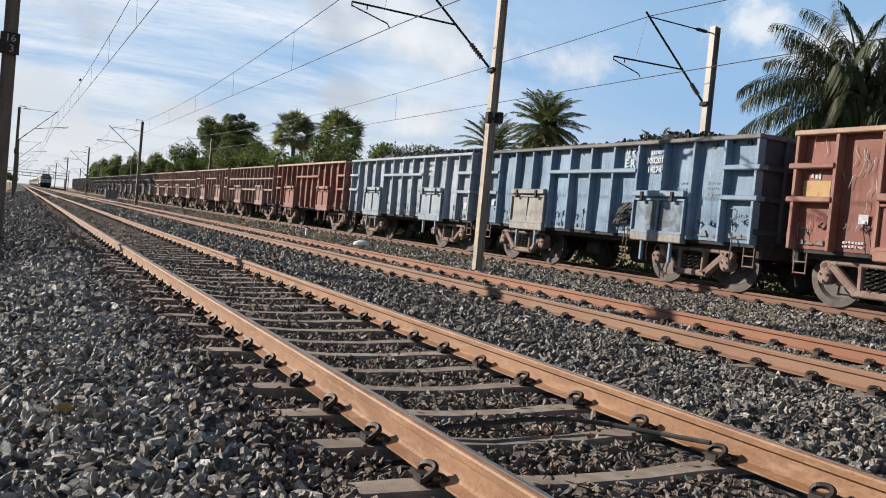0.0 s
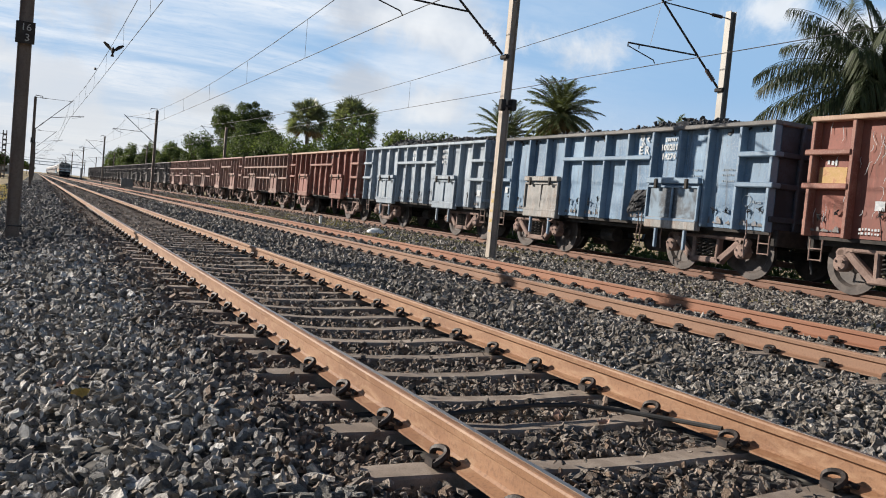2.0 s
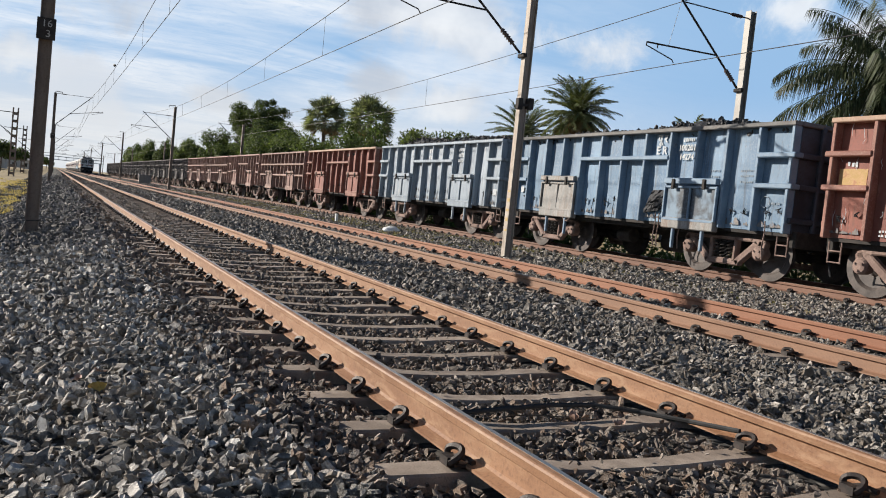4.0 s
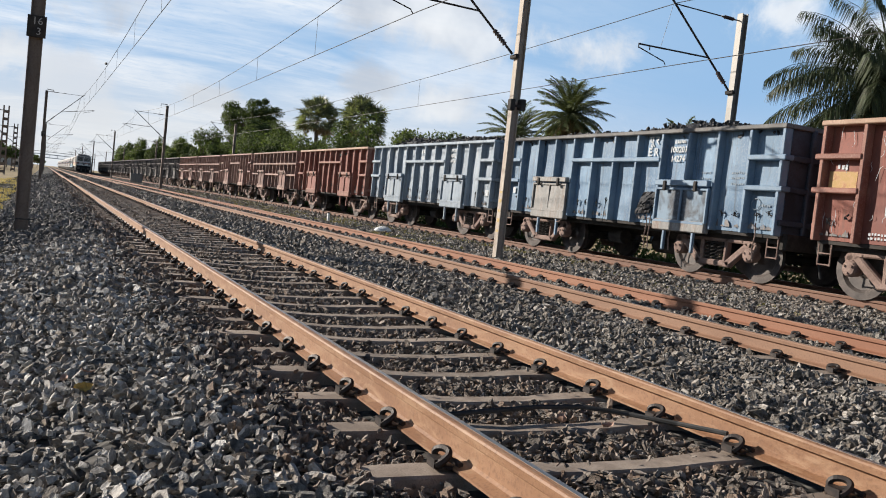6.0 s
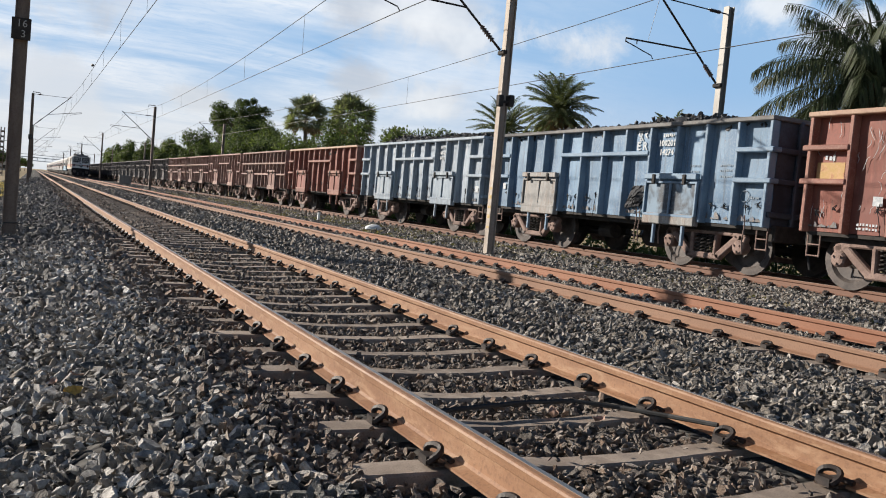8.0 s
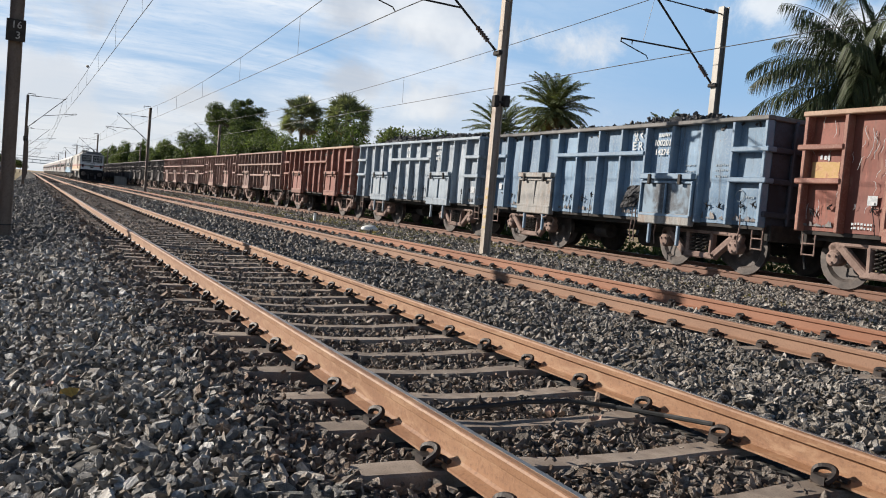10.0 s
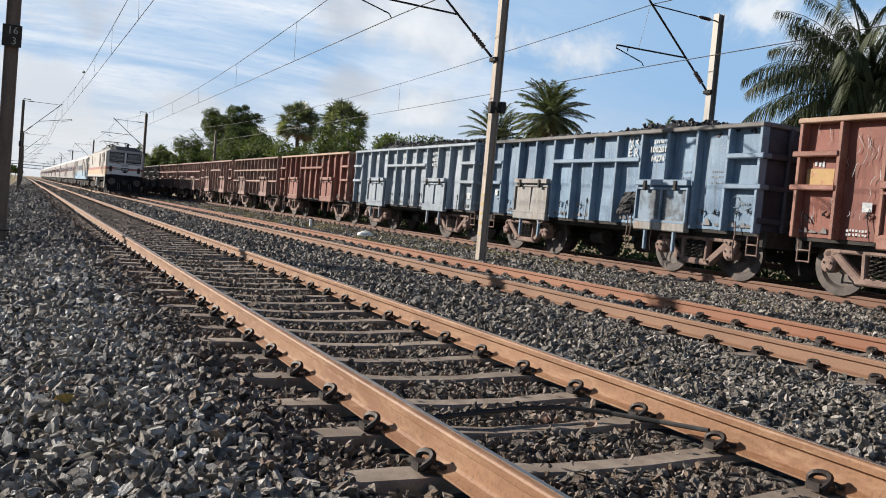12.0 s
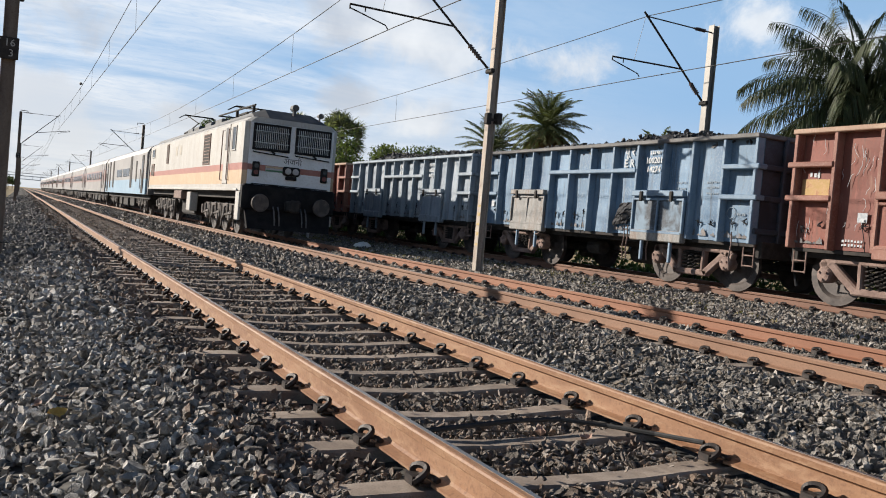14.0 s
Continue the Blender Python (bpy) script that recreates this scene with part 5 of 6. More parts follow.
def locomotive():
    """Front at y 0, body towards +y, rail head at z 0."""
    lo = thing("electric_locomotive", "white and pale-orange electric locomotive with red stripe, black buffer beam", "locomotive")
    W, LEN = 1.52, 20.6
    zb, zt = 1.42, 3.72
    # shell: cross-sections from the nose back, the nose slightly narrowed
    def shell(z0, z1, cap, mat, name):
        g = Geo()
        rows = []
        for y, w in ((0.0, W - 0.16), (0.12, W - 0.03), (0.5, W), (LEN - 0.5, W), (LEN - 0.12, W - 0.03), (LEN, W - 0.16)):
            rows.append([(-w, y, z0), (-w, y, z1)] + ([(-w + 0.22, y, z1 + 0.16)] if cap else []) + ([(w - 0.22, y, z1 + 0.16)] if cap else []) + [(w, y, z1), (w, y, z0)])
        n = len(rows[0])
        vs = [p for r in rows for p in r]
        fs = [(k * n + i, k * n + (i + 1) % n, (k + 1) * n + (i + 1) % n, (k + 1) * n + i) for k in range(len(rows) - 1) for i in range(n)]
        fs += [tuple(range(n)), tuple(range((len(rows) - 1) * n, len(rows) * n))[::-1]]
        g.add(vs, fs)
        return part(name, g, mat, lo)
    shell(zb, 1.62, False, CREAM, "body_base")
    shell(1.62, 2.06, False, PEACH, "body_lower")
    shell(2.06, 2.28, False, STRIPE, "body_stripe").data.materials[0] = STRIPE
    body = shell(2.28, 3.56, True, CREAM, "body_upper")
    # white face over the coloured side bands at both ends, lightened against shade
    for y in (-0.012, LEN + 0.012):
        for z0, z1, mt in ((1.62, 2.085, FACE_LIFTED), (2.085, 2.265, STRIPE), (2.265, 3.55, FACE_LIFTED)):
            part("end_face", Geo().box((0, y, (z0 + z1) / 2), (2 * W - 0.34, 0.012, z1 - z0)), mt, lo)
    # roof
    r = Geo()
    prof = [(-W + 0.2, 3.70), (-W + 0.35, 3.9), (-0.75, 4.06), (0.75, 4.06), (W - 0.35, 3.9), (W - 0.2, 3.70)]
    r.prism(prof, 0.75, LEN - 0.75)
    for ya, yb in ((0.75, 0.02), (LEN - 0.75, LEN - 0.02)):
        o = [(x, ya, z) for x, z in prof] + [(-W + 0.2, yb, 3.58), (-W + 0.3, yb, 3.66), (-0.75, yb, 3.70), (0.75, yb, 3.70), (W - 0.3, yb, 3.66), (W - 0.2, yb, 3.58)]
        r.add(o, [(i, (i + 1) % 6, 6 + (i + 1) % 6, 6 + i) for i in range(6)] + [tuple(range(6, 12))])
    part("roof", r, ROOF_GREY, lo, "sooty dark grey roof")
    for y, up in ((4.6, False), (15.6, True)):
        pantograph(lo, y, up)
    for y in (7.5, 9.5, 12.0, 13.5):
        part("roof_box", Geo().cbox((0, y, 4.12), (1.6, 1.2, 0.22), 0.04), ROOF_GREY, lo)
    hd = Geo().cyl((0.15, 0.55, 3.85), (0.15, 0.55, 4.2), 0.06, 8).cyl((0.15, 0.42, 4.2), (0.15, 0.72, 4.2), 0.11, 12)
    part("roof_lamp", hd, ROOF_GREY, lo, "dark headlamp housing on the roof")
    part("horn", Geo().cyl((0.95, 0.4, 3.8), (0.95, 0.4, 4.02), 0.03, 6).cyl((0.95, 0.25, 4.03), (0.95, 0.55, 4.05), 0.09, 8, 0.05), ROOF_GREY, lo)
    part("roof_rail", Geo().tube([(-1.0, 1.0, 4.2), (-1.0, 6.5, 4.25), (-0.2, 6.8, 4.3)], 0.03, 6).cyl((-1.0, 1.2, 3.9), (-1.0, 1.2, 4.2), 0.05, 8).cyl((-1.0, 3.5, 3.9), (-1.0, 3.5, 4.2), 0.05, 8), UNDER, lo)
    # front: two wide windscreens with grilles
    for sx in (-1, 1):
        x0, x1 = (-1.22, -0.12) if sx < 0 else (0.12, 1.22)
        xc, w = (x0 + x1) / 2, x1 - x0
        win = part("windscreen", Geo().cbox((xc, -0.015, 3.12), (w, 0.03, 0.74), 0.012), GLASS, lo, "dark windscreen behind a bar grille")
        fr = Geo()
        for z in (2.74, 3.50):
            fr.cbox((xc, -0.05, z), (w + 0.08, 0.07, 0.07), 0.015)
        for x in (x0, x1):
            fr.cbox((x, -0.05, 3.12), (0.07, 0.07, 0.80), 0.015)
        part("window_frame", fr, BUFFER_BLACK, win)
        gr = Geo()
        for k in range(17):
            x = x0 + 0.06 + (w - 0.12) * k / 16
            gr.cyl((x, -0.075, 2.78), (x, -0.075, 3.46), 0.010, 5)
        gr.cyl((x0, -0.08, 3.3), (x1, -0.08, 3.3), 0.012, 5).cyl((x0, -0.08, 2.95), (x1, -0.08, 2.95), 0.012, 5)
        part("grille", gr, GRILLE, win)
        part("wiper", Geo().cyl((xc, -0.09, 2.72), (xc + 0.12, -0.09, 2.62), 0.03, 6), BUFFER_BLACK, lo)
        part("hand_rail", Geo().tube([(x0, -0.03, 2.66), (x0, -0.09, 2.64), (x1, -0.09, 2.58), (x1, -0.03, 2.58)], 0.018, 6), BUFFER_BLACK, lo)
        mk = part("marker_light", Geo().cbox((sx * 1.10, -0.04, 2.12), (0.22, 0.10, 0.46), 0.03), BUFFER_BLACK, lo)
        for z in (2.02, 2.22):
            part("lens", Geo().cyl((sx * 1.10, -0.085, z), (sx * 1.10, -0.105, z), 0.075, 12), GLASS if z > 2.1 else LENS_RED, mk)
        bf = Geo().cyl((sx * 0.98, -0.02, 1.08), (sx * 0.98, -0.40, 1.08), 0.13, 14).cyl((sx * 0.98, -0.40, 1.08), (sx * 0.98, -0.46, 1.08), 0.28, 20, 0.26)
        part("buffer", bf, BOGIE_DARK, lo, "round steel buffer")
        part("figure_bar", Geo().box((sx * 1.02, -0.012, 1.72), (0.42, 0.008, 0.09)), FIGURE, lo, "dark painted figures")
        part("lamp_bracket", Geo().cbox((sx * 0.52, -0.06, 1.58), (0.3, 0.12, 0.2), 0.02), BUFFER_BLACK, lo)
    part("name_board", Geo().box((-0.52, -0.03, 2.16), (0.56, 0.03, 0.18)), LAMP_GLASS, lo)
    hl = part("headlight", Geo().cbox((0.02, -0.06, 2.14), (0.56, 0.12, 0.28), 0.05), BUFFER_BLACK, lo)
    for x in (-0.1, 0.14):
        part("lens", Geo().cyl((x, -0.12, 2.14), (x, -0.14, 2.14), 0.10, 16), LAMP_GLASS, hl)
    lettering("name_lettering", "\u0905\u091c\u0928\u0940", 0.26, FIGURE, lo, pose(0.05, -0.022, 2.44, 90, 0, 0), "dark painted name lettering")
    for dz, mt in ((0.055, PEACH), (-0.055, GREEN_BAND)):
        part("name_band", Geo().box((-0.52, -0.048, 2.16 + dz), (0.54, 0.006, 0.05)), mt, lo)
    part("jumper_box", Geo().cbox((0.02, -0.07, 1.93), (0.34, 0.12, 0.12), 0.02), BUFFER_BLACK, lo)
    part("footrail", Geo().tube([(-1.2, -0.03, 1.66), (-1.2, -0.14, 1.66), (1.2, -0.14, 1.66), (1.2, -0.03, 1.66)], 0.016, 6), BUFFER_BLACK, lo)
    part("buffer_beam", Geo().cbox((0, 0.0, 1.24), (2 * W - 0.06, 0.34, 0.80), 0.06), BUFFER_BLACK, lo)
    cow = Geo()
    cow.add([(-1.38, -0.1, 0.9), (1.38, -0.1, 0.9), (1.30, -0.35, 0.28), (-1.30, -0.35, 0.28), (-1.38, 0.2, 0.9), (1.38, 0.2, 0.9), (1.3, -0.1, 0.28), (-1.3, -0.1, 0.28)],
            [(0, 1, 2, 3), (4, 7, 6, 5), (0, 4, 5, 1), (3, 2, 6, 7), (0, 3, 7, 4), (1, 5, 6, 2)])
    part("cowcatcher", cow, BUFFER_BLACK, lo)
    cp = Geo().cbox((0, -0.3, 1.05), (0.3, 0.5, 0.34), 0.06).cbox((0.08, -0.55, 1.05), (0.34, 0.16, 0.4), 0.06)
    part("coupler", cp, UNDER, lo)
    for x in (-0.5, -0.35, 0.38, 0.52):
        part("air_hose", Geo().tube([(x, -0.15, 1.0), (x, -0.3, 0.85), (x + 0.03, -0.33, 0.6), (x + 0.05, -0.28, 0.42)], 0.025, 6), RUBBER, lo)
    # sides
    for sx in (-1, 1):
        X = sx * (W + 0.006)
        for y0, y1, z0, z1, nm in ((1.0, 1.45, 2.7, 3.45, "cab_window"), (5.0, 6.1, 2.35, 3.42, "louvre"), (14.3, 14.8, 2.6, 3.45, "louvre"), (18.7, 19.5, 3.0, 3.4, "side_window"), (18.7, 19.6, 2.1, 2.65, "louvre")):
            pn = part(nm, Geo().cbox((X, (y0 + y1) / 2, (z0 + z1) / 2), (0.03, y1 - y0, z1 - z0), 0.01), GLASS if "window" in nm else UNDER, lo)
            fr = Geo()
            for z in (z0, z1):
                fr.cbox((X, (y0 + y1) / 2, z), (0.05, y1 - y0 + 0.08, 0.05), 0.01)
            for y in (y0, y1):
                fr.cbox((X, y, (z0 + z1) / 2), (0.05, 0.05, z1 - z0), 0.01)
            if nm == "louvre":
                for k in range(1, 9):
                    fr.box((X + sx * 0.01, (y0 + y1) / 2, z0 + (z1 - z0) * k / 9), (0.03, y1 - y0, 0.03))
            part("frame", fr, CREAM if "window" in nm else BOGIE, pn)
        door = part("cab_door", Geo().cbox((X, 2.25, 2.6), (0.035, 0.72, 1.95), 0.01), CREAM, lo, "cream cab door with a tall window")
        part("door_window", Geo().cbox((X + sx * 0.014, 2.25, 3.1), (0.02, 0.36, 0.75), 0.01), RUBBER, door)
        for y in (1.78, 2.72):
            part("grab_rail", Geo().tube([(X, y, 1.75), (X + sx * 0.07, y, 1.75), (X + sx * 0.07, y, 3.4), (X, y, 3.4)], 0.018, 6), BOGIE, lo)
        part("class_lettering", Geo().box((X, 11.2, 3.08), (0.006, 0.5, 0.4)).box((X, 12.2, 3.08), (0.006, 0.5, 0.4)), FIGURE_PALE, lo, "faint grey painted lettering bars")
        part("step", Geo().cbox((X - sx * 0.05, 0.35, 0.95), (0.08, 0.5, 0.9), 0.02), CREAM, lo, "cream cab step panel")
        part("sill", Geo().cbox((X, LEN / 2, 1.44), (0.05, LEN - 0.8, 0.08), 0.015), CREAM, lo)
        part("side_box", Geo().cbox((X - sx * 0.15, 8.6, 0.95), (0.3, 0.8, 0.75), 0.03), CREAM, lo, "pale equipment box under the floor")
        part("sand_box", Geo().cbox((X - sx * 0.2, 11.4, 1.2), (0.35, 1.9, 0.35), 0.03), BOGIE, lo)
    part("transformer_tank", Geo().cbox((0, 10.3, 0.85), (2.4, 3.0, 0.9), 0.08), UNDER, lo)
    sets = train_bogie(lo, 4.4, (-1.85, 0.0, 1.85), BOGIE_DARK) + train_bogie(lo, 16.2, (-1.85, 0.0, 1.85), BOGIE_DARK)
    part("underframe", Geo().box((0, LEN / 2, 1.3), (2.5, LEN - 0.6, 0.24)), UNDER, lo)
    return lo, sets


BOGIE_DARK = material("grimy bogie steel", [(0.06, 0.05, 0.044), (0.12, 0.098, 0.084), (0.03, 0.025, 0.024)], 5, 50, 0.8, bump=0.4)
FIGURE = material("dark figure paint", [(0.05, 0.05, 0.055), (0.08, 0.08, 0.08)], 9, 60, 0.7, bump=0)
FIGURE_PALE = material("pale grey figure paint", [(0.36, 0.33, 0.28), (0.42, 0.38, 0.32)], 9, 60, 0.7, bump=0)


def coach(name, low, band, label, variant):
    """Front end at y 0, towards +y, rail head at z 0."""
    co = thing(name, label, "railway coach", "express train")
    L, W = 23.5, 1.6
    def ring(z0, z1, mat, nm):
        part(nm, Geo().prism([(-W, z0), (W, z0), (W, z1), (-W, z1)], 0.25, L - 0.25), mat, co)
    ring(1.1, 1.95, low, "lower_body")
    ring(1.95, 2.85, band, "window_band")
    ring(2.85, 3.35, COACH_WHITE, "upper_body")
    part("roof", Geo().prism([(-W, 3.35), (W, 3.35), (W - 0.18, 3.65), (W - 0.6, 3.88), (0, 3.98), (-W + 0.6, 3.88), (-W + 0.18, 3.65)], 0.2, L - 0.2), COACH_WHITE, co, "pale silver-grey coach roof")
    for y in (0.0, L):
        s = 1 if y == 0 else -1
        part("vestibule", Geo().prism([(-1.5, 1.1), (1.5, 1.1), (1.5, 3.4), (0.9, 3.85), (-0.9, 3.85), (-1.5, 3.4)], y - 0.15 if s > 0 else y - 0.25, y + 0.25 if s > 0 else y + 0.15), RUBBER, co, "grey rubber vestibule end")
    for sx in (-1, 1):
        X = sx * (W + 0.004)
        ds = (1.6, L - 1.6)
        for y in ds:
            d = part("coach_door", Geo().cbox((X, y, 2.2), (0.03, 0.85, 2.1), 0.01), UNDER if variant == 0 else low, co, "coach door")
            part("door_window", Geo().cbox((X + sx * 0.012, y, 2.6), (0.02, 0.4, 0.7), 0.01), GLASS, d)
            for dy in (-0.55, 0.55):
                part("hand_rail", Geo().cyl((X + sx * 0.05, y + dy, 1.4), (X + sx * 0.05, y + dy, 2.5), 0.018, 5), BOGIE, co)
        if variant == 0:
            spans = [(4.4, 0.5, 1.2), (6.9, 1.0, 2.9), (9.6, 3.5, 0.5), (13.6, 3.2, 0.5), (17.6, 0.9, 1.9), (20.0, 0.8, 1.9)]
            for y, w, h in spans:
                part("louvre", Geo().cbox((X, y, 2.4), (0.03, w, min(h, 1.9)), 0.01), UNDER if h > 1 else GLASS, co)
        else:
            for k in range(9):
                y = 4.2 + 1.9 * k
                wn = part("coach_window", Geo().cbox((X, y, 2.42), (0.03, 1.15, 0.62), 0.01), GLASS, co)
    part("underframe", Geo().box((0, L / 2, 0.98), (2.6, L - 0.8, 0.26)), UNDER, co)
    for y, w in ((8.5, 2.2), (12.0, 2.6), (15.0, 1.6)):
        part("under_box", Geo().cbox((0, y, 0.62), (2.5, w, 0.55), 0.04), UNDER, co)
    for y in (3.8, L - 3.8):
        train_bogie(co, y, (-1.28, 1.28), BOGIE_DARK, 0.46)
    return co


LOCO, WHEELSETS = locomotive()
COACHES = []


def make_coaches():
    first = coach("luggage_coach", COACH_BLUE, COACH_WHITE, "pale blue and white luggage coach with dark doors", 0)
    second = coach("passenger_coach", COACH_WHITE, COACH_BLOTCH, "grey-white passenger coach with dark window band", 1)
    COACHES.extend([first, second])
    for i in range(9):
        COACHES.append(copy_thing(second, pose(0, 0, 0)))


COACH_BLOTCH = material("reddish window band", [(0.27, 0.16, 0.145), (0.34, 0.21, 0.19), (0.30, 0.25, 0.24)], 1.0, 25, 0.45, bump=0.05)
make_coaches()


# ---- plants ----
LEAF = material("broad leaves", [(0.042, 0.06, 0.026), (0.078, 0.105, 0.042), (0.10, 0.112, 0.05)], 0.5, 5, 0.6, bump=0, per_island=0.45, glow_through=0.3, spec=0.12)
LEAF_PALE = material("pale green leaves", [(0.06, 0.083, 0.034), (0.105, 0.135, 0.055), (0.135, 0.145, 0.068)], 0.5, 5, 0.6, bump=0, per_island=0.45, glow_through=0.35, spec=0.12)
PALM_LEAF = material("palm leaflets", [(0.024, 0.036, 0.015), (0.042, 0.056, 0.024), (0.075, 0.072, 0.035)], 0.8, 6, 0.55, bump=0, per_island=0.45, glow_through=0.08, spec=0.25)
PALM_GREY = material("grey-green palm leaflets", [(0.09, 0.112, 0.055), (0.15, 0.172, 0.09), (0.19, 0.19, 0.105)], 0.8, 6, 0.45, bump=0, per_island=0.4, glow_through=0.25)
FAN_LEAF = material("dull fan-palm leaves", [(0.10, 0.117, 0.075), (0.175, 0.195, 0.125), (0.22, 0.22, 0.15)], 0.8, 6, 0.5, bump=0, per_island=0.45, glow_through=0.3)
DRY_LEAF = material("dry brown fronds", [(0.20, 0.12, 0.05), (0.30, 0.19, 0.085), (0.15, 0.09, 0.04)], 1, 8, 0.8, bump=0, per_island=0.3)
BARK = material("bark", [(0.10, 0.075, 0.055), (0.17, 0.135, 0.10), (0.07, 0.05, 0.04)], 3, 30, 0.9, bump=0.6, bump_dist=0.02)
DRY_GRASS = material("dry yellow grass", [(0.40, 0.30, 0.14), (0.50, 0.39, 0.19), (0.33, 0.26, 0.13)], 0.6, 8, 0.8, bump=0, per_island=0.35, glow_through=0.25)
WEED = material("yellow-green weeds", [(0.10, 0.10, 0.035), (0.18, 0.15, 0.06), (0.24, 0.18, 0.08)], 0.6, 8, 0.7, bump=0, per_island=0.4, glow_through=0.25)


def blades(name, P, D, N, length, width, mat, parent=None, bend=0.0):
    """Leaves: at P, along D, faces about N; each a folded pair of quads narrowing to its tip."""
    P, D, N = (np.asarray(a, float) for a in (P, D, N))
    n = len(P)
    D = D / np.linalg.norm(D, axis=1)[:, None]
    S = np.cross(D, N)
    S /= np.maximum(np.linalg.norm(S, axis=1), 1e-6)[:, None]
    U = np.cross(S, D)
    length, width = np.broadcast_to(length, n)[:, None], np.broadcast_to(width, n)[:, None]
    mid = P + D * length * 0.5 + U * length * 0.06
    tip = P + D * length - np.array([0, 0, 1.0]) * length * bend
    V = np.stack([P, mid + S * width / 2, mid - S * width / 2, tip], 1).reshape(-1, 3)
    F = (np.array([[0, 1, 2], [1, 3, 2]])[None] + (np.arange(n) * 4)[:, None, None]).reshape(-1, 3)
    me = bpy.data.meshes.new(name)
    me.from_pydata(V.tolist(), [], F.tolist())
    me.materials.append(mat)
    ob = new(name, me)
    if parent is not None:
        ob.parent = parent
    return ob


def unit(rng, n):
    v = rng.normal(size=(n, 3))
    return v / np.linalg.norm(v, axis=1)[:, None]


def broad_tree(label, at, trunk_h, crown, n_clump, leaves, leaf_size, seed, mat, name="tree", group="", puff=(0.2, 0.4)):
    """crown: half-widths in x, y and z. Limbs run to clumps, each a cloud of leaves."""
    rng = np.random.default_rng(seed)
    t = thing(name, label, "tree", group, at=at)
    g = Geo()
    top = (rng.uniform(-0.3, 0.3), rng.uniform(-0.3, 0.3), trunk_h)
    g.tube([(0, 0, -0.3), (0.1, 0.05, trunk_h * 0.5), top], [0.04 * trunk_h + 0.08, 0.03 * trunk_h + 0.06, 0.02 * trunk_h + 0.05], 8)
    cl = []
    for k in range(n_clump):
        # clumps sit at the limbs' ends, in loose tiers
        d = unit(rng, 1)[0]
        d[2] = abs(d[2]) * 1.1 - 0.25
        r = rng.uniform(0.5, 1.0)
        c = np.array([0, 0, trunk_h + crown[2] * 0.35]) + d * r * np.array(crown)
        cl.append(c)
        m = (np.array(top) + c) / 2 + rng.normal(0, 0.2, 3)
        g.tube([top, m, c], [0.012 * trunk_h + 0.03, 0.05, 0.02], 5)
    part("trunk", g, BARK, t)
    P, D, N = [], [], []
    for c in cl:
        R = np.array(crown) * np.array([1, 1, 0.75]) * rng.uniform(*puff)
        m = leaves // n_clump
        o = unit(rng, m) * (rng.uniform(0.25, 1, (m, 1)) ** 0.6)
        P.append(c + o * R)
        D.append(o * 0.7 + unit(rng, m) * 0.8 + np.array([0, 0, -0.25]))
        N.append(o + unit(rng, m) * 0.5 + np.array([0, 0, 0.6]))
    P, D, N = np.concatenate(P), np.concatenate(D), np.concatenate(N)
    cr = blades("crown", P, D, N, rng.uniform(0.7, 1.3, len(P)) * leaf_size, rng.uniform(0.4, 0.7, len(P)) * leaf_size, mat, t, 0.1)
    return t


def frond_points(yaw, pitch, length, droop, n):
    """A rachis that leaves the crown at pitch and bends over."""
    pts, p, a = [], np.zeros(3), pitch
    for i in range(n + 1):
        pts.append(p.copy())
        p = p + length / n * np.array([math.cos(yaw) * math.cos(a), math.sin(yaw) * math.cos(a), math.sin(a)])
        a -= droop / n * (0.5 + 1.0 * i / n)
    return np.array(pts)


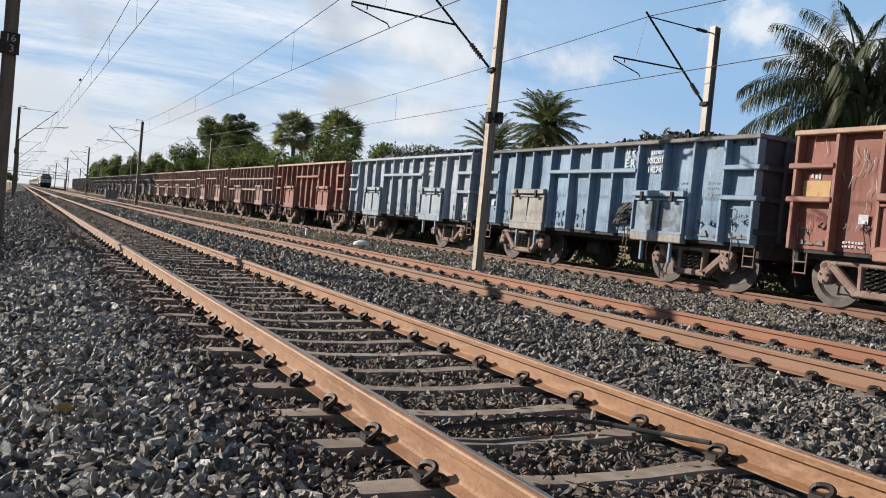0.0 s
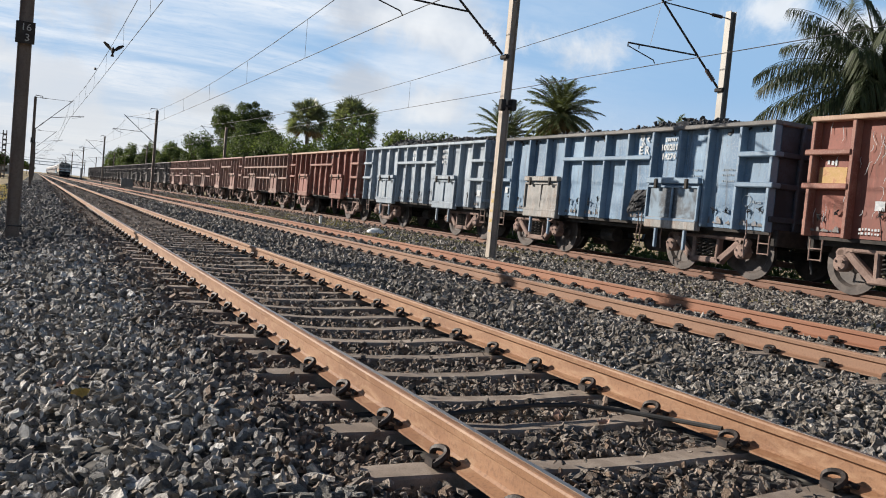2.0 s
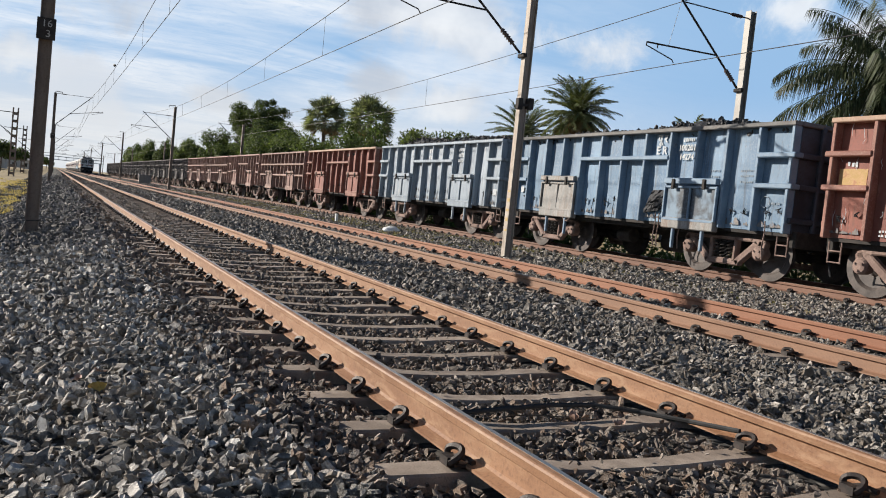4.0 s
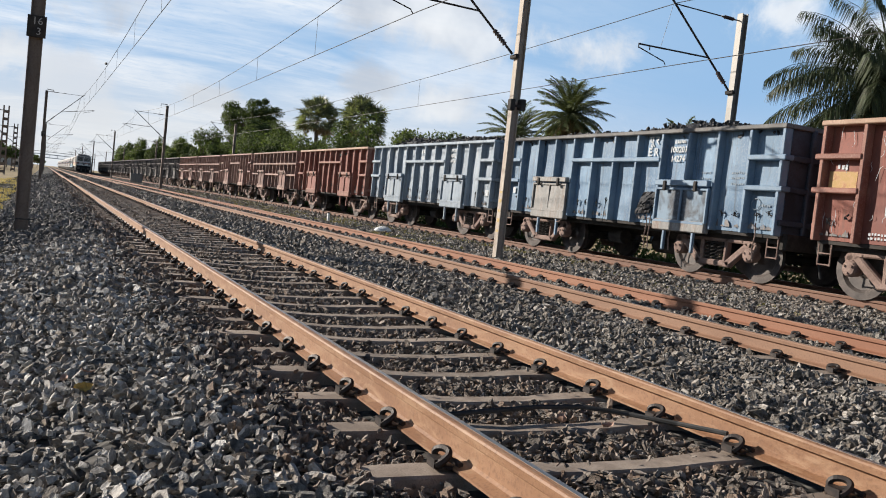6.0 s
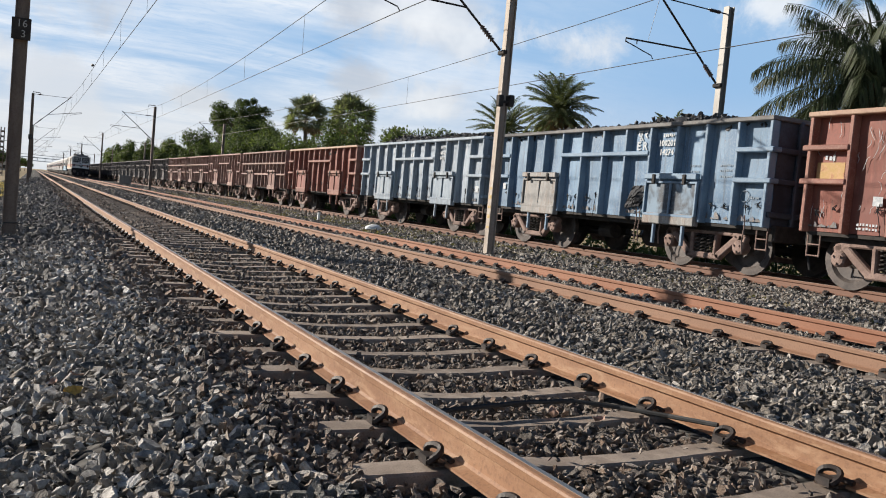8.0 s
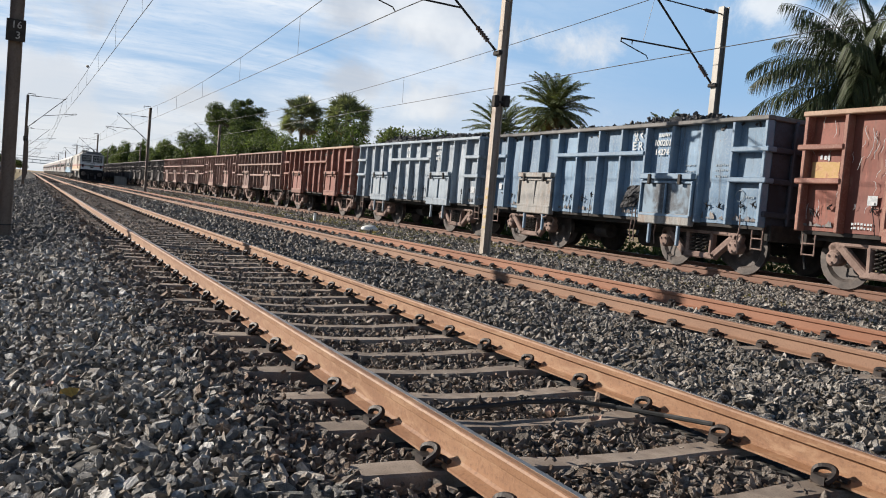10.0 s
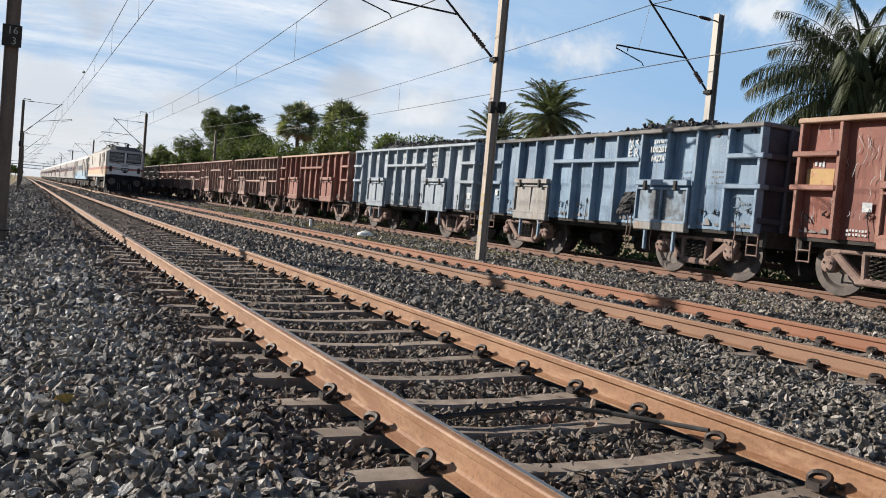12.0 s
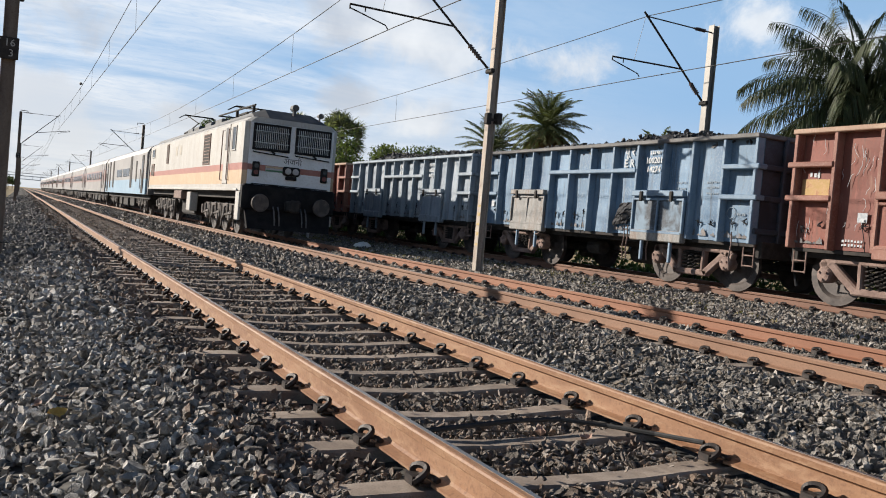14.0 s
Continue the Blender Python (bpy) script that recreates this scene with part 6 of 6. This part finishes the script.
def feather_palm(label, at, trunk_h, n_fronds, length, leaflet, droop, seed, mat, hang, dead=0, spread=(-0.5, 1.35), pairs=34, lean=(0, 0), blade=0.09):
    rng = np.random.default_rng(seed)
    t = thing("palm_tree", label, "palm tree", at=at)
    g = Geo()
    g.tube([(-lean[0], -lean[1], -0.3), (-lean[0] * 0.4, -lean[1] * 0.4, trunk_h * 0.5), (0, 0, trunk_h)], [0.24, 0.17, 0.15], 10)
    part("trunk", g, BARK, t)
    for k in range(n_fronds + dead):
        is_dead = k >= n_fronds
        yaw = k * 2.39996 + rng.uniform(-0.2, 0.2)
        f = (k + 0.5) / n_fronds
        pitch = -0.75 + rng.uniform(-0.3, 0.2) if is_dead else spread[1] + (spread[0] - spread[1]) * f + rng.uniform(-0.12, 0.12)
        ln = length * rng.uniform(0.85, 1.1) * (0.75 if is_dead else 1)
        pts = frond_points(yaw, pitch, ln, droop * (0.6 if is_dead else rng.uniform(0.8, 1.2)), 9) + np.array([0, 0, trunk_h])
        fr = part("frond", Geo().tube([tuple(p) for p in pts], [0.03 - 0.0026 * i for i in range(10)], 4), DRY_LEAF if is_dead else mat, t, "dry hanging brown frond" if is_dead else "")
        P, D, N = [], [], []
        for i in range(pairs):
            u = 0.12 + 0.87 * (i + rng.uniform(0, 0.6)) / pairs
            s = u * 9
            j = min(int(s), 8)
            p = pts[j] + (pts[j + 1] - pts[j]) * (s - j)
            d = pts[j + 1] - pts[j]
            d /= np.linalg.norm(d)
            side = np.cross(d, [0, 0, 1.0])
            side /= max(np.linalg.norm(side), 1e-3)
            for sg in (-1, 1):
                P.append(p)
                D.append(side * sg * rng.uniform(0.7, 1.0) + d * rng.uniform(0.5, 0.9) + np.array([0, 0, rng.uniform(0.05, 0.3) - hang]))
                N.append(np.array([0, 0, 1.0]) + side * sg * rng.uniform(-0.5, 0.5))
        lengths = leaflet * np.repeat(np.sin(np.linspace(0.5, 2.85, pairs)), 2) * rng.uniform(0.8, 1.15, 2 * pairs)
        blades("frond_blade", P, D, N, lengths, leaflet * blade, DRY_LEAF if is_dead else mat, fr, 0.15 + hang * 0.4)
    return t


def fan_palm(label, at, trunk_h, n_fans, stem, fan, seed, mat):
    """Stiff fans on bare stalks, each a spread of narrow pleated segments facing outwards."""
    rng = np.random.default_rng(seed)
    t = thing("palm_tree", label, "palm tree", at=at)
    part("trunk", Geo().tube([(0, 0, -0.3), (0.1, 0, trunk_h * 0.5), (0, 0, trunk_h)], [0.32, 0.24, 0.26], 10), BARK, t)
    for k in range(n_fans):
        yaw = k * 2.39996 + rng.uniform(-0.25, 0.25)
        pitch = 1.45 - 2.35 * (k + 0.5) / n_fans + rng.uniform(-0.15, 0.15)
        d = np.array([math.cos(yaw) * math.cos(pitch), math.sin(yaw) * math.cos(pitch), math.sin(pitch)])
        o = np.array([0, 0, trunk_h])
        e = o + d * stem * rng.uniform(0.7, 1.15)
        dry = pitch < -0.72
        leaf = part("fan_leaf", Geo().cyl(o, e, 0.035, 5, 0.02), mat, t)
        side = np.cross(d, [0, 0, 1.0])
        side /= max(np.linalg.norm(side), 1e-3)
        up = np.cross(side, d)
        roll = rng.uniform(-0.9, 0.9)
        side, up = side * math.cos(roll) + up * math.sin(roll), up * math.cos(roll) - side * math.sin(roll)
        m = 26
        ang = np.linspace(-1.75, 1.75, m) + rng.uniform(-0.04, 0.04, m)
        D = np.cos(ang)[:, None] * d + np.sin(ang)[:, None] * side + up * 0.3 * np.abs(np.sin(ang))[:, None]
        blades("leaf_blade", np.repeat(e[None], m, 0), D, np.repeat(up[None], m, 0) + unit(rng, m) * 0.35, fan * rng.uniform(0.8, 1.1, m), fan * 0.085, DRY_LEAF if dry else mat, leaf, 0.12)
    return t


def tufts(name, label, x0, x1, y0, y1, n, h, mat, seed, category="grass", zoff=0.0):
    rng = np.random.default_rng(seed)
    x, y = rng.uniform(x0, x1, n), rng.uniform(y0, y1, n)
    keep = np.array([noise.noise(Vector((a * 0.6, b * 0.25, seed))) > -0.05 for a, b in zip(x, y)])
    x, y = x[keep], y[keep]
    z = np.interp(x, [p[0] for p in PROFILE], [p[1] for p in PROFILE]) - 0.02 + zoff
    m = 5
    P = np.repeat(np.stack([x, y, z], -1), m, 0) + np.concatenate([rng.normal(0, 0.05, (len(x) * m, 2)), np.zeros((len(x) * m, 1))], 1)
    D = rng.normal(0, 0.45, (len(P), 3)) + np.array([0, 0, 1.0])
    ob = blades(name, P, D, unit(rng, len(P)), h * rng.uniform(0.5, 1.3, len(P)), 0.02 + 0.06 * h, mat, None, 0.2)
    return tagged(ob, label, category, kind="stuff")


def make_plants():
    feather_palm("tall coconut palm with arching dark green fronds", (27.4, 22.0, -0.9), 8.1, 56, 4.9, 1.1, 1.5, 4, PALM_LEAF, 1.05, 8, (-0.6, 1.5), 90, blade=0.038)
    feather_palm("date palm with stiff grey-green fronds and brown skirt", (30, 47.6, -0.9), 9.0, 74, 2.9, 0.74, 0.8, 8, PALM_GREY, 0.1, 26, (-0.6, 1.45), 44, blade=0.11)
    feather_palm("date palm with stiff grey-green fronds", (31, 56.2, -0.9), 7.9, 62, 3.2, 0.74, 0.8, 9, PALM_GREY, 0.1, 12, (-0.5, 1.4), 42, blade=0.11)
    feather_palm("young date palm behind the wagons", (30, 36.2, -0.9), 6.75, 30, 1.6, 0.5, 0.7, 10, PALM_GREY, 0.05, 4, (-0.4, 1.4), 26, blade=0.14)
    feather_palm("young date palm behind the wagons", (30.5, 34.6, -0.9), 6.6, 14, 1.3, 0.4, 0.7, 12, PALM_GREY, 0.05, 2, (-0.2, 1.4), 20)
    fan_palm("palmyra palm with a round crown of fan leaves", (30, 89.0, -0.9), 10.6, 72, 1.8, 1.5, 21, FAN_LEAF)
    fan_palm("palmyra palm with a round crown of fan leaves", (30, 106.5, -0.9), 11.6, 72, 1.9, 1.6, 22, FAN_LEAF)
    broad_tree("large broadleaf tree with an open spreading crown", (31, 150, -0.9), 9.8, (6.8, 7.2, 6.6), 78, 30000, 0.28, 31, LEAF, puff=(0.09, 0.2))
    broad_tree("dark broadleaf tree beside the railway", (29, 131, -0.9), 6.8, (5.2, 5.8, 5.0), 60, 24000, 0.26, 32, LEAF, puff=(0.1, 0.24))
    rng = np.random.default_rng(77)
    rows = [(19.5 + rng.uniform(-1.5, 2.5), y + rng.uniform(-1, 1), float(np.interp(y, [38, 46, 60, 75, 115, 150, 210, 260], [5.9, 6.8, 7.4, 7.9, 8.3, 8.1, 8.9, 9.7])) * rng.uniform(0.85, 1.1)) for y in list(range(38, 130, 5)) + list(range(130, 262, 7))]
    for i, (x, y, h) in enumerate(rows):
        broad_tree("scrubby green tree in the row behind the goods train", (x, y, -0.9), h * 0.38, (2.6, 3.8, h * 0.52), 26, 7500, 0.18 + 0.0009 * y, 100 + i, LEAF_PALE if i % 2 else LEAF, "scrub_tree", "scrub trees")
    for i, (x, y) in enumerate(((-10.5, 168), (-12.5, 196), (-14.5, 226), (-11.5, 262), (-16, 300), (-13, 350), (-6.5, 400), (-9, 440), (-5.5, 470), (-12, 490), (-8, 520), (-15, 545), (-5, 560), (-11, 590))):
        broad_tree("dark tree among the buildings across the yard", (x, y, -0.8), 2.6, (3.2, 4, 2.4 + 0.3 * (i % 6)), 22, 2600, 0.42, 300 + i, LEAF, "yard_tree", "yard trees")
    tufts("dry_grass", "patch of dry yellow grass beside the ballast", -9.5, -2.9, 22, 95, 9000, 0.16, DRY_GRASS, 5)
    tufts("weeds", "thin yellow-green weeds growing through the ballast", 7.5, 10.9, 17, 75, 5000, 0.12, WEED, 6)
    tufts("low_weeds", "small weeds between the middle and far tracks", 8.2, 10.6, 6, 17, 260, 0.09, WEED, 8)
    tufts("undergrowth", "green undergrowth beyond the wagon wheels", 14.3, 18.0, 6, 60, 9000, 0.8, LEAF, 9, "undergrowth", 0.0)

    # a low thicket beyond the far track
    rng = np.random.default_rng(91)
    n = 15000
    y = rng.uniform(2, 70, n)
    x = 14.2 + np.abs(rng.normal(0, 1.2, n))
    top = 0.55 + 0.45 * np.sin(y * 0.9) * np.sin(y * 0.37 + 1)
    z = -0.75 + (top + 0.75) * rng.uniform(0, 1, n) ** 0.7
    tagged(blades("thicket", np.stack([x, y, z], -1), unit(rng, n) + np.array([-0.2, 0, 0.3]), unit(rng, n) + np.array([0, 0, 0.6]), rng.uniform(0.12, 0.26, n), rng.uniform(0.07, 0.13, n), LEAF_PALE, None, 0.1),
           "low green thicket beyond the far track", "undergrowth", kind="stuff")


make_plants()


# ---- far things ----
PLASTER = material("pale plaster", [(0.44, 0.42, 0.39), (0.54, 0.52, 0.48), (0.38, 0.36, 0.33)], 0.4, 5, 0.9, bump=0.1)
TINROOF = material("weathered sheet roof", [(0.22, 0.23, 0.24), (0.30, 0.31, 0.32)], 0.6, 8, 0.6, bump=0.1)
# paler, bluer steel stands in for haze at the bridge's distance
BRIDGE_HAZE = material("grey bridge steel paled as haze", [(0.34, 0.37, 0.40), (0.42, 0.44, 0.46)], 0.6, 8, 0.7, bump=0.1)


def house(x, y, w, d, h, label):
    hs = thing("yard_building", label, "building", "yard buildings", at=(x, y, -0.95))
    part("wall", Geo().box((0, 0, h / 2), (w, d, h)), PLASTER, hs)
    part("roof", Geo().add([(-w / 2 - 0.4, -d / 2 - 0.4, h), (w / 2 + 0.4, -d / 2 - 0.4, h), (w / 2 + 0.4, d / 2 + 0.4, h), (-w / 2 - 0.4, d / 2 + 0.4, h), (-w / 2 - 0.4, 0, h + w * 0.14), (w / 2 + 0.4, 0, h + w * 0.14)],
                           [(0, 1, 5, 4), (2, 3, 4, 5), (0, 4, 3), (1, 2, 5), (0, 3, 2, 1)]), TINROOF, hs)
    for k in range(max(2, int(w / 3))):
        wx = -w / 2 + (k + 0.5) * w / max(2, int(w / 3))
        for z in (1.5,) if h < 4.5 else (1.5, 4.5):
            wn = part("window", Geo().cbox((wx, -d / 2 - 0.02, z), (1.0, 0.08, 1.2), 0.02), GLASS, hs)
            part("sill", Geo().box((wx, -d / 2 - 0.06, z - 0.66), (1.2, 0.16, 0.08)), PLASTER, wn)


def lattice_mast(x, y, h, side):
    m = thing("lattice_mast", "grey lattice steel mast with a cantilever in the yard", "mast", "lattice masts", at=(x, y, -0.95))
    for sx in (-1, 1):
        part("leg", Geo().box((sx * 0.28, 0, h / 2), (0.17, 0.2, h)), MAST, m)
    for k in range(9):
        part("lacing", Geo().box((0, 0, h * (k + 0.6) / 9.4), (0.5, 0.12, 0.36)), MAST, m)
    part("strut", Geo().cyl((side * 0.3, 0, h * 0.62), (side * 3.2, 0, h * 0.86), 0.05, 6), UNDER, m)
    part("top_tie", Geo().cyl((side * 0.3, 0, h * 0.93), (side * 3.4, 0, h * 0.93), 0.05, 6), UNDER, m)


def far_things():
    house(-17.5, 246, 9, 9, 3.6, "low pale building with a sheet roof across the yard")
    house(-20, 212, 8, 9, 6.2, "two-storey pale building across the yard")
    house(-9.5, 330, 5, 12, 3.2, "small pale station shed beside the line")
    house(-18, 380, 12, 10, 5.5, "pale station building in the distance")
    lattice_mast(-6.6, 118, 8.8, -1)
    lattice_mast(-7.0, 170, 8.8, -1)
    lattice_mast(-7.2, 235, 8.8, -1)
    fb = thing("foot_bridge", "grey steel footbridge crossing all tracks in the distance", "bridge", at=(0, 520, -2.4))
    for z in (7.6, 9.4):
        part("chord", Geo().box((-4, 0, z), (56, 2.6, 0.35)), BRIDGE_HAZE, fb)
    for k in range(15):
        part("lattice", Geo().box((-31 + 3.9 * k, -1.2, 8.5), (0.25, 0.2, 1.7)), BRIDGE_HAZE, fb)
    for x in (-30, -4, 9.3, 22):
        part("pier", Geo().box((x, 0, 3.7), (0.8, 2.0, 7.4)), BRIDGE_HAZE, fb)
    part("canopy", Geo().box((-4, 0, 10.9), (56, 3.4, 0.2)), TINROOF, fb)
    bx = thing("trackside_cabinet", "pale grey trackside equipment cabinet on a plinth", "cabinet", at=(9.3, 118, -0.1))
    part("body", Geo().cbox((0, 0, 0.62), (1.5, 0.6, 1.1), 0.03), MAST_GREY, bx)
    part("plinth", Geo().cbox((0, 0, 0.05), (1.6, 0.7, 0.16), 0.02), CONCRETE, bx)
    part("roof", Geo().cbox((0, 0, 1.2), (1.6, 0.75, 0.06), 0.015), TINROOF, bx)
    rock = Geo()
    b = bmesh.new()
    bmesh.ops.create_icosphere(b, subdivisions=2, radius=0.24)
    vs = [(v.co.x * 1.3, v.co.y * 1.1, v.co.z * 0.7 + 0.04 * noise.noise(v.co * 9)) for v in b.verts]
    fs = [tuple(v.index for v in f.verts) for f in b.faces]
    b.free()
    rock.add(vs, fs)
    r = part("white_stone", rock, WHITE, at=(8.4, 25.5, -0.03))
    tagged(r, "whitewashed stone lying in the ballast", "stone")
    p = thing("marker_peg", "short white painted marker peg in the ballast", "marker", at=(8.15, 30.6, -0.12))
    part("peg", Geo().cbox((0, 0, 0.18), (0.09, 0.09, 0.42), 0.01), WHITE, p)
    part("cap", Geo().cbox((0, 0, 0.40), (0.10, 0.10, 0.05), 0.01), UNDER, p)
    c = part("track_cable", Geo().tube([(0.16, 4.02, -0.155), (0.5, 4.06, -0.145), (0.9, 4.12, -0.14), (1.2, 4.08, -0.13), (1.42, 3.92, -0.135), (1.56, 3.66, -0.12), (1.63, 3.36, -0.09)], 0.014, 7), CABLE)
    tagged(c, "thin black cable lying across the sleepers", "cable")


far_things()


# ---- litter on the ballast ----
def scrap(name, label, category, at, w, h, yaw, tilt, mat, seed, curl=0.25):
    """A leaf or wrapper: a thin sheet, pointed at both ends and curled."""
    rng = np.random.default_rng(seed)
    n = 8
    vs = []
    for i in range(n + 1):
        u = i / n * 2 - 1
        half = h / 2 * (max(1 - u * u, 0.03)) ** 0.7
        for v in (-1, 0, 1):
            vs.append((u * w / 2, v * half * (1 + rng.uniform(-0.15, 0.15)), curl * w * (u * u * 0.5 + 0.35 * abs(v)) + rng.normal(0, 0.003)))
    fs = [(i * 3 + j, (i + 1) * 3 + j, (i + 1) * 3 + j + 1, i * 3 + j + 1) for i in range(n) for j in range(2)]
    o = len(vs)
    vs += [(x, y, z - 0.0012) for x, y, z in vs]
    fs += [tuple(o + k for k in f[::-1]) for f in fs]
    ob = part(name, Geo().add(vs, fs), mat, at=pose(*at, tilt, 0, yaw))
    return tagged(ob, label, category)


def litter():
    yellow = material("yellowed leaf", [(0.48, 0.27, 0.045), (0.58, 0.36, 0.08), (0.40, 0.20, 0.04)], 20, 90, 0.6, bump=0.1)
    pale = material("dry pinkish leaf", [(0.30, 0.19, 0.14), (0.40, 0.27, 0.21), (0.22, 0.12, 0.09)], 20, 90, 0.8, bump=0.2)
    scrap("fallen_leaf", "yellow fallen leaf lying on the grey ballast", "leaf", (-1.50, 4.62, -0.15), 0.10, 0.06, 25, 30, yellow, 1)
    scrap("fallen_leaf", "dry pinkish-brown leaf among the ballast stones", "leaf", (-1.58, 4.86, -0.165), 0.10, 0.045, 80, -15, pale, 2)
    scrap("fallen_leaf", "dry pinkish-brown leaf among the ballast stones", "leaf", (-1.46, 5.02, -0.16), 0.09, 0.04, 140, 12, pale, 3)
    scrap("fallen_leaf", "curled dry brown leaf on a concrete sleeper", "leaf", (0.98, 3.96, -0.185), 0.12, 0.06, 60, 0, pale, 4, 0.5)
    scrap("fallen_leaf", "curled dry brown leaf between the sleepers", "leaf", (1.22, 3.86, -0.19), 0.10, 0.05, 10, 10, pale, 5, 0.4)
    t = part("twig", Geo().tube([(0.62, 4.06, -0.178), (0.78, 4.0, -0.165), (0.92, 3.98, -0.17), (1.06, 3.9, -0.165)], [0.004, 0.005, 0.004, 0.002], 5), BARK)
    tagged(t, "thin dry twig lying across a sleeper", "twig")


litter()


# ---- flying bird ----
def flying_bird():
    b = thing("flying_bird", "black crow flying with spread wings and fanned tail", "bird")
    part("body", Geo().lathe([(-0.20, 0.012), (-0.12, 0.05), (0.0, 0.07), (0.12, 0.05), (0.17, 0.04), (0.22, 0.035), (0.27, 0.006)], (0, 0, 0), "y", 10), FEATHER, b, smooth=True)
    part("tail", Geo().add([(-0.03, -0.16, 0.0), (0.03, -0.16, 0.0), (0.07, -0.38, 0.0), (0, -0.4, 0.005), (-0.07, -0.38, 0.0), (0, -0.25, 0.015)], [(0, 1, 5), (1, 2, 5), (2, 3, 5), (3, 4, 5), (4, 0, 5)]), FEATHER, b)
    wings = []
    for s in (-1, 1):
        g = Geo()
        g.add([(0, 0.08, 0.0), (s * 0.2, 0.13, 0.02), (s * 0.42, 0.06, 0.01), (s * 0.5, -0.06, 0.0), (s * 0.40, -0.10, 0.0), (s * 0.33, -0.13, 0.0), (s * 0.2, -0.13, 0.0), (0, -0.10, 0.0), (s * 0.2, 0.02, 0.03)],
              [(0, 1, 8), (1, 2, 8), (2, 3, 8), (3, 4, 8), (4, 5, 8), (5, 6, 8), (6, 7, 8), (7, 0, 8)])
        wings.append((s, part("wing", g, FEATHER, b, at=(s * 0.04, 0.03, 0.02))))
    b.scale = (1.2, 1.2, 1.2)
    return b, wings


BIRD, WINGS = flying_bird()


# ---- motion ----
LOCO_ROWS = [(0, 281.0), (1.5, 263.2), (3, 244.0), (5.5, 207.0), (7, 179.5), (8, 159.7), (10.5, 108.7), (11.5, 85.9), (12.5, 62.1), (13.3, 42.6), (14, 25.5)]


def motions():
    fine = [k / 10 for k in range(141)]
    ts, ys = [r[0] for r in LOCO_ROWS], [r[1] for r in LOCO_ROWS]
    walk(LOCO, [(t, pose(T2, y, 0.02)) for t, y in LOCO_ROWS])
    off = 20.9
    for i, c in enumerate(COACHES):
        walk(c, [(t, pose(T2, y + off + 24.0 * i, 0.02)) for t, y in LOCO_ROWS])
    # wheels turn with the way that the train has run
    step = 1 / 15
    times = [k * step for k in range(211)]
    for w in WHEELSETS:
        x, y, z = w.matrix_basis.translation
        walk(w, [(t, pose(x, y, z, 78.0 * (k % 360), 0, 0)) for k, t in enumerate(times)])
    # the crow comes up from behind the wagons, climbs towards the camera and passes overhead
    way = [(0.0, 3.6, 82.0, 2.2), (1.0, 3.0, 70.0, 2.2), (1.2, 2.5, 61.0, 2.57), (1.4, 1.9, 56.0, 3.65), (1.6, 1.65, 51.0, 4.85), (1.8, 1.45, 47.7, 6.08), (2.0, 1.2, 43.0, 7.0), (2.2, 1.0, 38.0, 7.6), (2.4, 0.95, 33.2, 7.55), (3.0, 0.6, 22.0, 9.0), (6.0, -6.0, -40.0, 16.0), (14.0, -30.0, -180.0, 30.0)]
    walk(BIRD, [(t, pose(x, y, z, 28 if 1.1 < t < 2.5 else 8, 6 * math.sin(5 * t), 176)) for t, x, y, z in way])
    beats = [k / 10 for k in range(36)] + [4.0 + k * 0.5 for k in range(21)]
    for s, w in WINGS:
        x, y, z = w.matrix_basis.translation
        walk(w, [(t, pose(x, y, z, 0, -s * (12 + 34 * math.sin(t * 15.7 + 1.2)), 0)) for t in beats])


# ---- loose stones ----
def loose_stones():
    meshes = []
    for p in CHIPS[0]:
        me = raw_mesh("stone", p.tolist(), CHIPS[1].tolist(), BALLAST_ONE)
        meshes.append(me)
    for k, m in LOOSE:
        part("stone", meshes[k], None, BALLAST_BED, at=m)


loose_stones()
motions()
